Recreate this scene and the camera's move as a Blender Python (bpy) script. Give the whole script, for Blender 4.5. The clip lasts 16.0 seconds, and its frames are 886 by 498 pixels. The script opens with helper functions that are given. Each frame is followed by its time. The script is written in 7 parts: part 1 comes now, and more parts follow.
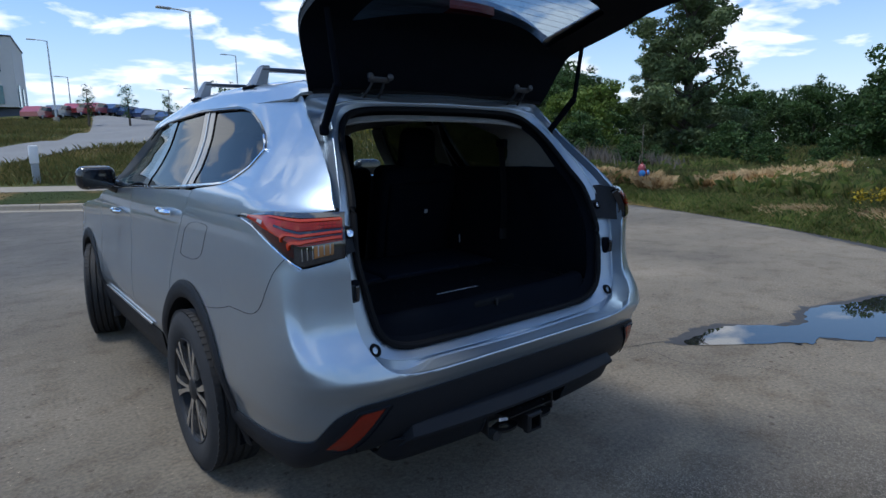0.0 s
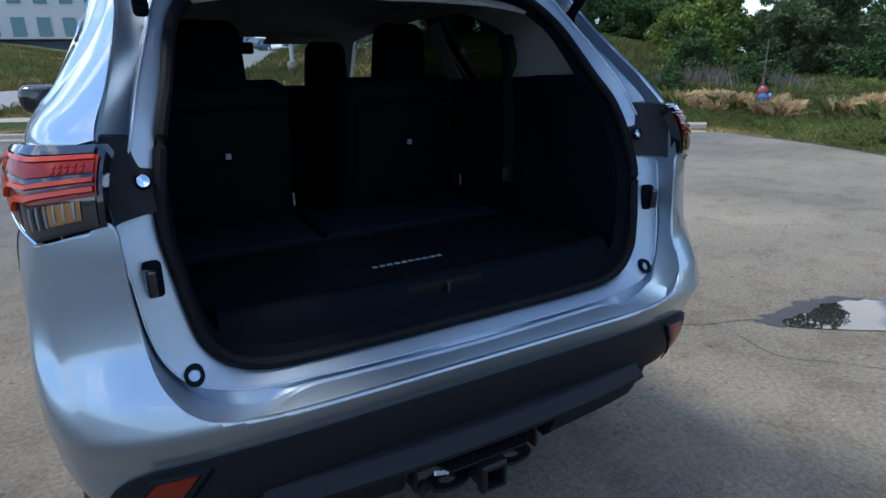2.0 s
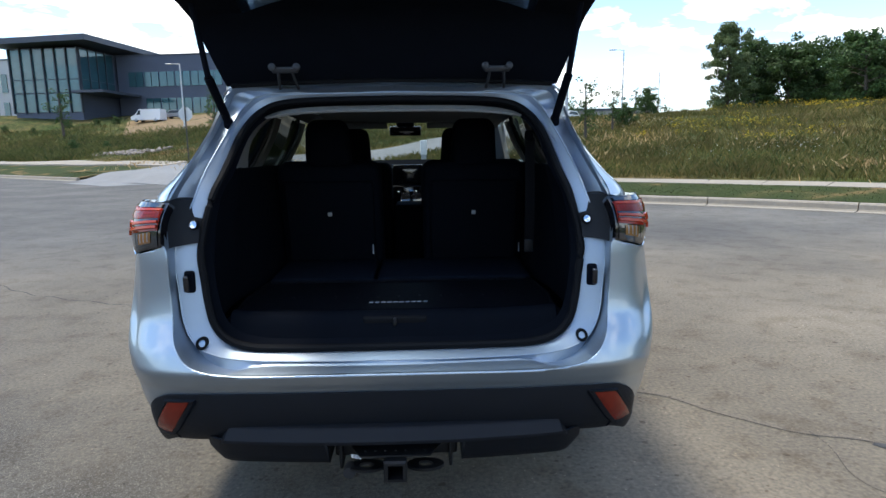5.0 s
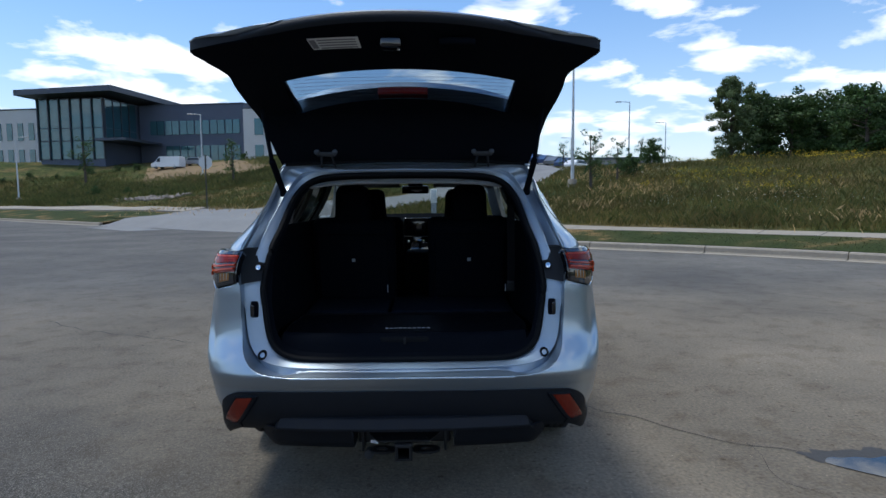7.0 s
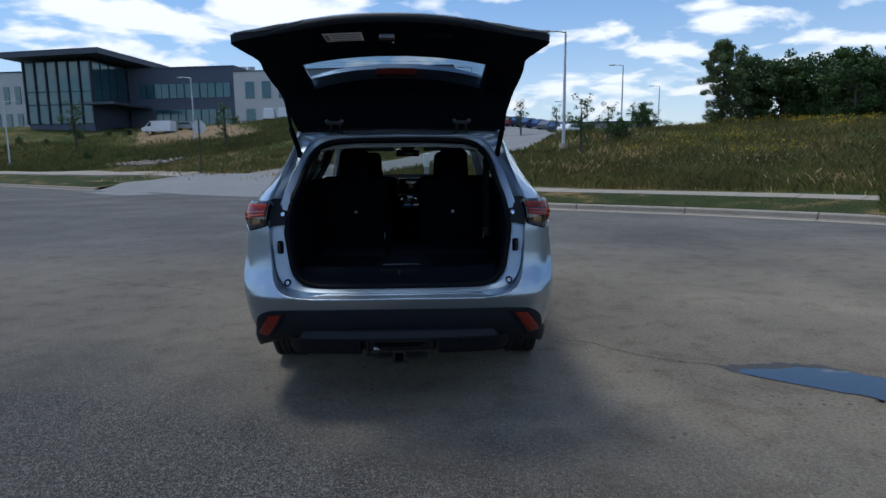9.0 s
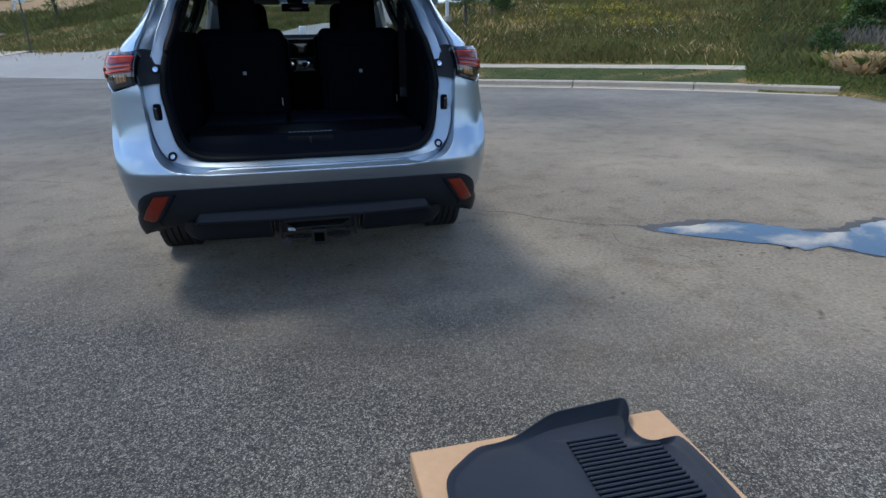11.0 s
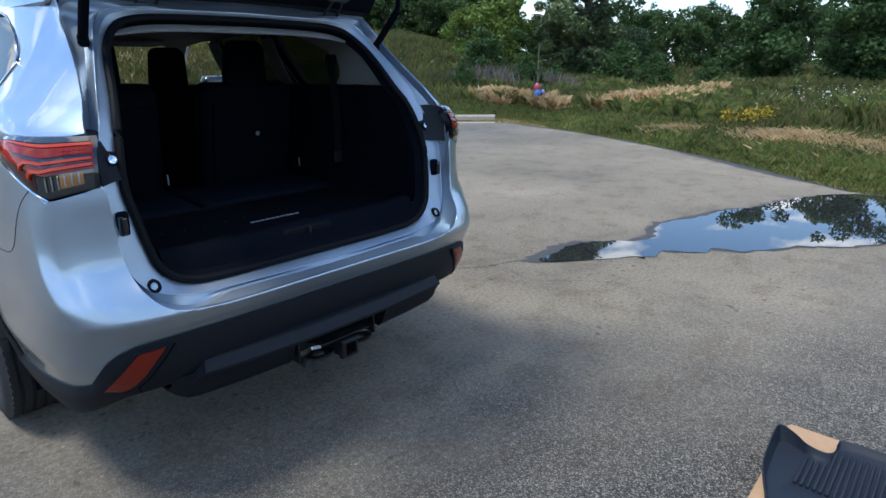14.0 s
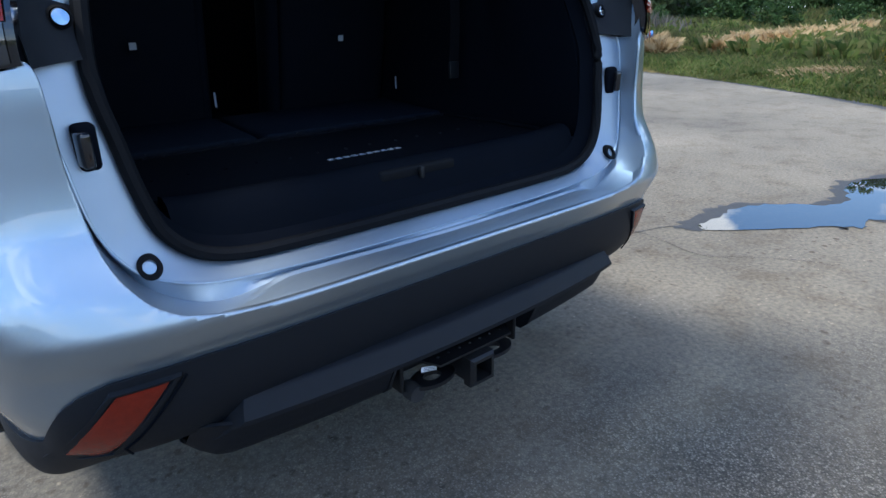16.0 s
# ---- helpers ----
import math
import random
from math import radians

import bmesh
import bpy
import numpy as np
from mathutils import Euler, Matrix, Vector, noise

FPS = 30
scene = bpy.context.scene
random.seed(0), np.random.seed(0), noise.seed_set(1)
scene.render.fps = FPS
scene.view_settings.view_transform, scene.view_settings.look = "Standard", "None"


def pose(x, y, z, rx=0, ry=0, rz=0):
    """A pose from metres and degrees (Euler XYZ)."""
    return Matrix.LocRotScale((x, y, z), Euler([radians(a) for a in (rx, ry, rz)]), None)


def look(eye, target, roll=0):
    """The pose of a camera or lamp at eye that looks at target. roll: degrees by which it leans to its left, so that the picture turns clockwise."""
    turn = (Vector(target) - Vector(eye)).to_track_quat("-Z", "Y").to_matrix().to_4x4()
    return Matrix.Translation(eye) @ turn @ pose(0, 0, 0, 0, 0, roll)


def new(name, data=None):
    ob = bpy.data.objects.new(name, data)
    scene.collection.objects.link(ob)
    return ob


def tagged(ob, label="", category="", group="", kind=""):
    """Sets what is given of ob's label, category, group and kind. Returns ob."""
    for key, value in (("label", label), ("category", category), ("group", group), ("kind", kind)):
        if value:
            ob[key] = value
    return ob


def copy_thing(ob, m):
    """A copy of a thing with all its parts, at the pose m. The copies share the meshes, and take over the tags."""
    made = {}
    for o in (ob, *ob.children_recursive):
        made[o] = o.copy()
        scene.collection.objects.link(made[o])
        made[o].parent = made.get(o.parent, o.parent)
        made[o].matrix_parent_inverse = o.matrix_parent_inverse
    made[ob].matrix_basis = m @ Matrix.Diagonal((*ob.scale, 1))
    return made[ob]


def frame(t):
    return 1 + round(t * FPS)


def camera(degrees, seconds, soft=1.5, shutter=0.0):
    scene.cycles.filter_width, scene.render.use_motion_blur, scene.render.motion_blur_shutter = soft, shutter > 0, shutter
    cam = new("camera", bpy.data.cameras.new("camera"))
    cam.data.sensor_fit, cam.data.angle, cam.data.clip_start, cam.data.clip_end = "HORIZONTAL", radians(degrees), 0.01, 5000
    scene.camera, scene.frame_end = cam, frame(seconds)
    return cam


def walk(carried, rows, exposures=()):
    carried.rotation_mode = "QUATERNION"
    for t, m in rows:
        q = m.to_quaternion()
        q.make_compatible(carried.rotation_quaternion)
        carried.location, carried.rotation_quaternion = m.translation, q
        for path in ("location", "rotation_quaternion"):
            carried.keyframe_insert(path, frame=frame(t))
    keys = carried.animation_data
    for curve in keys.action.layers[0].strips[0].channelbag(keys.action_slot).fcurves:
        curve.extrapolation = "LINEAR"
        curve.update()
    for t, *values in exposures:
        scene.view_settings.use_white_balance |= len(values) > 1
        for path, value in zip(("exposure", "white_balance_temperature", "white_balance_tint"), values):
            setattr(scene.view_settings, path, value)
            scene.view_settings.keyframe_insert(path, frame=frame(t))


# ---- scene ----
cam = camera(74.5, 16.0)
PATH = [
    (0, (0.216, 0.14, 1.487), (1.449, 1.68, 1.16), -1.1),
    (0.5, (0.473, 0.291, 1.457), (1.701, 1.829, 1.1), -1.2),
    (1, (0.73, 0.454, 1.432), (1.931, 1.987, 0.976), -1.3),
    (1.5, (0.934, 0.592, 1.417), (2.04, 2.179, 0.909), -1.5),
    (2, (1.181, 0.577, 1.393), (2.103, 2.264, 0.84), -1.8),
    (2.5, (1.454, 0.511, 1.387), (2.025, 2.339, 0.812), -1.9),
    (3, (1.7, 0.492, 1.359), (1.988, 2.381, 0.77), -2.0),
    (3.2, (1.771, 0.473, 1.367), (1.987, 2.368, 0.765), -1.9),
    (5.3, (2.065, -0.289, 1.472), (2.122, 1.686, 1.162), -0.7),
    (5.5, (2.09, -0.357, 1.485), (2.137, 1.618, 1.173), -0.7),
    (6, (2.106, -0.519, 1.539), (2.123, 1.46, 1.255), -0.7),
    (6.5, (2.055, -0.72, 1.525), (2.089, 1.268, 1.31), -0.5),
    (7, (2.065, -0.911, 1.539), (2.098, 1.081, 1.369), -0.4),
    (7.5, (2.082, -1.092, 1.564), (2.11, 0.9, 1.388), -0.3),
    (8, (2.045, -1.314, 1.542), (2.077, 0.679, 1.381), -0.1),
    (8.5, (2.051, -1.517, 1.521), (2.089, 0.476, 1.352), -0.3),
    (9, (2.097, -1.664, 1.511), (2.15, 0.315, 1.222), -0.5),
    (9.2, (2.166, -1.692, 1.487), (2.211, 0.277, 1.139), -0.5),
    (11.3, (1.76, -1.224, 1.323), (2.367, 0.548, 0.622), -0.9),
    (11.5, (1.641, -1.211, 1.328), (2.395, 0.502, 0.621), -1.0),
    (12, (1.323, -1.151, 1.379), (2.396, 0.374, 0.657), -0.6),
    (12.5, (1.089, -0.925, 1.392), (2.406, 0.397, 0.673), -0.4),
    (13, (0.834, -0.638, 1.444), (2.225, 0.614, 0.74), -0.2),
    (13.5, (0.616, -0.364, 1.501), (2.032, 0.894, 0.857), -0.3),
    (14, (0.576, -0.087, 1.477), (1.98, 1.209, 0.886), -0.6),
    (14.5, (0.64, 0.154, 1.406), (1.963, 1.534, 0.821), -0.8),
    (15, (0.749, 0.421, 1.298), (2.013, 1.832, 0.657), -0.9),
    (15.5, (0.919, 0.629, 1.2), (2.142, 2.05, 0.504), -1.2),
    (16, (1.048, 0.764, 1.197), (2.229, 2.205, 0.47), -1.3),
]
EXPOSURES = [(0, -0.94, 5900, 9), (1.5, -0.68, 5920, 8), (2.0, -0.35, 5900, 8), (3.0, 0.2, 5940, 8), (5.3, -0.2, 6580, 8), (6, -0.58, 6560, 8), (6.5, -0.74, 6380, 8), (7.2, -0.95, 6080, 8), (9.2, -1.22, 5960, 8),
             (11.3, -0.32, 6100, 8), (12.5, -0.2, 6200, 8), (14.5, -0.22, 5940, 8), (15.5, -0.19, 5860, 8), (16, 0.0, 5860, 8)]
walk(cam, [(t, look(eye, target, roll)) for t, eye, target, roll in PATH], EXPOSURES)

# ---------------- light and sky ----------------
SUN_EL, SUN_AZ = 71.0, -68.0          # azimuth from +y, towards +x
world = bpy.data.worlds.new("sky")
scene.world = world
world.use_nodes = True
wn, wl = world.node_tree.nodes, world.node_tree.links
wn.clear()


def wnode(kind, **kw):
    n = wn.new(kind)
    for k, v in kw.items():
        n.inputs[k].default_value = v
    return n


w_out = wn.new("ShaderNodeOutputWorld")
w_bg = wn.new("ShaderNodeBackground")
w_sky = wn.new("ShaderNodeTexSky")
w_sky.sky_type, w_sky.sun_disc = "NISHITA", False
w_sky.sun_elevation, w_sky.sun_rotation = radians(SUN_EL), radians(SUN_AZ)
w_sky.air_density, w_sky.dust_density, w_sky.ozone_density = 1.2, 0.2, 4.5
w_co = wn.new("ShaderNodeTexCoord")
w_sep = wn.new("ShaderNodeSeparateXYZ")
wl.new(w_co.outputs["Generated"], w_sep.inputs[0])
w_add = wn.new("ShaderNodeMath")
w_add.operation = "MAXIMUM"
w_add.inputs[1].default_value = 0.0
wl.new(w_sep.outputs["Z"], w_add.inputs[0])
w_add2 = wn.new("ShaderNodeMath")
w_add2.operation = "ADD"
w_add2.inputs[1].default_value = 0.16
wl.new(w_add.outputs[0], w_add2.inputs[0])
w_div = wn.new("ShaderNodeVectorMath")
w_div.operation = "DIVIDE"
w_cmb = wn.new("ShaderNodeCombineXYZ")
wl.new(w_add2.outputs[0], w_cmb.inputs[0])
wl.new(w_add2.outputs[0], w_cmb.inputs[1])
w_cmb.inputs[2].default_value = 1.0
wl.new(w_co.outputs["Generated"], w_div.inputs[0])
wl.new(w_cmb.outputs[0], w_div.inputs[1])
w_noise = wnode("ShaderNodeTexNoise", Scale=2.6, Detail=9.0, Roughness=0.52, Distortion=0.25)
w_shift = wn.new("ShaderNodeVectorMath")
w_shift.operation = "ADD"
w_shift.inputs[1].default_value = (-2.4, 6.3, 1.6)
wl.new(w_div.outputs[0], w_shift.inputs[0])
wl.new(w_shift.outputs[0], w_noise.inputs["Vector"])
w_ramp = wn.new("ShaderNodeValToRGB")
w_ramp.color_ramp.elements[0].position, w_ramp.color_ramp.elements[1].position = 0.525, 0.615
wl.new(w_noise.outputs["Fac"], w_ramp.inputs[0])
w_mix = wn.new("ShaderNodeMix")
w_mix.data_type = "RGBA"
w_mix.inputs["B"].default_value = (18.0, 18.1, 18.3, 1)
wl.new(w_ramp.outputs["Color"], w_mix.inputs["Factor"])
w_clear = wn.new("ShaderNodeMix")
w_clear.data_type, w_clear.blend_type = "RGBA", "MULTIPLY"
w_clear.inputs["Factor"].default_value = 1.0
w_clear.inputs["B"].default_value = (1.55, 1.90, 2.20, 1)
wl.new(w_sky.outputs[0], w_clear.inputs["A"])
wl.new(w_clear.outputs["Result"], w_mix.inputs["A"])
# pale haze low on the sky
w_inv = wn.new("ShaderNodeMath")
w_inv.operation = "SUBTRACT"
w_inv.inputs[0].default_value = 1.0
wl.new(w_add.outputs[0], w_inv.inputs[1])
w_pow = wn.new("ShaderNodeMath")
w_pow.operation = "POWER"
w_pow.inputs[1].default_value = 7.5
wl.new(w_inv.outputs[0], w_pow.inputs[0])
w_haze = wn.new("ShaderNodeMix")
w_haze.data_type = "RGBA"
w_haze.inputs["B"].default_value = (13.8, 14.2, 14.8, 1)
wl.new(w_pow.outputs[0], w_haze.inputs["Factor"])
wl.new(w_mix.outputs["Result"], w_haze.inputs["A"])
wl.new(w_haze.outputs["Result"], w_bg.inputs["Color"])
w_bg.inputs["Strength"].default_value = 0.136
wl.new(w_bg.outputs[0], w_out.inputs[0])

sun = new("sun", bpy.data.lights.new("sun", "SUN"))
sun.data.energy, sun.data.angle, sun.data.color = 5.0, radians(15), (1.0, 0.96, 0.89)
_e, _a = radians(SUN_EL), radians(SUN_AZ)
sun.matrix_world = look((math.sin(_a) * math.cos(_e) * 50, math.cos(_a) * math.cos(_e) * 50, math.sin(_e) * 50), (0, 0, 0))


# ---------------- materials ----------------
def material(name, color, rough=0.5, metal=0.0, coat=0.0, scale=8.0, vary=0.12, bump=0.0, bscale=60.0, spec=0.5, stain=0.0):
    """A Principled material with two scales of colour variation, rough relief and slight gloss variation."""
    m = bpy.data.materials.new(name)
    m.use_nodes = True
    nt = m.node_tree
    p = nt.nodes["Principled BSDF"]
    p.inputs["Base Color"].default_value = (*color, 1)
    p.inputs["Roughness"].default_value = rough
    p.inputs["Metallic"].default_value = metal
    p.inputs["Specular IOR Level"].default_value = spec
    p.inputs["Coat Weight"].default_value = coat
    p.inputs["Coat Roughness"].default_value = 0.02
    p.inputs["Coat IOR"].default_value = 1.7
    co = nt.nodes.new("ShaderNodeTexCoord")
    if vary > 0:
        n1 = nt.nodes.new("ShaderNodeTexNoise")
        n1.inputs["Scale"].default_value, n1.inputs["Detail"].default_value = scale, 6
        nt.links.new(co.outputs["Object"], n1.inputs["Vector"])
        n2 = nt.nodes.new("ShaderNodeTexNoise")
        n2.inputs["Scale"].default_value, n2.inputs["Detail"].default_value = scale * 9, 3
        nt.links.new(co.outputs["Object"], n2.inputs["Vector"])
        add = nt.nodes.new("ShaderNodeMath")
        add.operation = "ADD"
        nt.links.new(n1.outputs["Fac"], add.inputs[0])
        nt.links.new(n2.outputs["Fac"], add.inputs[1])
        mr = nt.nodes.new("ShaderNodeMapRange")
        mr.inputs["From Min"].default_value, mr.inputs["From Max"].default_value = 0.6, 1.4
        mr.inputs["To Min"].default_value, mr.inputs["To Max"].default_value = 1 - vary, 1 + vary
        nt.links.new(add.outputs[0], mr.inputs["Value"])
        mul = nt.nodes.new("ShaderNodeVectorMath")
        mul.operation = "SCALE"
        mul.inputs[0].default_value = color
        nt.links.new(mr.outputs[0], mul.inputs["Scale"])
        nt.links.new(mul.outputs[0], p.inputs["Base Color"])
    if bump > 0:
        nb = nt.nodes.new("ShaderNodeTexNoise")
        nb.inputs["Scale"].default_value, nb.inputs["Detail"].default_value = bscale, 4
        nt.links.new(co.outputs["Object"], nb.inputs["Vector"])
        b = nt.nodes.new("ShaderNodeBump")
        b.inputs["Strength"].default_value, b.inputs["Distance"].default_value = bump, 0.004
        nt.links.new(nb.outputs["Fac"], b.inputs["Height"])
        nt.links.new(b.outputs[0], p.inputs["Normal"])
    return m


def island_material(name, colors, rough=0.7, translucent=0.0):
    """Leaves and blades: each loose piece takes its own shade from a ramp."""
    m = bpy.data.materials.new(name)
    m.use_nodes = True
    nt = m.node_tree
    p = nt.nodes["Principled BSDF"]
    g = nt.nodes.new("ShaderNodeNewGeometry")
    r = nt.nodes.new("ShaderNodeValToRGB")
    els = r.color_ramp.elements
    for i, c in enumerate(colors):
        e = els[i] if i < 2 else els.new(0.5)
        e.color = (*c, 1)
    for i, e in enumerate(els):
        e.position = i / (len(colors) - 1)
    nt.links.new(g.outputs["Random Per Island"], r.inputs[0])
    co = nt.nodes.new("ShaderNodeTexCoord")
    n1 = nt.nodes.new("ShaderNodeTexNoise")
    n1.inputs["Scale"].default_value = 0.35
    nt.links.new(co.outputs["Object"], n1.inputs["Vector"])
    mr = nt.nodes.new("ShaderNodeMapRange")
    mr.inputs["From Min"].default_value, mr.inputs["From Max"].default_value = 0.3, 0.7
    mr.inputs["To Min"].default_value, mr.inputs["To Max"].default_value = 0.7, 1.3
    nt.links.new(n1.outputs["Fac"], mr.inputs["Value"])
    mul = nt.nodes.new("ShaderNodeVectorMath")
    mul.operation = "SCALE"
    nt.links.new(r.outputs["Color"], mul.inputs[0])
    nt.links.new(mr.outputs[0], mul.inputs["Scale"])
    nt.links.new(mul.outputs[0], p.inputs["Base Color"])
    p.inputs["Roughness"].default_value = rough
    p.inputs["Specular IOR Level"].default_value = 0.25
    if translucent:
        t = nt.nodes.new("ShaderNodeBsdfTranslucent")
        nt.links.new(mul.outputs[0], t.inputs["Color"])
        mx = nt.nodes.new("ShaderNodeMixShader")
        mx.inputs[0].default_value = translucent
        nt.links.new(p.outputs[0], mx.inputs[1])
        nt.links.new(t.outputs[0], mx.inputs[2])
        nt.links.new(mx.outputs[0], nt.nodes["Material Output"].inputs[0])
    return m


def glass_material(name, tint, rough=0.0, gloss=0.045):
    """Thin tinted pane: clear through, glossy by Fresnel."""
    m = bpy.data.materials.new(name)
    m.use_nodes = True
    nt = m.node_tree
    nt.nodes.remove(nt.nodes["Principled BSDF"])
    tr = nt.nodes.new("ShaderNodeBsdfTransparent")
    tr.inputs[0].default_value = (*tint, 1)
    gl = nt.nodes.new("ShaderNodeBsdfGlossy")
    gl.inputs["Roughness"].default_value = rough
    lw = nt.nodes.new("ShaderNodeLayerWeight")
    lw.inputs["Blend"].default_value = 0.5
    pw = nt.nodes.new("ShaderNodeMath")
    pw.operation = "POWER"
    pw.inputs[1].default_value = 5.0
    fr = nt.nodes.new("ShaderNodeMath")
    fr.operation = "MULTIPLY_ADD"
    fr.inputs[1].default_value = 0.9
    fr.inputs[2].default_value = gloss
    nt.links.new(lw.outputs["Facing"], pw.inputs[0])
    nt.links.new(pw.outputs[0], fr.inputs[0])
    mx = nt.nodes.new("ShaderNodeMixShader")
    nt.links.new(fr.outputs[0], mx.inputs[0])
    nt.links.new(tr.outputs[0], mx.inputs[1])
    nt.links.new(gl.outputs[0], mx.inputs[2])
    nt.links.new(mx.outputs[0], nt.nodes["Material Output"].inputs[0])
    return m


def pavement_material():
    """Worn lot: smooth tan-grey concrete far on, coarse exposed aggregate towards the near side."""
    m = bpy.data.materials.new("worn_pavement")
    m.use_nodes = True
    nt = m.node_tree
    N, L = nt.nodes, nt.links
    p = N["Principled BSDF"]
    co = N.new("ShaderNodeTexCoord")

    def noise_node(scale, detail=5.0, rough=0.55):
        n = N.new("ShaderNodeTexNoise")
        n.inputs["Scale"].default_value, n.inputs["Detail"].default_value, n.inputs["Roughness"].default_value = scale, detail, rough
        L.new(co.outputs["Object"], n.inputs["Vector"])
        return n

    def ramp(src, stops):
        r = N.new("ShaderNodeValToRGB")
        for i, (pos, c) in enumerate(stops):
            e = r.color_ramp.elements[i] if i < 2 else r.color_ramp.elements.new(pos)
            e.position, e.color = pos, (*c, 1)
        L.new(src, r.inputs[0])
        return r

    def mix(a, b, fac, mode="MIX"):
        x = N.new("ShaderNodeMix")
        x.data_type, x.blend_type = "RGBA", mode
        L.new(a, x.inputs["A"])
        L.new(b, x.inputs["B"])
        if isinstance(fac, float):
            x.inputs["Factor"].default_value = fac
        else:
            L.new(fac, x.inputs["Factor"])
        return x.outputs["Result"]

    big, mid, fine = noise_node(0.35, 6, 0.6), noise_node(3.2, 6, 0.65), noise_node(45, 3)
    base = ramp(big.outputs["Fac"], [(0.3, (0.112, 0.095, 0.073)), (0.5, (0.168, 0.142, 0.106)), (0.70, (0.228, 0.192, 0.143))])
    grit = ramp(fine.outputs["Fac"], [(0.32, (0.76, 0.76, 0.76)), (0.5, (1, 1, 1)), (0.68, (1.26, 1.25, 1.22))])
    smooth = mix(base.outputs[0], grit.outputs[0], 1.0, "MULTIPLY")
    dirt = ramp(mid.outputs["Fac"], [(0.36, (0.62, 0.56, 0.48)), (0.50, (1, 1, 1))])
    smooth = mix(smooth, dirt.outputs[0], 0.55, "MULTIPLY")
    # pits, crumbs and pale chips
    for sc, lo, hi, c0 in ((8, 0.10, 0.16, (0.55, 0.51, 0.46)), (19, 0.13, 0.22, (0.62, 0.58, 0.53)), (27, 0.09, 0.15, (1.9, 1.85, 1.75))):
        warp = mix(co.outputs["Object"], noise_node(sc * 1.3, 3).outputs["Color"], 0.03)
        pv = N.new("ShaderNodeTexVoronoi")
        pv.inputs["Scale"].default_value = sc
        L.new(warp, pv.inputs["Vector"])
        pit = ramp(pv.outputs["Distance"], [(lo, c0), (hi, (1, 1, 1))])
        where = ramp(noise_node(1.7 + sc * 0.02, 4).outputs["Fac"], [(0.44, (0, 0, 0)), (0.58, (1, 1, 1))])
        white = N.new("ShaderNodeRGB")
        white.outputs[0].default_value = (1, 1, 1, 1)
        smooth = mix(smooth, mix(white.outputs[0], pit.outputs[0], where.outputs[0]), 1.0, "MULTIPLY")
    vor = N.new("ShaderNodeTexVoronoi")
    vor.inputs["Scale"].default_value = 170
    L.new(co.outputs["Object"], vor.inputs["Vector"])
    stones = ramp(vor.outputs["Color"], [(0.15, (0.040, 0.039, 0.037)), (0.5, (0.104, 0.098, 0.086)), (0.85, (0.30, 0.272, 0.23))])
    gap = ramp(vor.outputs["Distance"], [(0.25, (1, 1, 1)), (0.65, (0.38, 0.38, 0.39))])
    coarse = mix(stones.outputs[0], gap.outputs[0], 1.0, "MULTIPLY")
    lumps = ramp(noise_node(34, 2, 0.5).outputs["Fac"], [(0.36, (0.78, 0.78, 0.79)), (0.5, (1, 1, 1)), (0.64, (1.25, 1.24, 1.2))])
    coarse = mix(coarse, lumps.outputs[0], 1.0, "MULTIPLY")
    pat = ramp(noise_node(0.8, 5).outputs["Fac"], [(0.35, (0.78, 0.78, 0.78)), (0.65, (1.08, 1.08, 1.08))])
    coarse = mix(coarse, pat.outputs[0], 1.0, "MULTIPLY")
    sep = N.new("ShaderNodeSeparateXYZ")
    L.new(co.outputs["Object"], sep.inputs[0])
    wob = N.new("ShaderNodeMath")
    wob.operation = "MULTIPLY_ADD"
    wob.inputs[1].default_value, wob.inputs[2].default_value = 2.4, -1.2
    L.new(noise_node(1.1, 5).outputs["Fac"], wob.inputs[0])
    s = N.new("ShaderNodeMath")
    s.operation = "ADD"
    half = N.new("ShaderNodeMath")
    half.operation = "MULTIPLY_ADD"
    half.inputs[1].default_value = 0.5
    L.new(sep.outputs["X"], half.inputs[0])
    L.new(sep.outputs["Y"], half.inputs[2])
    L.new(half.outputs[0], s.inputs[0])
    L.new(wob.outputs[0], s.inputs[1])
    mr = N.new("ShaderNodeMapRange")
    mr.inputs["From Min"].default_value, mr.inputs["From Max"].default_value = 1.7, 3.5
    L.new(s.outputs[0], mr.inputs["Value"])
    # bluish asphalt beyond the tan concrete, its seam wandering
    fs = N.new("ShaderNodeMath")
    fs.operation = "MULTIPLY_ADD"
    fs.inputs[1].default_value = 3.0
    L.new(noise_node(0.5, 5).outputs["Fac"], fs.inputs[0])
    L.new(sep.outputs["Y"], fs.inputs[2])
    fr = N.new("ShaderNodeMapRange")
    fr.inputs["From Min"].default_value, fr.inputs["From Max"].default_value = 7.6, 11.5
    L.new(fs.outputs[0], fr.inputs["Value"])
    cool = N.new("ShaderNodeRGB")
    cool.outputs[0].default_value = (0.70, 0.76, 0.88, 1)
    smooth = mix(smooth, mix(smooth, cool.outputs[0], 1.0, "MULTIPLY"), fr.outputs[0])
    L.new(mix(coarse, smooth, mr.outputs[0]), p.inputs["Base Color"])
    p.inputs["Roughness"].default_value = 0.85
    p.inputs["Specular IOR Level"].default_value = 0.3
    p.inputs["Diffuse Roughness"].default_value = 1.0
    hsum = mix(vor.outputs["Distance"], fine.outputs["Fac"], mr.outputs[0])
    b = N.new("ShaderNodeBump")
    b.inputs["Strength"].default_value, b.inputs["Distance"].default_value = 0.55, 0.006
    L.new(hsum, b.inputs["Height"])
    L.new(b.outputs[0], p.inputs["Normal"])
    return m


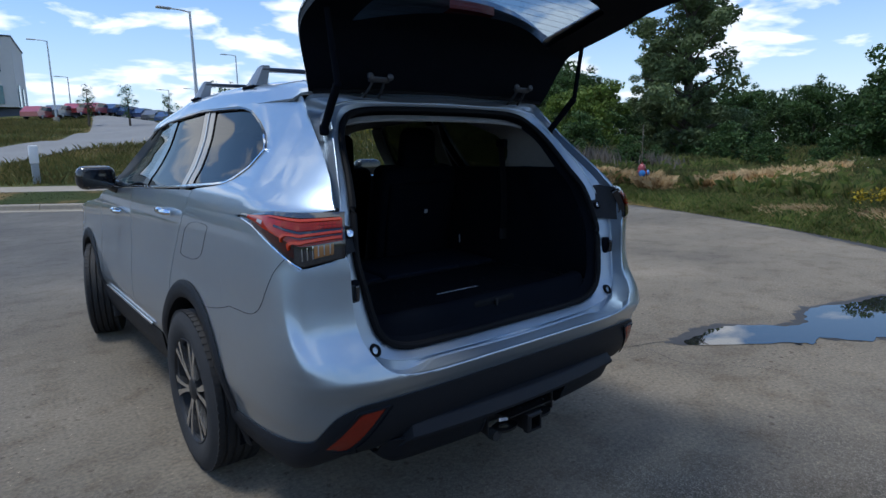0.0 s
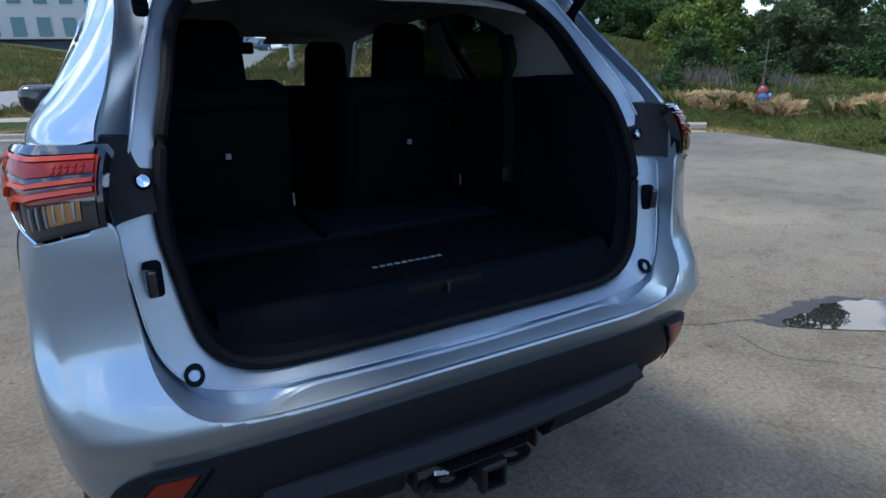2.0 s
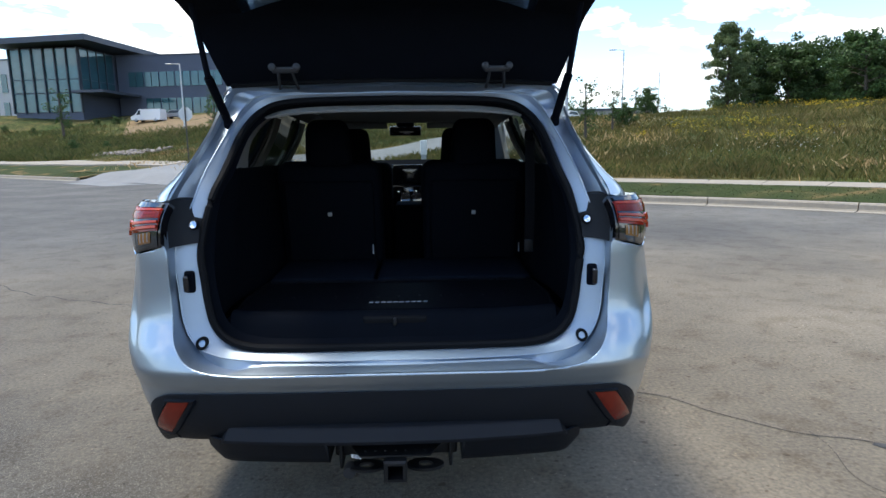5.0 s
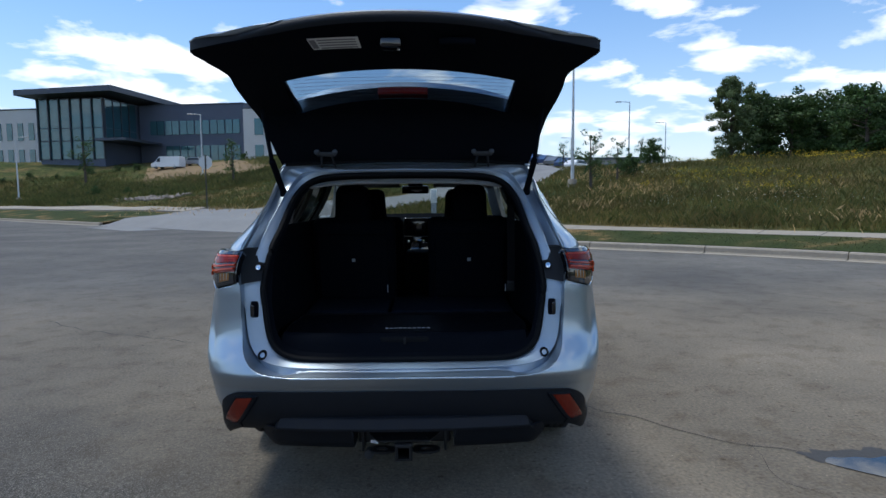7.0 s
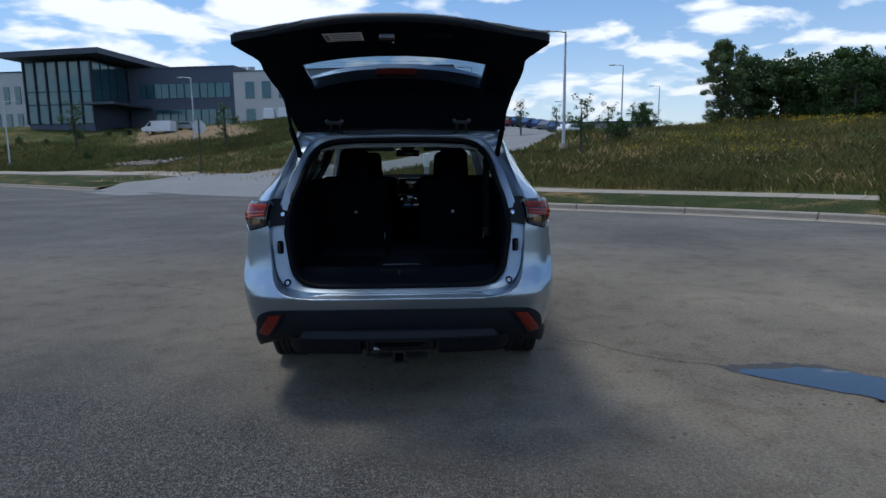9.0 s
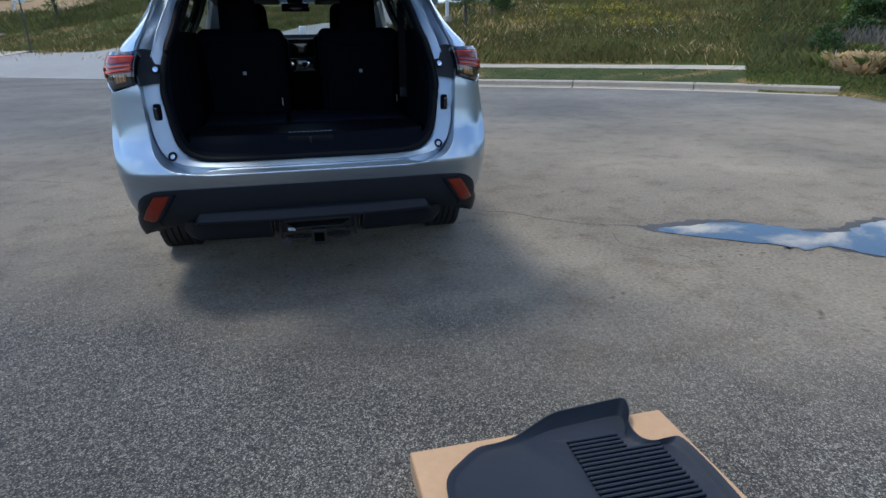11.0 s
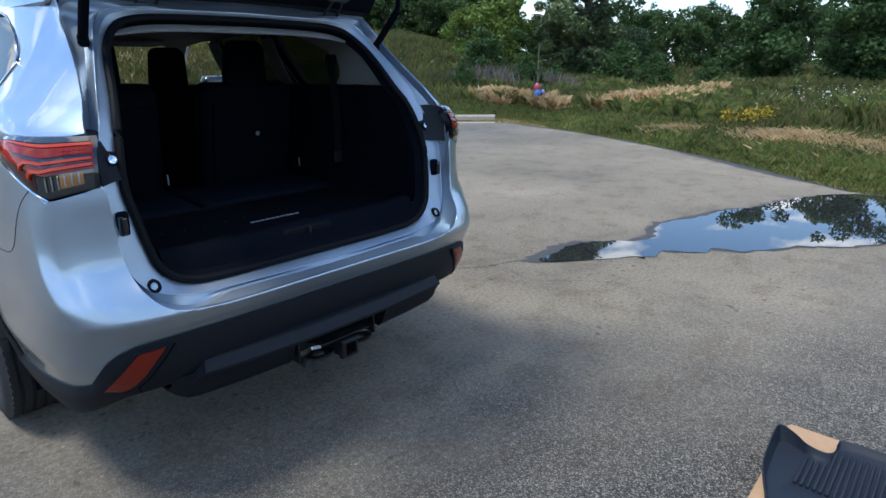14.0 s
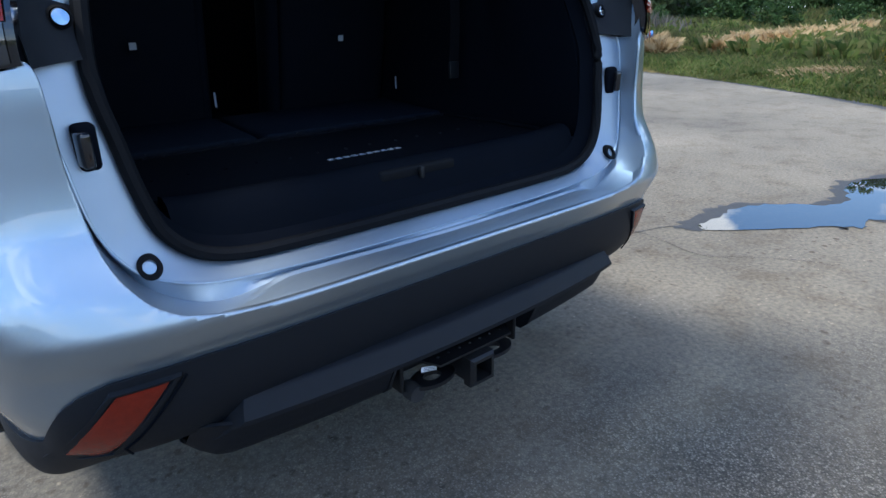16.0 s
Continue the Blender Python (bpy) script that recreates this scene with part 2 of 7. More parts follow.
PAINT = material("silver_paint", (0.37, 0.44, 0.51), 0.36, 0.88, 1.0, 3, 0.02)
PAINT_IN = material("silver_paint_inside", (0.34, 0.40, 0.47), 0.46, 0.85, 0.15, 3, 0.02)
CLAD = material("charcoal_plastic", (0.0070, 0.0088, 0.0125), 0.55, 0, 0, 12, 0.12, 0.25, 900, 0.25)
TRIM = material("black_trim", (0.0042, 0.0056, 0.0090), 0.75, 0, 0, 12, 0.15, 0.2, 500, 0.03)
GLOSSBLACK = material("gloss_black", (0.008, 0.008, 0.010), 0.12, 0, 0.5, 5, 0.0)
RUBBER = material("black_rubber", (0.018, 0.018, 0.019), 0.75, 0, 0, 20, 0.15, 0.3, 200)
SEALM = material("seal_rubber", (0.0045, 0.005, 0.0065), 0.65, 0, 0, 20, 0.1, 0, 1, 0.12)
CHROME = material("chrome", (0.75, 0.77, 0.80), 0.12, 1.0, 0, 5, 0.0)
ALLOY = material("machined_alloy", (0.62, 0.63, 0.65), 0.25, 1.0, 0.6, 20, 0.04)
DARKALLOY = material("dark_alloy", (0.012, 0.012, 0.013), 0.5, 0.2, 0.0, 20, 0.08)
REDLENS = material("red_lens", (0.26, 0.013, 0.004), 0.14, 0, 0.1, 30, 0.12, 0, 1, 0.35)
REDBAR = material("red_light_bar", (0.40, 0.034, 0.007), 0.2, 0, 0.1, 30, 0.1)
DARKRED = material("dark_red_lens", (0.045, 0.004, 0.003), 0.2, 0, 0.4, 30, 0.1)
PINKLENS = material("deep_red_lens", (0.19, 0.013, 0.003), 0.16, 0, 0.15, 30, 0.25, 0.15, 120, 0.3)
AMBERRED = material("amber_red_reflector", (0.17, 0.012, 0.004), 0.18, 0, 0.0, 60, 0.25, 0.3, 300)
CLEARLENS = material("smoky_clear_lens", (0.035, 0.037, 0.040), 0.08, 0.3, 1.0, 20, 0.1)
AMBER = material("smoky_amber_lens", (0.30, 0.14, 0.045), 0.2, 0, 0.8, 20, 0.1)
SEATM = material("black_upholstery", (0.0044, 0.0062, 0.0105), 0.8, 0, 0, 25, 0.2, 0.3, 300, 0.03)
CARPET = material("dark_carpet", (0.0046, 0.0062, 0.0105), 0.95, 0, 0, 40, 0.3, 0.5, 700, 0.03)
CARPETL = material("grey_carpet", (0.0100, 0.0140, 0.0225), 0.95, 0, 0, 40, 0.3, 0.5, 700, 0.03)
MATM = material("black_rubber_mat", (0.004, 0.005, 0.008), 0.6, 0, 0, 20, 0.15, 0.2, 300, 0.12)
MATNAVY = material("charcoal_floor_mat", (0.010, 0.014, 0.022), 0.55, 0, 0, 9, 0.15, 0.35, 500, 0.25)
LINER = material("grey_headliner", (0.24, 0.24, 0.235), 0.9, 0, 0, 30, 0.08, 0.3, 600)
STEEL = material("black_steel", (0.007, 0.0075, 0.009), 0.5, 0.2, 0, 20, 0.2, 0.2, 200)
GREYMETAL = material("grey_metal", (0.30, 0.31, 0.32), 0.4, 0.8, 0, 20, 0.1)
WHITEPAPER = material("white_sticker", (0.75, 0.75, 0.74), 0.5, 0, 0, 20, 0.05)
INK = material("grey_print", (0.22, 0.22, 0.24), 0.6, 0, 0, 20, 0.05)
PALEPRINT = material("pale_print", (0.30, 0.32, 0.35), 0.5, 0, 0, 20, 0.05)
CARDBOARD = material("brown_cardboard", (0.33, 0.205, 0.115), 0.85, 0, 0, 4, 0.10, 0.25, 120)
CARDEDGE = material("cardboard_edge", (0.22, 0.135, 0.07), 0.9, 0, 0, 60, 0.2)
PRIVACY = glass_material("privacy_glass", (0.030, 0.040, 0.036), 0.0, 0.05)
CLEARGLASS = glass_material("clear_glass", (0.72, 0.78, 0.76))
GATEGLASS = glass_material("tinted_gate_glass", (0.34, 0.41, 0.48))
PAVE = pavement_material()
CONCRETE = material("pale_concrete", (0.26, 0.228, 0.182), 0.9, 0, 0, 1.2, 0.16, 0.3, 80)
ASPHALT = material("grey_asphalt", (0.17, 0.17, 0.168), 0.9, 0, 0, 0.6, 0.12, 0.3, 60)


def soil_material():
    """Rough meadow ground: olive, green and straw patches over fine mottling."""
    m = bpy.data.materials.new("grassy_soil")
    m.use_nodes = True
    N, L = m.node_tree.nodes, m.node_tree.links
    p = N["Principled BSDF"]
    p.inputs["Roughness"].default_value = 0.95
    p.inputs["Specular IOR Level"].default_value = 0.1
    co = N.new("ShaderNodeTexCoord")
    outs = []
    for sc, det, stops in ((0.16, 6, [(0.36, (0.040, 0.060, 0.017)), (0.50, (0.070, 0.076, 0.027)), (0.62, (0.120, 0.095, 0.040))]),
                           (1.3, 6, [(0.34, (0.55, 0.60, 0.55)), (0.5, (1, 1, 1)), (0.68, (1.45, 1.35, 1.25))]),
                           (14.0, 5, [(0.32, (0.40, 0.42, 0.40)), (0.5, (1, 1, 1)), (0.70, (1.7, 1.65, 1.5))])):
        n = N.new("ShaderNodeTexNoise")
        n.inputs["Scale"].default_value, n.inputs["Detail"].default_value = sc, det
        L.new(co.outputs["Object"], n.inputs["Vector"])
        r = N.new("ShaderNodeValToRGB")
        for i, (pos, c) in enumerate(stops):
            e = r.color_ramp.elements[i] if i < 2 else r.color_ramp.elements.new(pos)
            e.position, e.color = pos, (*c, 1)
        L.new(n.outputs["Fac"], r.inputs[0])
        outs.append((r, n))
    prev = outs[0][0].outputs[0]
    for r, n in outs[1:]:
        x = N.new("ShaderNodeMix")
        x.data_type, x.blend_type = "RGBA", "MULTIPLY"
        x.inputs["Factor"].default_value = 1.0
        L.new(prev, x.inputs["A"])
        L.new(r.outputs[0], x.inputs["B"])
        prev = x.outputs["Result"]
    L.new(prev, p.inputs["Base Color"])
    b = N.new("ShaderNodeBump")
    b.inputs["Strength"].default_value, b.inputs["Distance"].default_value = 0.8, 0.12
    L.new(outs[2][1].outputs["Fac"], b.inputs["Height"])
    L.new(b.outputs[0], p.inputs["Normal"])
    return m


SOIL = soil_material()
DRYBANK = material("dry_mown_bank", (0.165, 0.110, 0.050), 0.95, 0, 0, 0.5, 0.4, 0.6, 12)


def lawn_material():
    """Mown verge: deep green with dry tan patches."""
    m = bpy.data.materials.new("mown_grass")
    m.use_nodes = True
    N, L = m.node_tree.nodes, m.node_tree.links
    p = N["Principled BSDF"]
    p.inputs["Roughness"].default_value, p.inputs["Specular IOR Level"].default_value = 0.95, 0.1
    co = N.new("ShaderNodeTexCoord")
    prev = None
    for sc, det, stops in ((0.55, 5, [(0.46, (0.030, 0.042, 0.013)), (0.57, (0.048, 0.052, 0.018)), (0.64, (0.17, 0.115, 0.052))]),
                           (26.0, 4, [(0.32, (0.55, 0.58, 0.5)), (0.5, (1, 1, 1)), (0.70, (1.5, 1.45, 1.3))])):
        n = N.new("ShaderNodeTexNoise")
        n.inputs["Scale"].default_value, n.inputs["Detail"].default_value = sc, det
        L.new(co.outputs["Object"], n.inputs["Vector"])
        r = N.new("ShaderNodeValToRGB")
        for i, (pos, c) in enumerate(stops):
            e = r.color_ramp.elements[i] if i < 2 else r.color_ramp.elements.new(pos)
            e.position, e.color = pos, (*c, 1)
        L.new(n.outputs["Fac"], r.inputs[0])
        if prev is None:
            prev = r.outputs[0]
        else:
            x = N.new("ShaderNodeMix")
            x.data_type, x.blend_type = "RGBA", "MULTIPLY"
            x.inputs["Factor"].default_value = 1.0
            L.new(prev, x.inputs["A"])
            L.new(r.outputs[0], x.inputs["B"])
            prev = x.outputs["Result"]
    L.new(prev, p.inputs["Base Color"])
    return m


LAWN = lawn_material()
CRACKM = material("crack_fill", (0.035, 0.032, 0.028), 0.95, 0, 0, 20, 0.3)
WETM = material("wet_pavement", (0.034, 0.031, 0.027), 0.62, 0, 0, 4, 0.3, 0.3, 60)
WATER = material("puddle_water", (0.016, 0.017, 0.018), 0.015, 0, 0, 2, 0.0, 0, 1, 1.0)
ROCK = material("grey_brown_rock", (0.20, 0.17, 0.145), 0.9, 0, 0, 6, 0.3, 0.6, 30)
BARK = material("grey_bark", (0.085, 0.070, 0.055), 0.95, 0, 0, 14, 0.3, 0.7, 40)
POLEM = material("galvanised_pole", (0.55, 0.56, 0.57), 0.5, 0.3, 0, 10, 0.06)
DARKPOLE = material("dark_pole", (0.06, 0.058, 0.055), 0.6, 0.3, 0, 10, 0.15)
HINGEM = material("dark_hinge_steel", (0.06, 0.065, 0.075), 0.5, 0.6, 0, 20, 0.1)
HYDRED = material("red_hydrant_paint", (0.22, 0.016, 0.018), 0.45, 0, 0.3, 20, 0.2, 0.2, 80)
HYDBLUE = material("blue_hydrant_cap", (0.03, 0.16, 0.42), 0.4, 0, 0.3, 20, 0.15)
POSTWHITE = material("white_post", (0.68, 0.69, 0.69), 0.5, 0, 0, 15, 0.06)
POSTGREY = material("grey_post", (0.26, 0.28, 0.29), 0.6, 0, 0, 15, 0.1)
BLDGNAVY = material("navy_panel", (0.075, 0.092, 0.135), 0.6, 0.1, 0, 0.7, 0.10)
BLDGWHITE = material("white_panel", (0.52, 0.52, 0.51), 0.8, 0, 0, 0.4, 0.05)
BLDGROOF = material("dark_roof_metal", (0.065, 0.075, 0.098), 0.5, 0.3, 0, 0.8, 0.1)
BLDGGLASS = material("teal_facade_glass", (0.026, 0.095, 0.12), 0.12, 0.35, 0.4, 0.4, 0.25)
MULLION = material("mullion_metal", (0.05, 0.06, 0.075), 0.5, 0.2, 0, 5, 0.05)
CARWHITE = material("white_car_paint", (0.66, 0.66, 0.66), 0.3, 0, 0.8, 3, 0.02)
CARBLUE = material("blue_car_paint", (0.02, 0.05, 0.13), 0.3, 0.3, 0.8, 3, 0.02)
CARRED = material("red_car_paint", (0.28, 0.02, 0.02), 0.3, 0.1, 0.8, 3, 0.02)
CARGREY = material("grey_car_paint", (0.12, 0.125, 0.13), 0.3, 0.4, 0.8, 3, 0.02)
CARGLASS = material("dark_car_glass", (0.015, 0.018, 0.02), 0.08, 0, 0, 3, 0.0)
SIGNBACK = material("sign_back_aluminium", (0.50, 0.52, 0.53), 0.4, 0.6, 0, 10, 0.06)
LEAF_DARK = island_material("dark_oak_leaves", [(0.019, 0.040, 0.012), (0.040, 0.076, 0.022), (0.070, 0.115, 0.034)], 0.6, 0.28)
LEAF_MID = island_material("green_leaves", [(0.020, 0.045, 0.012), (0.040, 0.085, 0.022), (0.07, 0.12, 0.035)], 0.6, 0.3)
LEAF_PALE = island_material("pale_leaves", [(0.06, 0.09, 0.034), (0.095, 0.14, 0.052), (0.15, 0.19, 0.08)], 0.55, 0.3)
LEAF_LIME = island_material("lime_leaves", [(0.06, 0.10, 0.015), (0.10, 0.16, 0.025), (0.15, 0.20, 0.04)], 0.6, 0.3)
GRASS = island_material("meadow_grass_blades", [(0.036, 0.060, 0.015), (0.066, 0.090, 0.022), (0.105, 0.120, 0.034), (0.18, 0.150, 0.055)], 0.7, 0.3)
HILLG = island_material("hill_grass_blades", [(0.050, 0.064, 0.016), (0.086, 0.098, 0.024), (0.125, 0.120, 0.032), (0.20, 0.150, 0.055)], 0.8, 0.35)
GRASSG = island_material("verge_grass_blades", [(0.042, 0.075, 0.015), (0.095, 0.140, 0.026), (0.15, 0.185, 0.040), (0.22, 0.195, 0.07)], 0.7, 0.3)
MOWNG = island_material("mown_grass_blades", [(0.024, 0.036, 0.011), (0.038, 0.052, 0.016), (0.056, 0.060, 0.022)], 0.8, 0.2)
STRAW = island_material("dry_straw", [(0.30, 0.175, 0.07), (0.50, 0.33, 0.15), (0.66, 0.48, 0.25)], 0.8, 0.2)
REED = island_material("grey_dead_stems", [(0.10, 0.085, 0.07), (0.16, 0.14, 0.115), (0.23, 0.20, 0.16)], 0.85, 0.1)
FLOWERY = island_material("yellow_flowers", [(0.24, 0.17, 0.008), (0.38, 0.27, 0.012), (0.50, 0.38, 0.03)], 0.7, 0.2)
FLOWERW = island_material("white_flowers", [(0.40, 0.40, 0.33), (0.54, 0.53, 0.44), (0.64, 0.62, 0.54)], 0.7, 0.2)


# ---------------- mesh helpers ----------------
def mesh_of(name, verts, faces, mat, smooth=False):
    me = bpy.data.meshes.new(name)
    me.from_pydata([tuple(v) for v in verts], [], faces)
    me.materials.append(mat)
    if smooth:
        me.polygons.foreach_set("use_smooth", [True] * len(me.polygons))
    me.update()
    return me


class Geo:
    """Collects verts and faces of one mesh."""

    def __init__(self):
        self.v, self.f = [], []

    def add(self, verts, faces, flip=False):
        k = len(self.v)
        self.v += [tuple(p) for p in verts]
        self.f += [tuple(k + i for i in (reversed(q) if flip else q)) for q in faces]
        return self

    def grid(self, fn, nu, nv, flip=False, closed=False):
        vs = [fn(i / nu, j / nv) for i in range(nu + 1) for j in range(nv + 1)]
        fs = [(i * (nv + 1) + j, (i + 1) * (nv + 1) + j, (i + 1) * (nv + 1) + j + 1, i * (nv + 1) + j + 1) for i in range(nu) for j in range(nv)]
        return self.add(vs, fs, flip)

    def strip(self, loops, flip=False, closed=False):
        """Skin between polylines of equal length."""
        n = len(loops[0])
        vs = [p for lp in loops for p in lp]
        m = n if closed else n - 1
        fs = [(i * n + j, i * n + (j + 1) % n, (i + 1) * n + (j + 1) % n, (i + 1) * n + j) for i in range(len(loops) - 1) for j in range(m)]
        return self.add(vs, fs, flip)

    def box(self, c, s, m=None):
        x, y, z = (d / 2 for d in s)
        vs = [Vector((a * x, b * y, e * z)) for a in (-1, 1) for b in (-1, 1) for e in (-1, 1)]
        if m is not None:
            vs = [m @ v for v in vs]
        vs = [v + Vector(c) for v in vs]
        return self.add(vs, [(0, 1, 3, 2), (4, 6, 7, 5), (0, 4, 5, 1), (2, 3, 7, 6), (0, 2, 6, 4), (1, 5, 7, 3)])

    def tube(self, pts, r, seg=8, closed=False, caps=True):
        pts = [Vector(p) for p in pts]
        n = len(pts)
        rs = r if isinstance(r, (list, tuple)) else [r] * n
        loops, up = [], Vector((0.13, 0.31, 0.94)).normalized()
        for i, p in enumerate(pts):
            a = pts[(i - 1) % n] if closed or i else p
            b = pts[(i + 1) % n] if closed or i < n - 1 else p
            d = (b - a).normalized()
            s = d.cross(up)
            if s.length < 0.1:
                s = d.cross(Vector((1, 0, 0)))
            s.normalize()
            t = s.cross(d)
            loops.append([p + (s * math.cos(2 * math.pi * k / seg) + t * math.sin(2 * math.pi * k / seg)) * rs[i] for k in range(seg)])
        if closed:
            loops.append(loops[0])
        base = len(self.v)
        self.strip(loops, closed=True, flip=True)
        if caps and not closed:
            self.f.append(tuple(base + k for k in range(seg)))
            self.f.append(tuple(base + (n - 1) * seg + k for k in reversed(range(seg))))
        return self

    def prism(self, outline, fn, h0, h1):
        """Closed outline of (a, b) raised from h0 to h1; fn(a, b, h) places a point."""
        n = len(outline)
        vs = [fn(a, b, h0) for a, b in outline] + [fn(a, b, h1) for a, b in outline]
        fs = [tuple(range(n))[::-1], tuple(range(n, 2 * n))] + [(i, (i + 1) % n, n + (i + 1) % n, n + i) for i in range(n)]
        return self.add(vs, fs)

    def lathe(self, prof, fn, seg=48):
        """Profile of (r, h) turned round; fn(r*cos, r*sin, h) places a point."""
        loops = [[fn(r * math.cos(2 * math.pi * k / seg), r * math.sin(2 * math.pi * k / seg), h) for k in range(seg)] for r, h in prof]
        return self.strip(loops, closed=True)


def rounded(size, r, seg=3):
    """Verts and faces of a rounded box round the origin."""
    bm = bmesh.new()
    bmesh.ops.create_cube(bm, size=1.0)
    for v in bm.verts:
        v.co = Vector((v.co.x * size[0], v.co.y * size[1], v.co.z * size[2]))
    bmesh.ops.bevel(bm, geom=list(bm.edges), offset=r, segments=seg, profile=0.5, affect="EDGES")
    bm.verts.ensure_lookup_table()
    bm.verts.index_update()
    out = [v.co.copy() for v in bm.verts], [tuple(v.index for v in f.verts) for f in bm.faces]
    bm.free()
    return out


def part(name, geo, mat, parent=None, label="", smooth=True, thick=0.0, sharp=35):
    """Links a Geo as one mesh object under a thing or a part."""
    me = mesh_of(name, geo.v, geo.f, mat, smooth)
    if smooth and sharp:
        me.set_sharp_from_angle(angle=radians(sharp))
    ob = new(name, me)
    if parent is not None:
        ob.parent = parent
    if thick:
        if smooth:
            # crisp sheet edges
            bm = bmesh.new()
            bm.from_mesh(me)
            for e in bm.edges:
                if e.is_boundary:
                    e.smooth = False
            bm.to_mesh(me)
            bm.free()
        md = ob.modifiers.new("thickness", "SOLIDIFY")
        md.thickness, md.offset = thick, -1
    if label:
        tagged(ob, label)
    return ob


def rbox(name, c, size, r, mat, parent, rot=(0, 0, 0), label="", seg=3):
    vs, fs = rounded(size, r, seg)
    m = pose(*c, *rot)
    return part(name, Geo().add([m @ v for v in vs], fs), mat, parent, label)


def thing(name, label, category, at=(0, 0, 0), rz=0.0, group="", kind=""):
    e = new(name)
    e.matrix_basis = pose(*at, 0, 0, rz)
    return tagged(e, label, category, group, kind)


def interp(x, table):
    return float(np.interp(x, [a for a, _ in table], [b for _, b in table]))


# ---------------- terrain ----------------
KERB_L = [(-60, 68), (-33, 48), (-19.3, 36.8)]
KERB_R = [(-6, 27.2), (-2, 23.9), (1.5, 21.2), (4.2, 19.0), (7.2, 16.75), (10.2, 14.65), (12.5, 12.5), (14.15, 10.35)]
EDGE = [(14.15, 9.7), (13.75, 8.6), (13.15, 7.2), (12.2, 5.4), (11.3, 3.95), (10.4, 2.65), (9.6, 1.7), (9.05, 1.0), (8.8, 0.2), (8.7, -2), (8.9, -6), (9, -60)]
MOUTH = [(-19.2, 36.7), (-12.6, 32.0), (-6.0, 27.2)]
LOT = np.array(KERB_L + KERB_R + EDGE + [(-60, -60)], float)


def outside(x, y):
    """Distance to the lot's edge, 0 inside it."""
    x, y = np.asarray(x, float), np.asarray(y, float)
    best = np.full(x.shape, 1e9)
    inn = np.zeros(x.shape, bool)
    n = len(LOT)
    for i in range(n):
        (ax, ay), (bx, by) = LOT[i], LOT[(i + 1) % n]
        t = np.clip(((x - ax) * (bx - ax) + (y - ay) * (by - ay)) / ((bx - ax) ** 2 + (by - ay) ** 2), 0, 1)
        best = np.minimum(best, np.hypot(x - ax - t * (bx - ax), y - ay - t * (by - ay)))
        cross = ((ay > y) != (by > y)) & (x < (bx - ax) * (y - ay) / (by - ay + 1e-12) + ax)
        inn ^= cross
    return np.where(inn, 0.0, best)


def ground_z(x, y):
    """Height of the land round the lot: a verge, a bank ahead, a hill to the right, a low meadow beyond the lot's corner."""
    x, y = np.asarray(x, float), np.asarray(y, float)
    d = outside(x, y)
    phi = np.degrees(np.arctan2(x - 2.0, y + 1.0))
    low = np.interp(d, [0, 1.5, 4, 12, 45, 90, 400], [0.0, 0.16, 0.32, 0.55, 1.5, 1.9, 4])
    hill = np.interp(d, [0, 0.3, 2.3, 3.8, 8, 14, 22, 30, 60, 400], [0.17, 0.19, 0.42, 0.48, 0.95, 2.0, 3.4, 4.1, 4.6, 9])
    far = np.interp(d, [0, 0.3, 2.3, 3.8, 10, 20, 30, 40, 50, 62, 75, 100, 400], [0.17, 0.19, 0.42, 0.48, 1.3, 3.0, 5.4, 7.6, 9.3, 9.9, 10.2, 11, 14])
    w1 = np.interp(phi, [8, 17], [0, 1])
    w2 = np.interp(phi, [42, 56], [0, 1])
    rise = np.interp(d, [0, 0.3, 2.3, 3.8, 6, 10, 25, 45, 62, 100, 400], [0.17, 0.19, 0.42, 0.55, 0.85, 1.45, 3.3, 5.3, 7.2, 8.2, 12])
    w0 = np.interp(phi, [-12, -2], [0, 1])
    far = far * (1 - w0) + rise * w0
    z = far * (1 - w1) + hill * w1
    z = z * (1 - w2) + low * w2
    bump = 0.10 * np.sin(x * 0.55 + 1.3 * np.sin(y * 0.31)) + 0.07 * np.sin(y * 0.9 + x * 0.37)
    return z + bump * np.clip((d - 4) / 8, 0, 1)


def gz(x, y):
    return float(ground_z(np.array([x]), np.array([y]))[0])


def build_ground():
    na, radii = 420, np.concatenate([np.linspace(0, 24, 97), 24 * 1.055 ** np.arange(1, 82)])
    ang = np.linspace(0, 2 * np.pi, na, endpoint=False)
    R, A = np.meshgrid(radii, ang, indexing="ij")
    X, Y = 4 + R * np.cos(A), 4 + R * np.sin(A)
    d = outside(X, Y)
    PH = np.degrees(np.arctan2(X - 2, Y + 1))
    Z = np.where((d <= 0) | ((d < 0.7) & (PH > -50) & (PH < 41)), -0.06, ground_z(X, Y))
    (ax, ay), (bx, by) = MOUTH[0], MOUTH[-1]
    T = ((X - ax) * (bx - ax) + (Y - ay) * (by - ay)) / ((bx - ax) ** 2 + (by - ay) ** 2)
    Z = np.where((T > 0.0) & (T < 1.0) & (d < 6.2), np.minimum(Z, ground_z(X, Y) - 0.5), Z)
    verts = np.stack([X, Y, Z], -1).reshape(-1, 3)
    faces = [(i * na + j, (i + 1) * na + j, (i + 1) * na + (j + 1) % na, i * na + (j + 1) % na) for i in range(len(radii) - 1) for j in range(na)]
    ob = new("ground", mesh_of("ground", verts, faces, SOIL, True))
    tagged(ob, "grassy bank and meadow soil round the lot", "ground", kind="structure")


build_ground()

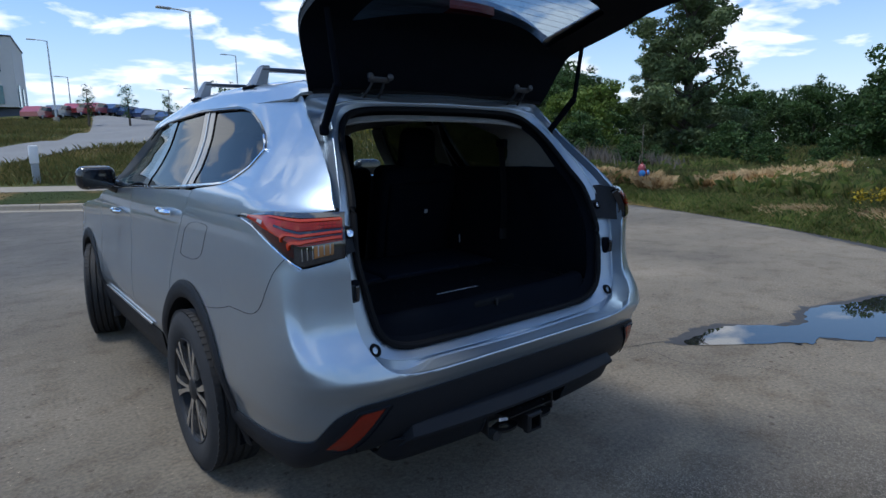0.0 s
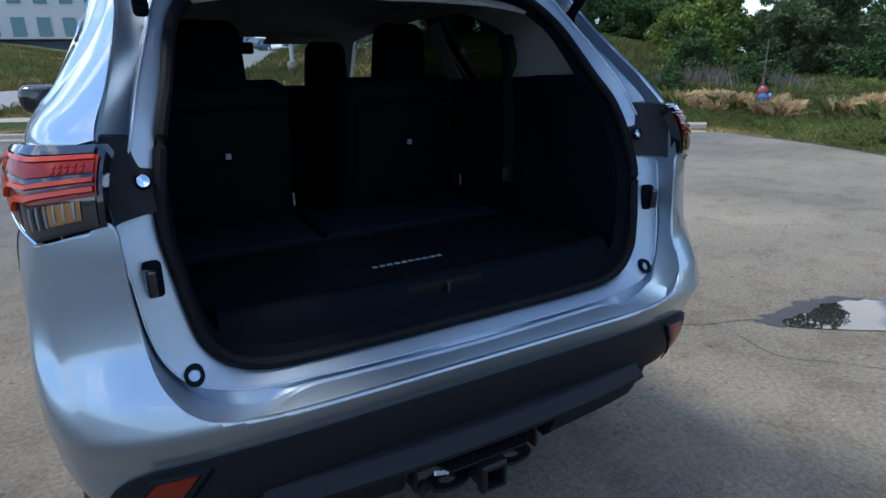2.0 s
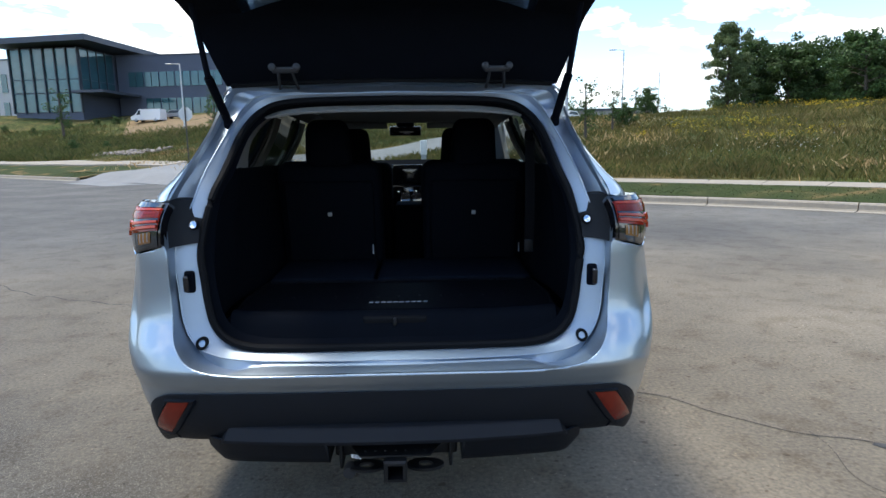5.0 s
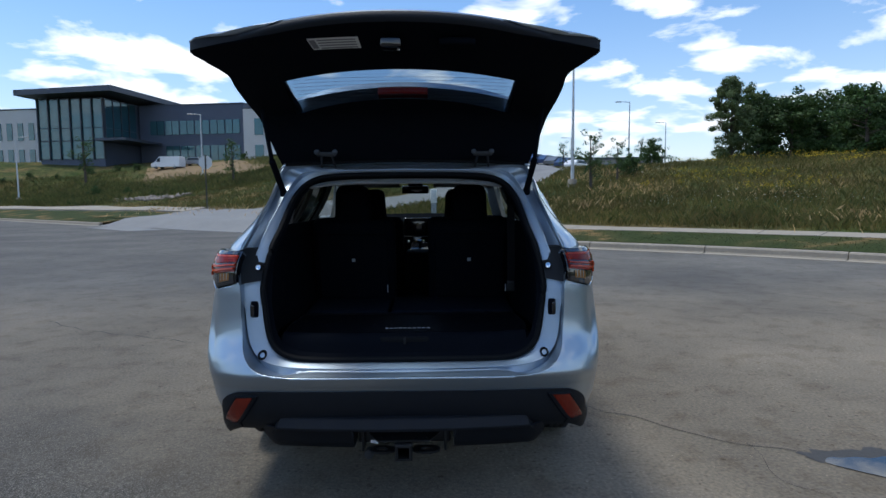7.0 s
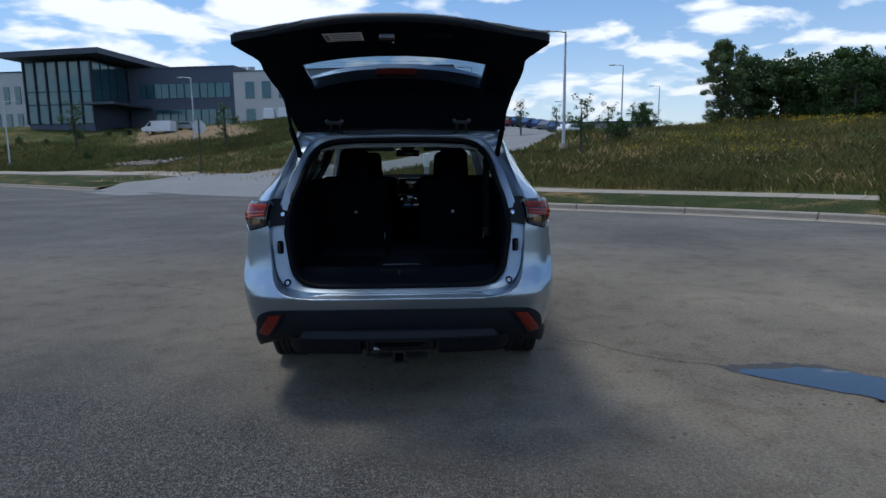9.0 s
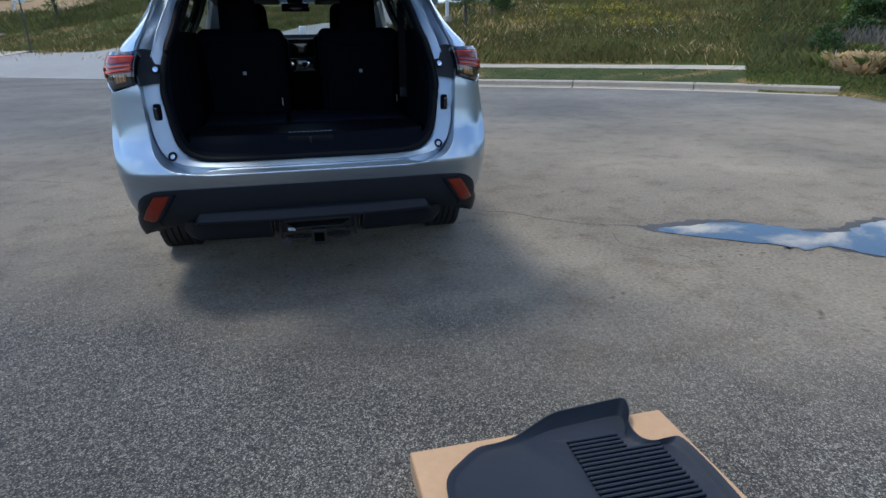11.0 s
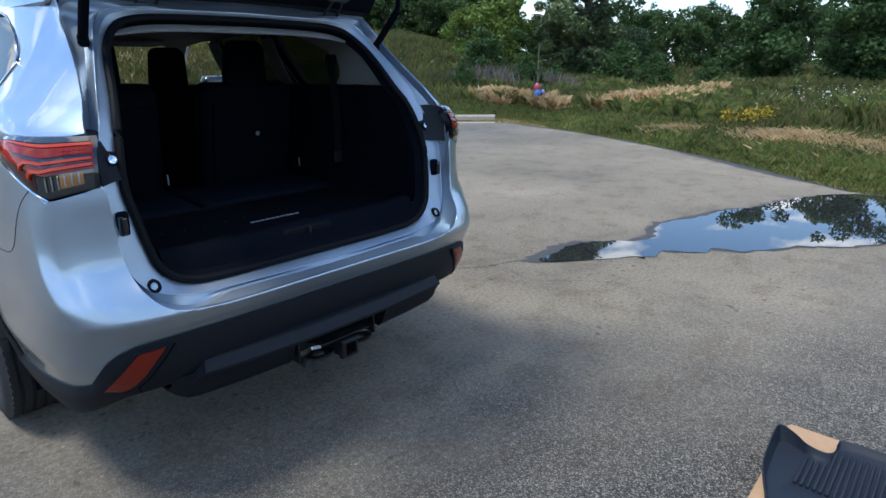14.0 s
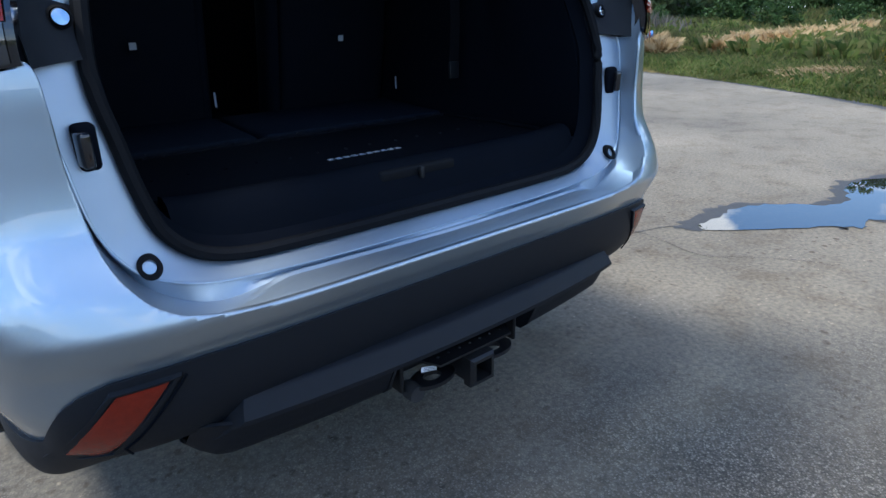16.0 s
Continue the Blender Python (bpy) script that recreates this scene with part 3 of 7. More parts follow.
lot = part("pavement", Geo().prism([tuple(p) for p in LOT[::-1]], lambda a, b, h: (a, b, h), -0.25, 0.0), PAVE, smooth=False)
tagged(lot, "worn tan-grey lot surface with exposed aggregate", "pavement", kind="structure")


def along(path, step):
    """Points and left-hand normals at even steps along a polyline."""
    p = np.array(path, float)
    seg = np.hypot(*(p[1:] - p[:-1]).T)
    s = np.concatenate([[0], np.cumsum(seg)])
    t = np.linspace(0, s[-1], max(2, int(round(s[-1] / step)) + 1))
    q = np.stack([np.interp(t, s, p[:, 0]), np.interp(t, s, p[:, 1])], -1)
    for _ in range(3):
        q[1:-1] = (q[:-2] + 2 * q[1:-1] + q[2:]) / 4
    g = np.gradient(q, axis=0)
    g /= np.hypot(*g.T)[:, None]
    return q, np.stack([-g[:, 1], g[:, 0]], -1)


def kerb_run(path):
    root = thing("kerb", "pale concrete kerb along the lot", "kerb", kind="structure")
    q, nrm = along(path, 0.55)
    prof = [(-0.40, -0.05), (-0.40, 0.012), (-0.05, 0.018), (-0.03, 0.05), (-0.02, 0.155), (0.01, 0.19), (0.16, 0.20), (0.18, 0.17), (0.18, -0.1)]
    k = 0
    while k < len(q) - 1:
        e = min(k + 6, len(q) - 1)
        loops = []
        for i in range(k, e + 1):
            o = 0.012 if i == k else (-0.0 if i < e else -0.012)
            tx, ty = nrm[i][1], -nrm[i][0]
            loops.append([(q[i][0] + nrm[i][0] * a + tx * o, q[i][1] + nrm[i][1] * a + ty * o, b) for a, b in prof])
        g = Geo().strip(loops)
        g.f.append(tuple(range(len(prof))))
        g.f.append(tuple(len(g.v) - len(prof) + j for j in reversed(range(len(prof)))))
        part("kerb_section", g, CONCRETE, root, smooth=False)
        k = e
    return root


kerb_run(KERB_L)
kerb_run(KERB_R)


def ribbon(name, path, a0, a1, lift, mat, step=1.0, cross=4, ramp=False):
    q, nrm = along(path, step)
    loops = []
    for i in range(len(q)):
        row = []
        for j in range(cross + 1):
            o = a0 + (a1 - a0) * j / cross
            x, y = q[i] + nrm[i] * o
            k = min(1.0, float(outside(np.array([x]), np.array([y]))[0]) / 1.5) if ramp else 1.0
            row.append((x, y, gz(x, y) * k + min(lift, 0.014) * (1 - k) + lift * k))
        loops.append(row)
    return part(name, Geo().strip(loops, flip=True), mat, smooth=True, thick=0.04)


def sidewalk(path, near=2.3, far=3.6, proud=0.035):
    root = thing("sidewalk", "pale concrete sidewalk slabs behind the verge", "sidewalk", kind="structure")
    q, nrm = along(path, 1.5)
    for i in range(len(q) - 1):
        g = Geo()
        row = []
        for k, o in ((i, 0.012), (i + 1, -0.012)):
            for a in (near, far):
                x, y = q[k] + nrm[k] * a + np.array([nrm[k][1], -nrm[k][0]]) * o
                row.append((x, y, gz(x, y)))
        top = [(x, y, z + proud) for x, y, z in row]
        low = [(x, y, z - 0.06) for x, y, z in row]
        g.add(top + low, [(0, 1, 3, 2), (4, 6, 7, 5), (0, 2, 6, 4), (1, 5, 7, 3), (0, 4, 5, 1), (2, 3, 7, 6)])
        part("slab", g, CONCRETE, root, smooth=False)


_a, _b = (np.array(p[:2], float) for p in KERB_R[-2:])
sidewalk(list(KERB_R) + [tuple(_b + (_b - _a) / np.linalg.norm(_b - _a) * 1.6)])
sidewalk(KERB_L, 5.6, 7.6, 0.13)
tagged(ribbon("verge_lawn", KERB_R, 0.2, 2.25, 0.03, LAWN), "mown green verge strip between kerb and sidewalk", "lawn", kind="structure")
tagged(ribbon("verge_lawn", KERB_L, 0.2, 5.5, 0.03, LAWN), "mown green verge strip between kerb and sidewalk", "lawn", kind="structure")
DRIVE = [(-16, 31.5), (-13.2, 34.5), (-7.5, 36.5), (-0.5, 35.5), (6, 39.5), (10.8, 51), (14.5, 74), (17, 92)]
tagged(ribbon("road", DRIVE, -3.2, 3.2, 0.06, ASPHALT, 0.8, 8, True), "grey asphalt drive climbing to a car park", "road", kind="structure")
tagged(ribbon("drive_mouth", MOUTH, -0.6, 6.9, 0.10, ASPHALT, 0.6, 14, True), "grey asphalt mouth of the drive", "road", kind="structure")


def outline_smooth(pts, n=6, jitter=0.03, seed=1):
    """Closed outline through control points, smoothed and roughened."""
    rnd = random.Random(seed)
    p = [Vector((*a, 0)) for a in pts]
    out = []
    m = len(p)
    for i in range(m):
        a, b, c, d = p[(i - 1) % m], p[i], p[(i + 1) % m], p[(i + 2) % m]
        for k in range(n):
            t = k / n
            v = 0.5 * ((2 * b) + (c - a) * t + (2 * a - 5 * b + 4 * c - d) * t * t + (3 * b - a - 3 * c + d) * t ** 3)
            out.append((v.x + rnd.uniform(-jitter, jitter), v.y + rnd.uniform(-jitter, jitter)))
    return out


def sheet(name, outline, z, mat, label, cat, smooth=False):
    g = Geo()
    g.add([(a, b, z) for a, b in outline], [tuple(range(len(outline)))])
    ob = part(name, g, mat, smooth=False)
    if ob.data.polygons[0].normal.z < 0:
        ob.data.flip_normals()
    return tagged(ob, label, cat, kind="structure")


PUD = [(4.34, 2.33), (4.66, 2.37), (4.97, 2.36), (5.21, 2.17), (5.44, 1.97), (5.66, 1.97), (5.95, 2.06), (6.2, 2.06), (6.62, 1.90), (7.1, 1.79), (7.42, 1.60), (8.1, 1.42), (8.6, 1.17), (8.9, 0.85),
       (8.95, 0.3), (8.7, -0.4), (8.1, -0.9), (7.3, -0.35), (6.65, 0.37), (6.30, 0.64), (6.10, 0.90), (5.66, 1.19), (5.57, 1.43), (5.43, 1.42), (5.22, 1.72), (5.05, 1.69), (4.93, 1.82), (4.55, 2.10)]
sheet("wet_margin", outline_smooth([((x - 6.8) * 1.035 + 6.8, (y - 1.2) * 1.08 + 1.22) for x, y in PUD], 6, 0.035, 3), 0.003, WETM, "dark wet margin of the puddle on the lot", "wet ground")
sheet("puddle", outline_smooth(PUD, 6, 0.022, 5), 0.006, WATER, "shallow still puddle reflecting sky and trees", "puddle")


# dark damp soil creeping over the lot's broken edge
_q, _n = along(EDGE[:8], 0.12)
_r = random.Random(41)
_w, _in = 0.12, []
for _i in range(len(_q)):
    _w = min(0.34, max(0.03, _w + _r.uniform(-0.035, 0.035)))
    _in.append(_q[_i] - _n[_i] * (_w + _r.uniform(0, 0.025)))
sheet("soil_margin", [tuple(p) for p in _in] + [tuple(_q[k] + _n[k] * 0.4) for k in reversed(range(0, len(_q), 4))], 0.0015, WETM, "dark damp soil over the lot's broken edge", "soil")


def crack(path, w, seed):
    rnd = random.Random(seed)
    q, nrm = along(path, 0.06)
    a = [(x + n[0] * (w * rnd.uniform(0.2, 1) + 0.02 * math.sin(i * 0.7)), y + n[1] * (w * rnd.uniform(0.2, 1) + 0.02 * math.sin(i * 0.7)), 0.0025) for i, ((x, y), n) in enumerate(zip(q, nrm))]
    b = [(x - n[0] * (w * rnd.uniform(0.2, 1) - 0.02 * math.sin(i * 0.7)), y - n[1] * (w * rnd.uniform(0.2, 1) - 0.02 * math.sin(i * 0.7)), 0.0025) for i, ((x, y), n) in enumerate(zip(q, nrm))]
    ob = part("pavement_crack", Geo().strip([a, b]), CRACKM, smooth=False)
    tagged(ob, "thin dark crack in the lot surface", "crack", kind="structure")


crack([(-2.9, 6.6), (-2.3, 6.15), (-1.7, 5.85), (-1.1, 5.62), (-0.5, 5.35)], 0.010, 1)
crack([(3.3, 3.15), (3.55, 3.0), (3.8, 2.66), (4.1, 2.55), (4.45, 2.33)], 0.006, 2)
crack([(2.6, 3.6), (3.0, 3.45), (3.3, 3.15)], 0.004, 4)
crack([(4.02, 2.6), (3.95, 2.05), (4.3, 1.75), (4.28, 1.6)], 0.003, 5)


# ---------------- the car ----------------
CAR_AT = (1.92, 1.85, 0.0)
NSE = 5.8
SIDE_W = [(0.25, 0.86), (0.40, 0.908), (0.5, 0.932), (0.6, 0.962), (0.75, 0.977), (0.85, 0.975), (0.95, 0.968), (1.05, 0.962), (1.15, 0.954), (1.2, 0.9475), (1.262, 0.935), (1.33, 0.909)]
REAR_R = [(0.36, 0.0), (0.42, -0.035), (0.5, -0.085), (0.56, -0.108), (0.655, -0.132), (0.69, -0.150), (0.722, -0.165), (0.738, -0.170), (0.757, -0.165), (0.80, -0.149),
          (0.835, -0.129), (0.87, -0.107), (0.905, -0.090), (0.97, -0.079), (1.05, -0.076), (1.12, -0.076), (1.2, -0.066), (1.3, -0.035), (1.36, 0.0)]
SEC_Z = [1.26, 1.285, 1.31, 1.335, 1.37, 1.41, 1.515, 1.61, 1.67, 1.705, 1.735, 1.765, 1.785]
SEC_X = [0.935, 0.9285, 0.9205, 0.910, 0.884, 0.849, 0.782, 0.740, 0.712, 0.685, 0.63, 0.43, 0.0]
ROOF_Z = [(0.30, 1.715), (0.375, 1.726), (0.46, 1.80), (0.7, 1.842), (0.95, 1.866), (1.4, 1.882), (1.9, 1.875), (2.6, 1.79), (3.0, 1.70)]
BELT = [(0.5, 1.39), (0.75, 1.383), (1.4, 1.35), (2.85, 1.30), (3.3, 1.27), (3.5, 1.20), (4.6, 1.08)]


# unscooped rear profile, and the station of the crease where the scoop under the lamp begins
REAR_O = [(0.70, -0.152), (0.76, -0.170), (0.80, -0.177), (0.86, -0.172), (0.92, -0.155), (1.0, -0.125), (1.06, -0.100), (1.118, -0.076)]
FLARE = [(0.25, 1.0), (0.50, 1.0), (0.62, 0.72), (0.76, 0.25), (0.95, 0.0)]      # wider low along the sides
CREASE = [(0.70, 0.42), (0.72, 0.51), (0.75, 0.605), (0.79, 0.685), (0.85, 0.745), (0.92, 0.78), (1.0, 0.79), (1.118, 0.76)]


def rear_y(s, z):
    """Rear offset at a station: full outside the crease, scooped inside it."""
    r = interp(z, REAR_R)
    if not 0.70 < z < 1.118:
        return r
    o = min(r, interp(z, REAR_O))
    k = max(0.0, interp(z, CREASE) - s) / 0.16
    return r + (o - r) * max(0.0, 1 - k) ** 1.6


def plan(s, z):
    """Lower body: s 0 is the middle of the rear, 1 the side at y 0.55, then one per metre forward."""
    w, r = interp(z, SIDE_W), rear_y(s, z)
    flare = 0.034 * interp(z, FLARE)
    if s >= 1:
        y = 0.55 + (s - 1)
        nose = max(0.0, y - 4.1)
        return Vector((w + flare - 0.12 * nose ** 2, y, z))
    th = max(s, 0) * math.pi / 2
    y = 0.55 + (r - 0.55) * math.cos(th) ** (2 / NSE)
    k = min(1.0, max(0.0, (y + 0.05) / 0.6))
    return Vector(((w + flare * k * k * (3 - 2 * k)) * math.sin(th) ** (2 / NSE), y, z))


def s_of_y(y):
    return 1 + (y - 0.55)


def s_of_x(x, z):
    return 2 / math.pi * math.asin(min(1, x / interp(z, SIDE_W)) ** (NSE / 2))


def out_of(s, z, d):
    """A point d outside the lower body's skin."""
    e = 1e-3
    p = plan(s, z)
    n = (plan(s + e, z) - plan(s - e if s > e else s, z)).cross(plan(s, z + e) - plan(s, z - e)).normalized()
    return p + n * d


def upper(y, z):
    """Greenhouse half width at y and z."""
    t = 1.26 + (z - 1.26) * (1.785 - 1.26) / (interp(y, ROOF_Z) - 1.26)
    return float(np.interp(t, SEC_Z, SEC_X))


def lift(pts):
    """Smooth open curve through points."""
    p = [Vector(a) for a in pts]
    out = []
    for i in range(len(p) - 1):
        a, b, c, d = p[max(i - 1, 0)], p[i], p[i + 1], p[min(i + 2, len(p) - 1)]
        for k in range(6):
            t = k / 6
            out.append(0.5 * ((2 * b) + (c - a) * t + (2 * a - 5 * b + 4 * c - d) * t * t + (3 * b - a - 3 * c + d) * t ** 3))
    out.append(p[-1])
    return out


# smooth the section tables
SIDE_W = [(p.x, p.y) for p in lift([(a, b, 0) for a, b in SIDE_W])]
REAR_R = [(p.x, p.y) for p in lift([(a, b, 0) for a, b in REAR_R])]
CREASE = [(p.x, p.y) for p in lift([(a, b, 0) for a, b in CREASE])]
REAR_O = [(p.x, p.y) for p in lift([(a, b, 0) for a, b in REAR_O])]
SEC = lift([(a, b, 0) for a, b in zip(SEC_Z, SEC_X)])
SEC_Z, SEC_X = [p.x for p in SEC], [p.y for p in SEC]


def both(name, fn, mat, parent, label="", **kw):
    """A part on the right side and its mirror on the left; fn(geo) draws the right one."""
    g = Geo()
    fn(g)
    a = part(name, g, mat, parent, label, **kw)
    h = Geo().add([(-x, y, z) for x, y, z in g.v], g.f, flip=True)
    b = part(name, h, mat, parent, label, **kw)
    return a, b


car = thing("suv", "silver mid-size SUV with open liftgate on the worn lot", "car", CAR_AT)

# rear quarter and bumper skin: lower and upper edge by station
Q_LOW = [(0, 0.655), (0.19, 0.655), (0.30, 0.650), (0.36, 0.645), (0.44, 0.625), (0.50, 0.60), (0.585, 0.548), (0.65, 0.508), (0.72, 0.492), (0.80, 0.480), (0.9, 0.47), (1.0, 0.455), (1.12, 0.44)]
Q_TOP = [(0, 0.729), (0.10, 0.731), (0.19, 0.750), (0.23, 0.768), (0.265, 0.798), (0.305, 0.862), (0.335, 0.99), (0.357, 1.146), (0.43, 1.142), (0.62, 1.118), (0.70, 1.140), (0.80, 1.175), (0.90, 1.21), (0.985, 1.255)]
Q_TOP = [(p.x, p.y) for p in lift([(a, b, 0) for a, b in Q_TOP])]
ARCH_R, ARCH_F, ARCH_Z, ARCH_RAD = 1.12, 3.99, 0.39, 0.52


def low_edge(y):
    """Lower edge of the painted side, with the wheel arches cut out."""
    z = 0.44 if y < 1 else 0.53
    for c in (ARCH_R, ARCH_F):
        if abs(y - c) < ARCH_RAD:
            z = max(z, ARCH_Z + math.sqrt(ARCH_RAD ** 2 - (y - c) ** 2))
    return z


def belt(y):
    return interp(y, BELT)


def station(u, s_end):
    """Even steps in x along the rear, close steps at the opening's corner, then even steps along the side."""
    if u < 0.2:
        return 2 / math.pi * math.asin((u / 0.2 * 0.66) ** (NSE / 2))
    a = 2 / math.pi * math.asin(0.66 ** (NSE / 2))
    if u < 0.5:
        return a + (0.47 - a) * (u - 0.2) / 0.3
    return 0.47 + (s_end - 0.47) * (u - 0.5) / 0.5


def door_edge(z):
    """Slanted rear edge of the rear door."""
    return interp(z, [(0.8, 1.43), (0.87, 1.427), (0.945, 1.40), (1.02, 1.345), (1.095, 1.29), (1.2, 1.215), (1.3, 1.15), (1.36, 1.115)])


def quarter_skin(g):
    # bumper, corner and rear wing in one skin
    s_end = s_of_y(1.43)
    def fn(u, v):
        s = station(u, s_end)
        zl = interp(s, Q_LOW) if s < 1.1 else max(0.44, low_edge(0.55 + s - 1))
        zt = interp(s, Q_TOP) if s < 0.985 else 1.262
        z = min(zl + (1.262 - zl) * v, zt)
        if s > 1.2:
            s = 1.2 + (s - 1.2) * (s_of_y(door_edge(z) - 0.0035) - 1.2) / (s_end - 1.2)
        return plan(s, z)
    g.grid(fn, 240, 64)


def joined(name, fn, mat, parent, label="", **kw):
    """Right half and its mirror welded along the middle into one part."""
    g = Geo()
    fn(g)
    h = Geo().add(g.v, g.f).add([(-x, y, z) for x, y, z in g.v], g.f, flip=True)
    ob = part(name, h, mat, parent, label, **kw)
    bm = bmesh.new()
    bm.from_mesh(ob.data)
    bmesh.ops.remove_doubles(bm, verts=[v for v in bm.verts if abs(v.co.x) < 1e-3], dist=2e-3)
    bmesh.ops.remove_doubles(bm, verts=bm.verts, dist=2e-5)
    for e in bm.edges:
        if not e.is_boundary and all(abs(v.co.x) < 1e-3 for v in e.verts):
            e.smooth = True
    bm.to_mesh(ob.data)
    bm.free()
    return ob


joined("rear_body_skin", quarter_skin, PAINT, car, thick=0.012, sharp=24)


def side_patch(y0, y1, n, nv=26):
    def draw(g):
        def fn(u, v):
            # stations crowd at the arch edges
            y = y0 + (y1 - y0) * u
            zl = low_edge(y)
            zt = belt(y) - 0.012
            z = zl + (zt - zl) * v
            if z > 1.262 and y < 3.4:
                return (upper(y, z), y, z)
            return plan(s_of_y(y), z)
        g.grid(fn, n, nv)
    return draw


def rear_door(g):
    def fn(u, v):
        y = 1.43 + (2.325 - 1.43) * u
        z = low_edge(y) + (belt(y) - 0.012 - low_edge(y)) * v
        y = door_edge(z) + 0.0035 + (2.325 - door_edge(z) - 0.0035) * u
        return (upper(y, z), y, z) if z > 1.262 else plan(s_of_y(y), z)
    g.grid(fn, 80, 40)


both("rear_door", rear_door, PAINT, car, thick=0.012)
both("front_door", side_patch(2.332, 3.375, 40, 40), PAINT, car, thick=0.012)
both("front_fender", side_patch(3.382, 4.75, 90), PAINT, car, thick=0.012)


# edge of the rear pillar's skin: height, half width, y
PILLAR_E = [(1.262, 0.78, 0.0), (1.302, 0.776, 0.02), (1.40, 0.742, 0.105), (1.478, 0.716, 0.19), (1.56, 0.697, 0.285), (1.65, 0.682, 0.375), (1.71, 0.672, 0.44), (1.745, 0.664, 0.468)]
DLO_REAR = [(1.255, 1.176), (1.343, 1.123), (1.368, 0.79), (1.39, 0.72), (1.45, 0.60), (1.515, 0.538), (1.56, 0.58), (1.62, 0.67), (1.675, 0.80), (1.70, 0.90), (1.72, 1.05)]


def pillar_edge(z):
    return Vector((interp(z, [(a, b) for a, b, c in PILLAR_E]), interp(z, [(a, c) for a, b, c in PILLAR_E]), z))


def rear_quarter(g):
    # from the lamp's top to the roof, wrapping round to the opening, and the shoulder under the side glass
    z0, z1 = 1.257, 1.715
    def fn(u, v):
        z = z0 + (z1 - z0) * v
        e = pillar_edge(z)
        a = e.y + (0.52 - e.y) * min(1.0, max(0.0, (1.300 - z) / 0.03))
        b = interp(z, DLO_REAR)
        y = a + (b - a) * u ** 1.6
        f = min(1.0, max(0.0, (y - e.y) / 0.42))
        x = e.x + (upper(y, z) - e.x) * (1 - (1 - f) ** 2.6)
        return (x, y, z)
    g.grid(fn, 40, 56)


both("rear_quarter_panel", rear_quarter, PAINT, car, thick=0.008)


def roof_top(y):
    """Height of the roof's lower edge along the side glass."""
    return interp(y, [(0.36, 1.69), (0.46, 1.705), (0.9, 1.708), (1.5, 1.728), (2.2, 1.705), (2.45, 1.68), (2.62, 1.655)])


def roof_skin(g):
    def fn(u, v):
        y0 = 0.375 + 0.085 * (1 - v) ** 3
        y = y0 + (2.60 - y0) * u ** 1.3
        zr, zl = interp(y, ROOF_Z), roof_top(y)
        w = upper(y, zl)
        x = w * (1 - v)
        # invert the section for height
        t = float(np.interp(x, SEC_X[::-1], SEC_Z[::-1]))
        z = 1.26 + (t - 1.26) * (zr - 1.26) / (1.785 - 1.26)
        return (x, y, z)
    g.grid(fn, 40, 26)


g = Geo()
roof_skin(g)
h = Geo().add(g.v, g.f).add([(-x, y, z) for x, y, z in g.v], g.f, flip=True)
part("roof", h, PAINT, car, thick=0.012)


def a_pillar(g):
    def fn(u, v):
        a = Vector((upper(2.44, 1.67), 2.44, 1.682)).lerp(Vector((0.915, 3.20, 1.275)), u)
        b = Vector((0.64, 2.58, 1.74)).lerp(Vector((0.86, 3.48, 1.235)), u)
        return a.lerp(b, v)
    g.grid(fn, 12, 3)


both("a_pillar", a_pillar, PAINT, car, thick=0.05)


def windscreen_pt(u, v):
    x = (2 * u - 1) * (0.64 + 0.21 * v)
    return (x, 2.59 + 0.98 * v - 0.12 * (2 * u - 1) ** 2 * (0.4 + v * 0.6), 1.735 - 0.505 * v - 0.02 * (2 * u - 1) ** 2)


part("windscreen", Geo().grid(windscreen_pt, 16, 10), CLEARGLASS, car)


def hood_pt(u, v):
    x = (2 * u - 1) * (0.86 - 0.06 * v)
    return (x, 3.45 + 1.30 * v, 1.215 - 0.13 * v ** 1.5 - 0.05 * (2 * u - 1) ** 4)


part("hood", Geo().grid(hood_pt, 16, 12), PAINT, car, thick=0.02)
part("nose", Geo().grid(lambda u, v: ((2 * u - 1) * 0.86, 4.75 + 0.16 * math.sin(math.pi * v) * (1 - (2 * u - 1) ** 4), 0.30 + 0.79 * v), 14, 8), PAINT, car, thick=0.02)


# side glass, one pane a window, with dark pillar bands between
def dlo_top(y):
    return interp(y, [(0.54, 1.515), (0.58, 1.56), (0.67, 1.62), (0.80, 1.675), (0.9, 1.695), (1.0, 1.703), (1.5, 1.72), (2.2, 1.70), (2.44, 1.672), (3.18, 1.30)])


def dlo_low(y):
    return interp(y, [(0.54, 1.515), (0.60, 1.45), (0.72, 1.39), (0.79, 1.381)]) if y < 0.79 else belt(y)


def pane(y0, y1, inset, n=16, tilt0=0.0, tilt1=0.0):
    def draw(g):
        def fn(u, v):
            y = y0 + (y1 - y0) * u
            zl, zt = dlo_low(y) + 0.002, dlo_top(y) - 0.002
            z = zl + (zt - zl) * v
            yy = y + (tilt0 * (1 - u) + tilt1 * u) * (v - 0.5)
            return (upper(y, z) - inset, yy, z)
        g.grid(fn, n, 10)
    return draw


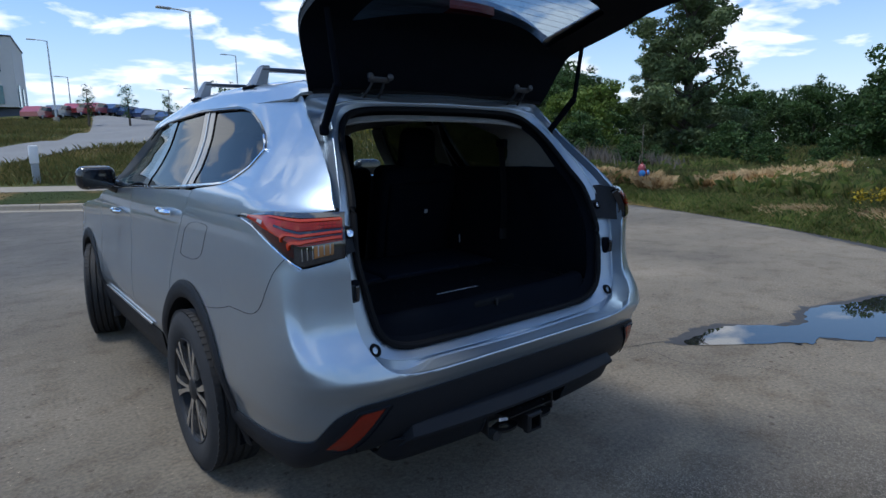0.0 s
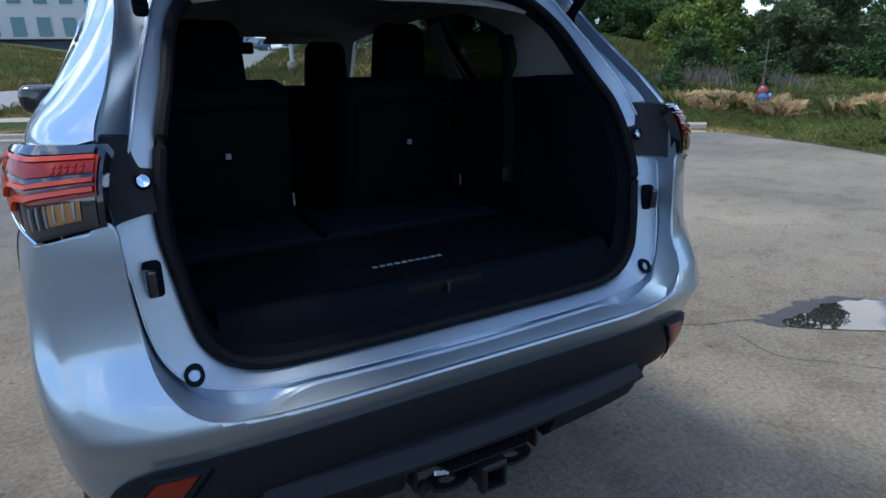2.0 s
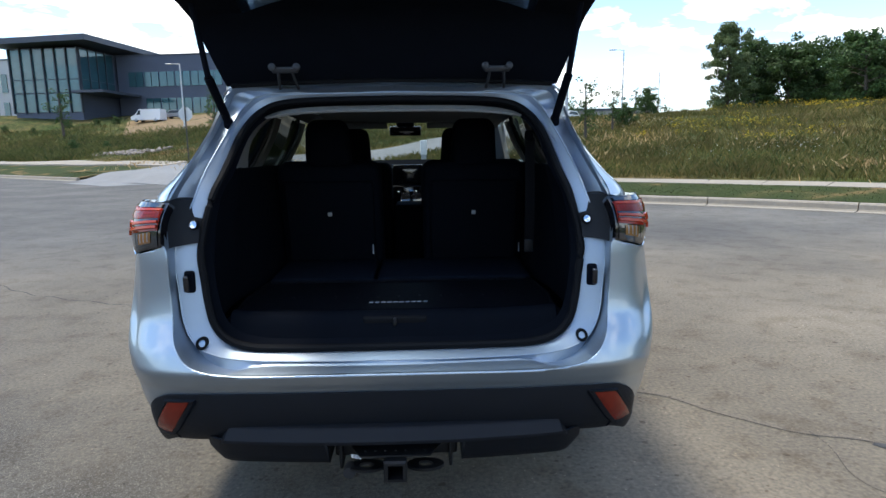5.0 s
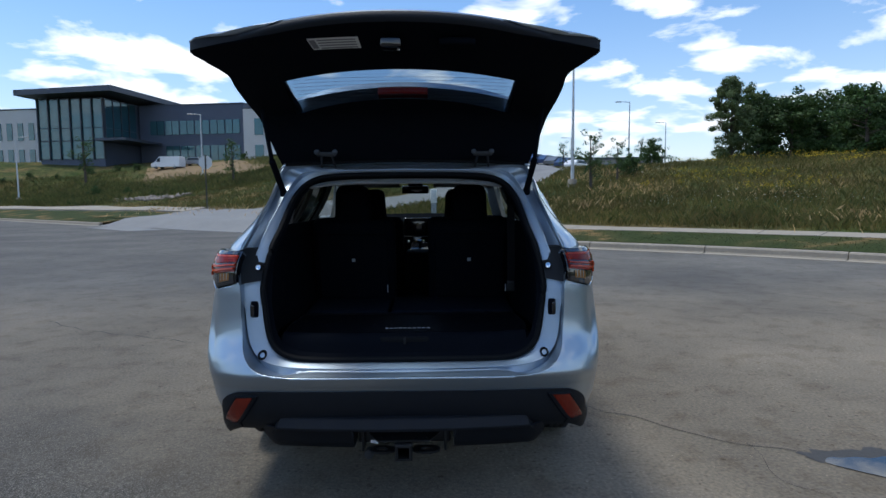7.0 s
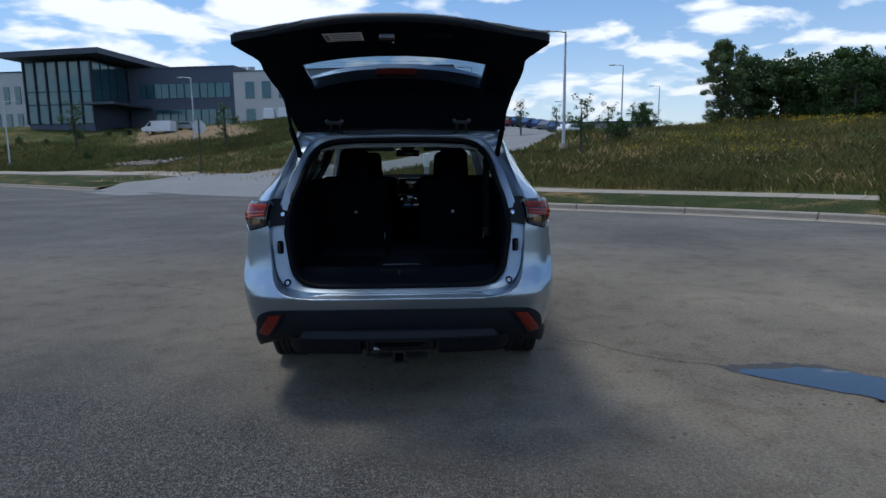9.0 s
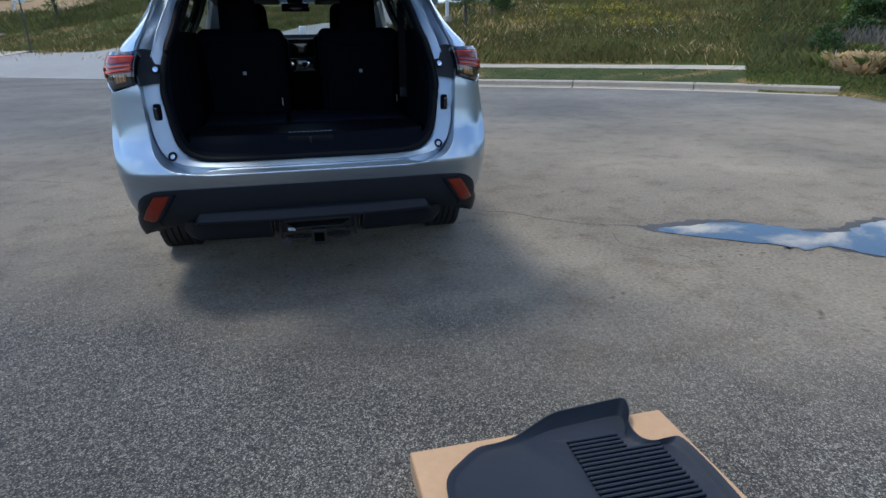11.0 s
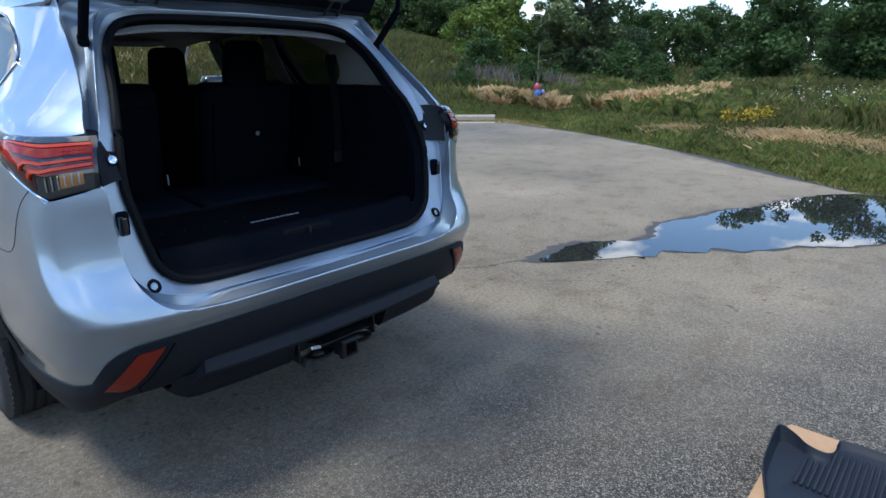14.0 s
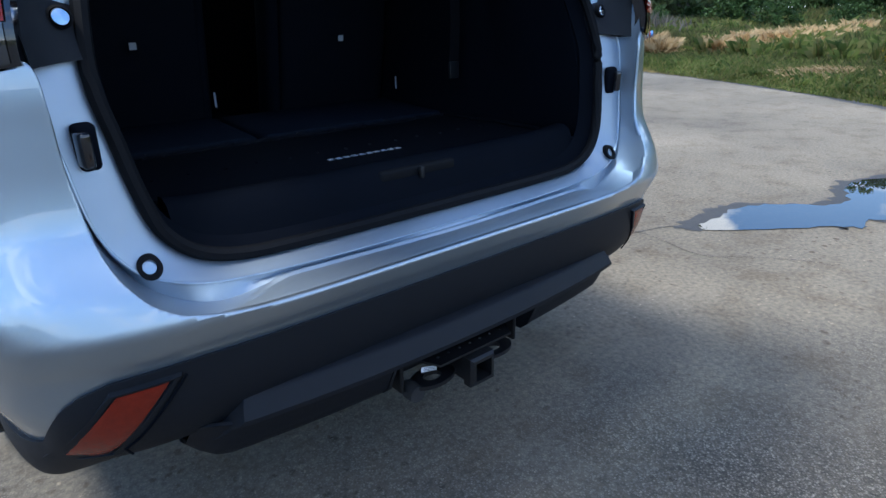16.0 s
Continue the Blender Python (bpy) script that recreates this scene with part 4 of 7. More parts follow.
for nm, y0, y1, t0, t1, gl in (("quarter_window", 0.56, 1.255, 0.0, 0.12, PRIVACY), ("rear_door_window", 1.41, 2.02, 0.12, -0.05, PRIVACY), ("front_door_window", 2.13, 3.14, -0.05, 0.0, CLEARGLASS)):
    both(nm, pane(y0, y1, 0.016, 18, t0, t1), gl, car)
for y0, y1, t in ((1.25, 1.329, 0.12), (1.348, 1.415, 0.12), (2.015, 2.135, -0.05)):
    both("window_pillar", pane(y0, y1, 0.010, 4, t, t), GLOSSBLACK, car, thick=0.02)
both("window_pillar", pane(1.332, 1.345, 0.006, 4, 0.12, 0.12), PAINT, car, thick=0.02)


def dlo_frame(g):
    ys = [0.542 + (3.18 - 0.542) * i / 60 for i in range(61)]
    top = [Vector((upper(y, dlo_top(y)) - 0.004, y, dlo_top(y))) for y in ys]
    g.tube(top, 0.007, 6)


both("window_frame", dlo_frame, GLOSSBLACK, car)


def dlo_chrome(g):
    pts = [(y, dlo_low(y)) for y in [0.56, 0.60, 0.65, 0.70, 0.76] + [0.85 + 0.1 * i for i in range(24)]]
    pts = [(0.60, 1.575), (0.56, 1.54), (0.542, 1.515)] + pts
    g.tube([(upper(y, z) + 0.001, y, z - 0.006) for y, z in pts], 0.008, 6)


both("chrome_strip", dlo_chrome, CHROME, car)


# lower cladding, skid trim, arches, sills
C_LOW = [(0, 0.47), (0.19, 0.465), (0.33, 0.455), (0.45, 0.448), (0.6, 0.412), (0.68, 0.390), (0.8, 0.366), (1.0, 0.362), (1.13, 0.36)]


def bumper_clad(g):
    def fn(u, v):
        s = station(u, 1.13)
        zt, zl = interp(s, Q_LOW) + 0.004, interp(s, C_LOW)
        flare = 0.012 * math.exp(-((s - 0.8) / 0.2) ** 2) * (1 - v)
        p = out_of(s, zl + (zt - zl) * v, flare + 0.006 + 0.010 * math.sin(math.pi * min(1, v * 1.05)) ** 0.5)
        return p
    g.grid(fn, 80, 12)
    # underside return
    def fu(u, v):
        s = station(u, 1.13)
        p = out_of(s, interp(s, C_LOW), 0.006)
        return (p.x * (1 - 0.16 * v), p.y + 0.16 * v, p.z - 0.01 * v)
    g.grid(fu, 60, 2, flip=True)


joined("bumper_cladding", bumper_clad, CLAD, car, thick=0.01)


def crown(x):
    return 0.045 * (abs(x) / 0.62) ** 2.2


def skid_band(g):
    def fn(u, v):
        prof = [(-0.100, 0.532), (-0.136, 0.525), (-0.141, 0.522), (-0.150, 0.508), (-0.163, 0.489), (-0.162, 0.482), (-0.150, 0.478), (-0.110, 0.474)]
        k = v * (len(prof) - 1)
        i = min(int(k), len(prof) - 2)
        t = k - i
        y, z = (prof[i][j] * (1 - t) + prof[i + 1][j] * t for j in (0, 1))
        half = 0.600 + 0.045 * v
        x = (2 * u - 1) * half
        fade = max(0, (abs(2 * u - 1) - 0.94) / 0.06)
        return (x, y + crown(x) + 0.05 * fade, z - 0.05 * fade)
    g.grid(fn, 60, 14, flip=True)


g = Geo()
skid_band(g)
part("skid_band", g, CLAD, car, thick=-0.006)


def skid_lip(g):
    def fn(u, v):
        x = 0.235 + (0.665 - 0.235) * u
        prof = [(-0.150, 0.480), (-0.128, 0.440), (-0.104, 0.392), (-0.080, 0.368), (0.0, 0.372)]
        k = v * (len(prof) - 1)
        i = min(int(k), len(prof) - 2)
        t = k - i
        y, z = (prof[i][j] * (1 - t) + prof[i + 1][j] * t for j in (0, 1))
        return (x + 0.02 * v * u, y + crown(x) + 0.03 * max(0, u - 0.85) / 0.15, z + 0.06 * max(0, (u - 0.82) / 0.18) ** 2 * v)
    g.grid(fn, 16, 8, flip=True)
    g.add([(0.235, -0.145, 0.484), (0.235, -0.104, 0.392), (0.235, -0.08, 0.37), (0.235, 0.05, 0.375), (0.235, 0.05, 0.49)], [(0, 1, 2, 3, 4)], flip=True)


both("skid_lip", skid_lip, CLAD, car, thick=0.008)


def refl_pt(a, b, d):
    """a 0..1 across, b 0..1 up, on the reflector's slanted field."""
    z = 0.486 + (0.630 - 0.486) * b + 0.012 * (0.5 - a) * (1 - abs(b - 0.5))
    bb = max(b, 0.0)
    x0, x1 = 0.800 - 0.105 * bb ** 0.85 + 0.1 * (b - bb), 0.868 - 0.094 * bb ** 1.15
    x = x0 + (x1 - x0) * a
    return out_of(s_of_x(x, z), z, d)


def reflector(g):
    def fn(u, v):
        e = max(abs(2 * u - 1), abs(2 * v - 1))
        return refl_pt(u, v, 0.016 + 0.003 * (1 - e ** 4))
    g.grid(fn, 8, 10)


def reflector_bezel(g):
    loop = [(0, 0), (0.5, 0), (1, 0), (1, 0.5), (1, 1), (0.5, 1), (0, 1), (0, 0.5)]
    a = [refl_pt(0.5 + (x - 0.5) * 1.05, 0.5 + (y - 0.5) * 1.05, 0.010) for x, y in loop]
    b = [refl_pt(0.5 + (x - 0.5) * 1.12, 0.5 + (y - 0.5) * 1.06, 0.019) for x, y in loop]
    c = [refl_pt(0.5 + (x - 0.5) * 1.36, 0.5 + (y - 0.5) * 1.10, 0.019) for x, y in loop]
    d = [refl_pt(0.5 + (x - 0.5) * 1.42, 0.5 + (y - 0.5) * 1.13, 0.008) for x, y in loop]
    g.strip([a, b, c, d], closed=True, flip=True)


both("reflector_bezel", reflector_bezel, CLAD, car, sharp=25)
both("cladding_gap", lambda g: g.tube([refl_pt(-0.30, -0.12 + 0.145 * k, 0.0175) for k in range(9)], 0.0025, 5), TRIM, car)
both("reflector", reflector, AMBERRED, car, "amber-red rear bumper reflector")


def arch_trim(c, r0, r1):
    def draw(g):
        def fn(u, v):
            t = math.pi * (1.10 - 1.20 * u)
            r = r0 + (r1 - r0) * v
            y, z = c + r * math.cos(t), ARCH_Z + r * math.sin(t)
            zz = max(z, 0.27)
            p = out_of(s_of_y(max(y, 0.56)), zz, 0.014 - 0.010 * (2 * v - 1) ** 4)
            return (p.x, y, zz)
        g.grid(fn, 48, 5, flip=True)
        def lip(u, v):
            t = math.pi * (1.10 - 1.20 * u)
            y, z = c + r0 * math.cos(t), max(ARCH_Z + r0 * math.sin(t), 0.27)
            p = out_of(s_of_y(max(y, 0.56)), z, 0.004)
            return (p.x - 0.30 * v, y, z)
        g.grid(lip, 48, 2)
    return draw


for c in (ARCH_R, ARCH_F):
    both("arch_trim", arch_trim(c, 0.445, 0.528), CLAD, car)
    both("wheel_well", lambda g: g.grid(lambda u, v: (0.93 - 0.45 * v, c + 0.452 * math.cos(math.pi * (1.1 - 1.2 * u)), max(0.25, ARCH_Z + 0.452 * math.sin(math.pi * (1.1 - 1.2 * u)))), 30, 2).add(
        [(0.48, c + 0.46 * math.cos(2 * math.pi * k / 24), max(0.2, ARCH_Z + 0.46 * math.sin(2 * math.pi * k / 24))) for k in range(24)], [tuple(range(24))]), TRIM, car)


def sill(g):
    def fn(u, v):
        y = 1.70 + (3.50 - 1.70) * u
        z = 0.30 + 0.235 * v
        return out_of(s_of_y(y), z, 0.004 + 0.010 * math.sin(math.pi * v))
    g.grid(fn, 20, 8)
    g.grid(lambda u, v: (0.895 - 0.35 * v, 1.70 + 1.80 * u, 0.302 - 0.02 * v), 4, 1, flip=True)


both("sill_cladding", sill, CLAD, car)
both("sill_strip", lambda g: g.tube([out_of(s_of_y(1.86 + 0.1 * i), 0.548, 0.010) for i in range(15)], 0.009, 6), CHROME, car, "thin bright strip low on the doors")
both("underbody", lambda g: g.box((0.29, 2.5, 0.40), (0.58, 4.0, 0.10)), TRIM, car, smooth=False)

# fuel flap on the left only, as a slightly proud rounded panel outline
fl = []
for k in range(28):
    t = 2 * math.pi * k / 28
    cy, cz = 1.03 + 0.155 * (abs(math.cos(t)) ** 0.55) * math.copysign(1, math.cos(t)) - 0.10 * math.sin(t), 1.115 + 0.088 * (abs(math.sin(t)) ** 0.55) * math.copysign(1, math.sin(t))
    p = out_of(s_of_y(cy), cz, 0.0004)
    fl.append((-p.x, p.y, p.z))
part("fuel_flap_gap", Geo().tube(fl, 0.0009, 5, closed=True), TRIM, car)


def seam(pts):
    def draw(g):
        g.tube([out_of(p.x, p.y, 0.0004) for p in lift([(s, z, 0) for s, z in pts])], 0.0011, 5)
    return draw


both("panel_seam", seam([(0.735, 1.152), (0.83, 1.10), (0.895, 1.035), (0.93, 0.98), (0.955, 0.945), (0.985, 0.918), (1.04, 0.897), (1.15, 0.872), (1.285, 0.85), (1.32, 0.845)]), TRIM, car)


# door handles
def handle(yc, zc):
    def draw(g):
        pts = [out_of(s_of_y(yc + 0.11 * t), zc + 0.004 * t, 0.012 + 0.030 * (1 - abs(t) ** 3)) for t in [-1, -0.8, -0.4, 0, 0.4, 0.8, 1]]
        g.tube(pts, [0.012, 0.015, 0.017, 0.018, 0.017, 0.015, 0.012], 10)
    return draw


both("door_handle", handle(1.47, 1.22), CHROME, car, "bright door handle")
both("door_handle", handle(2.66, 1.150), CHROME, car, "bright door handle")


# wing mirrors
def wing_mirror(sx):
    m = rbox("wing_mirror", (sx * 1.055, 2.80, 1.365), (0.235, 0.13, 0.155), 0.055, GLOSSBLACK, car, (0, 0, -8 * sx), "black wing mirror housing", 4)
    rbox("mirror_glass", (sx * 1.055, 2.732, 1.365), (0.185, 0.012, 0.115), 0.005, GLOSSBLACK, m, (0, 0, -8 * sx))
    part("mirror_arm", Geo().tube([(sx * 0.90, 2.84, 1.285), (sx * 0.96, 2.83, 1.31), (sx * 1.0, 2.81, 1.33)], [0.045, 0.04, 0.035], 10), GLOSSBLACK, m)


wing_mirror(-1)
wing_mirror(1)

# roof rack: two cross bars on slanted wedge feet
def rack_foot(sx, yb, bar):
    x, zr = 0.635, roof_z(0.635, yb) - 0.004
    foot = Geo()
    rows = []
    # sections from the roof up: along y from back to front, leaning inwards as it rises
    for k in range(9):
        t = k / 8
        y0 = yb - 0.005 - 0.022 * t ** 0.7
        y1 = yb + 0.115 - 0.085 * t ** 1.4
        xo, xi = x + 0.034 - 0.040 * t, x - 0.030 - 0.012 * t
        z = zr + 0.088 * t - 0.010 * (1 - t)
        rows.append([(sx * xi, y0, z), (sx * (xo - 0.006), y0, z), (sx * xo, y0 + 0.008, z), (sx * xo, y1 - 0.008, z - 0.004), (sx * (xo - 0.006), y1, z - 0.004), (sx * xi, y1, z - 0.004)])
    foot.strip([[r[j] for j in (range(6) if sx > 0 else range(5, -1, -1))] for r in rows], closed=True)
    foot.add(rows[-1], [tuple(range(6)) if sx > 0 else tuple(range(5, -1, -1))])
    f = part("rack_foot", foot, GREYMETAL, bar, "grey wedge-shaped roof rack foot", sharp=40)
    rbox("foot_pad", (sx * (x + 0.002), yb + 0.055, zr - 0.004), (0.075, 0.13, 0.014), 0.005, TRIM, f)


def roof_z(x, y):
    t = float(np.interp(x, SEC_X[::-1], SEC_Z[::-1]))
    return 1.26 + (t - 1.26) * (interp(y, ROOF_Z) - 1.26) / 0.525


for yb in (0.93, 1.74):
    zb = roof_z(0.635, yb) + 0.070
    def bar_pt(u, v):
        x = (2 * u - 1) * 0.625
        a = 2 * math.pi * v
        return (x, yb + 0.002 + 0.028 * math.cos(a), zb + 0.004 - 0.006 * (x / 0.6) ** 2 + 0.011 * math.sin(a))
    bar = part("roof_bar", Geo().grid(bar_pt, 14, 16), GLOSSBLACK, car, "black roof rack cross bar")
    rack_foot(-1, yb, bar)
    rack_foot(1, yb, bar)


# ---- rear opening: bumper step, jamb, seal ----
E_SKIN = [plan(s, interp(s, Q_TOP)) for s in (0.0, 0.05, 0.10, 0.19, 0.23, 0.265, 0.305, 0.335, 0.357)] + [
    pillar_edge(1.302), pillar_edge(1.41), pillar_edge(1.55), pillar_edge(1.655), Vector((0.625, 0.425, 1.722)), Vector((0.36, 0.375, 1.712)), Vector((0.0, 0.375, 1.716))]
E_OUT = [Vector(p) for p in ((0, -0.060, 0.742), (0.2, -0.060, 0.742), (0.4, -0.055, 0.744), (0.57, -0.048, 0.754), (0.664, -0.040, 0.783), (0.713, -0.024, 0.828), (0.740, -0.006, 0.895), (0.753, 0.012, 0.99), (0.763, 0.036, 1.13),
                             (0.712, 0.100, 1.30), (0.680, 0.165, 1.41), (0.628, 0.28, 1.55), (0.585, 0.36, 1.645), (0.52, 0.388, 1.69), (0.32, 0.392, 1.703), (0, 0.392, 1.707))]
E_IN = [Vector(p) for p in ((0, -0.005, 0.765), (0.2, -0.005, 0.765), (0.4, -0.003, 0.766), (0.515, -0.002, 0.773), (0.594, 0.0, 0.799), (0.644, 0.008, 0.850), (0.666, 0.018, 0.922), (0.681, 0.035, 1.015), (0.694, 0.060, 1.13),
                            (0.666, 0.118, 1.30), (0.635, 0.19, 1.40), (0.592, 0.305, 1.55), (0.535, 0.372, 1.632), (0.455, 0.392, 1.668), (0.30, 0.396, 1.680), (0, 0.396, 1.684))]
E_TRIM = [Vector(p) for p in ((0, 0.045, 0.792), (0.2, 0.045, 0.792), (0.39, 0.045, 0.794), (0.495, 0.048, 0.803), (0.567, 0.052, 0.826), (0.613, 0.06, 0.872), (0.635, 0.07, 0.938), (0.650, 0.085, 1.025), (0.660, 0.11, 1.13),
                              (0.642, 0.185, 1.30), (0.608, 0.245, 1.39), (0.568, 0.345, 1.53), (0.512, 0.408, 1.60), (0.44, 0.425, 1.633), (0.29, 0.43, 1.645), (0, 0.43, 1.650))]


def ring(name, loops, mat, label="", thick=0.0, sharp=22, dense=False):
    cs = loops if dense else [lift(lp) for lp in loops]
    g = Geo().strip(cs, flip=False)
    h = Geo().add(g.v, g.f, flip=True).add([(-p[0], p[1], p[2]) for p in g.v], g.f)
    return part(name, h, mat, car, label, thick=thick, sharp=sharp)


# along the bumper: chamfer, flat tread, small ridge and groove up to the flange; round the sides a sunk gutter
DEEP = [(0, 0.004, -0.036)] * 4 + [(0, 0.020, -0.026), (0, 0.030, -0.012), (0, 0.042, 0), (0, 0.046, 0), (0, 0.046, 0)] + [(0, 0.065, 0)] * 4 + [(0, 0.012, -0.01)] * 3
STEP = [(-0.142, 0.7395), (-0.099, 0.7375), (-0.093, 0.7425), (-0.086, 0.7345), (-0.066, 0.7335)]
GUT = [[], [], [], [], [], [], []]
SKIN = lift(E_SKIN)
for i in range(49):
    s = s_of_x(SKIN[i].x, 0.74) if i < 24 else float(np.interp(i / 6, range(4, 9), (0.23, 0.265, 0.305, 0.335, 0.357)))
    SKIN[i] = plan(s, interp(s, Q_TOP))
for a, c, dv in zip(SKIN, lift(E_OUT), lift(DEEP)):
    k = min(1.0, max(0.0, (0.66 - a.x) / 0.16)) if a.z < 1.0 else 0.0
    k = k * k * (3 - 2 * k)
    side = [a.lerp(c, 0.04) + dv * 0.3, a.lerp(c, 0.12) + dv * 0.95, a.lerp(c, 0.5) + dv, a.lerp(c, 0.90) + dv, a.lerp(c, 0.96) + dv * 0.35]
    GUT[0].append(a)
    for lp, p, (sy, sz) in zip(GUT[1:6], side, STEP):
        if k > 0:
            f = (-0.17 - sy) / (-0.17 + 0.06)
            p = p.lerp(Vector((a.x + (c.x - a.x) * f, sy + 0.02 * (a.x / 0.6) ** 2, sz + (c.z - 0.742))), k)
        lp.append(p)
    GUT[6].append(c)
ring("opening_gutter", GUT, PAINT_IN, sharp=26, dense=True)
ring("opening_jamb", [E_OUT, [a.lerp(b, 0.5) + Vector((0, -0.004, 0.003)) for a, b in zip(E_OUT, E_IN)], E_IN], PAINT_IN)


def loop_tube(name, curve, off, r, mat, label=""):
    c = lift(curve)
    pts = [Vector((-p.x, p.y, p.z)) for p in c[:0:-1]] + c[:-1]
    pts = [Vector((p.x * (1 - off[0]), p.y + off[1], 1.2 + (p.z - 1.2) * (1 - off[2]))) for p in pts]
    return part(name, Geo().tube(pts, r, 8, closed=True), mat, car, label)


loop_tube("door_seal", E_IN, (0.018, -0.004, 0.020), 0.014, SEALM, "black rubber seal round the load opening")
# bead added on the plain bend, only to draw a bright highlight line
loop_tube("flange_highlight_bead", E_OUT, (0, -0.001, 0), 0.0030, PAINT)
ring("opening_trim", [[p + Vector((0, 0.01, 0)) for p in E_IN], E_TRIM], TRIM)

def bump_stop(sx):
    def place(a, b, hh):
        return (sx * 0.672 + a, -0.026 - hh + b * 0.55, 0.808 + b)
    g = Geo().lathe([(0.0205, -0.004), (0.0205, 0.010), (0.0125, 0.010), (0.0115, 0.0)], place, 24)
    st = part("bump_stop", g, SEALM, car, "round rubber stop on the jamb")
    g = Geo().lathe([(0.0118, 0.004), (0.0, 0.005)], place, 20)
    part("stop_centre", g, PAINT, st)


bump_stop(-1)
bump_stop(1)

# lamp corner covers, plugs, strikers
def corner_cover(g):
    a = [Vector((0.770, -0.012, 1.142)), Vector((0.774, -0.006, 1.20)), Vector((0.778, 0.012, 1.30))]
    b = [Vector((0.752, 0.010, 1.146)), Vector((0.756, 0.03, 1.21)), Vector((0.762, 0.062, 1.308))]
    c = [Vector((0.715, 0.036, 1.150)), Vector((0.714, 0.062, 1.215)), Vector((0.712, 0.105, 1.300))]
    d = [Vector((0.682, 0.052, 1.152)), Vector((0.680, 0.082, 1.215)), Vector((0.672, 0.128, 1.295))]
    e = [p + Vector((-0.004, 0.03, 0)) for p in d]
    g.strip([lift(x) for x in (a, b, c, d, e)], flip=True)
    g.strip([[x[0] for x in (a, b, c, d)], [x[0] + Vector((0, 0.04, 0.0)) for x in (a, b, c, d)]])
    g.strip([[x[2] for x in (a, b, c, d)], [x[2] + Vector((0, 0.05, 0.004)) for x in (a, b, c, d)]], flip=True)


both("corner_cover", corner_cover, CLAD, car, "black cover beside the tail lamp")
for sx in (-1, 1):
    pl = part("cover_plug", Geo().lathe([(0.0185, -0.004), (0.0185, 0.006), (0.015, 0.010)], lambda a, b, hh: (sx * 0.703 + a, 0.066 - hh + 0.3 * b, 1.217 + b), 24), SEALM, car)
    part("plug_cap", Geo().lathe([(0.0152, 0.007), (0.012, 0.013), (0.0, 0.014)], lambda a, b, hh: (sx * 0.703 + a, 0.066 - hh + 0.3 * b, 1.217 + b), 24), CHROME, pl)
    sk = rbox("striker_pocket", (sx * 0.716, 0.020, 1.018), (0.036, 0.026, 0.080), 0.010, TRIM, car, (4, 0, -14 * sx), "black guide block on the jamb")
    rbox("striker_wedge", (sx * 0.722, 0.002, 1.016), (0.020, 0.030, 0.060), 0.007, GLOSSBLACK, sk, (4, 0, -14 * sx))


# tail lamps
L_LOW = [(0.36, 1.148), (0.435, 1.141), (0.62, 1.118), (0.70, 1.140), (0.80, 1.175), (0.90, 1.21), (0.97, 1.245), (1.0, 1.262)]


def lamp_patch(s0, s1, f0, f1, d, n=24, nv=8, wave=0.0):
    """Part of the lamp's face between stations and between fractions of its height."""
    def draw(g):
        def fn(u, v):
            s = s0 + (s1 - s0) * u
            zl, zt = interp(s, L_LOW) + 0.004, 1.298 - 0.022 * max(0, (s - 0.8) / 0.2) ** 2
            z = zl + (zt - zl) * (f0 + (f1 - f0) * v)
            bulge = 0.016 * math.sin(math.pi * min(1, (z - zl) / max(zt - zl, 1e-3) * 0.8 + 0.1)) * min(1, (1.0 - s) / 0.12)
            return out_of(s, z, d + bulge)
        g.grid(fn, n, nv)
    return draw


def lamp_pt(s, f, d):
    zl, zt = interp(s, L_LOW) + 0.004, 1.298 - 0.022 * max(0, (s - 0.8) / 0.2) ** 2
    z = zl + (zt - zl) * f
    bulge = 0.016 * math.sin(math.pi * min(1, f * 0.8 + 0.1)) * min(1, (1.0 - s) / 0.12)
    return out_of(s, z, d + bulge)


def lamp_band(path, hw, d, n=28):
    """A raised bar that follows (station, height fraction) points, tapering at its end."""
    c = lift([(a, b, 0) for a, b in path])
    def draw(g):
        loops = [[], [], [], []]
        for k, p in enumerate(c):
            a, b = c[max(k - 1, 0)], c[min(k + 1, len(c) - 1)]
            t = Vector(((b.x - a.x) * 3.0, b.y - a.y)).normalized()
            w = hw * min(1.0, 0.25 + (len(c) - 1 - k) * 0.12)
            for lp, e, dd in zip(loops, (-1, -0.7, 0.7, 1), (0, d, d, 0)):
                lp.append(lamp_pt(p.x + t.y * w * e / 3.0 * -1, p.y + t.x * w * e, 0.004 + dd))
        g.strip(loops, flip=True)
    return draw


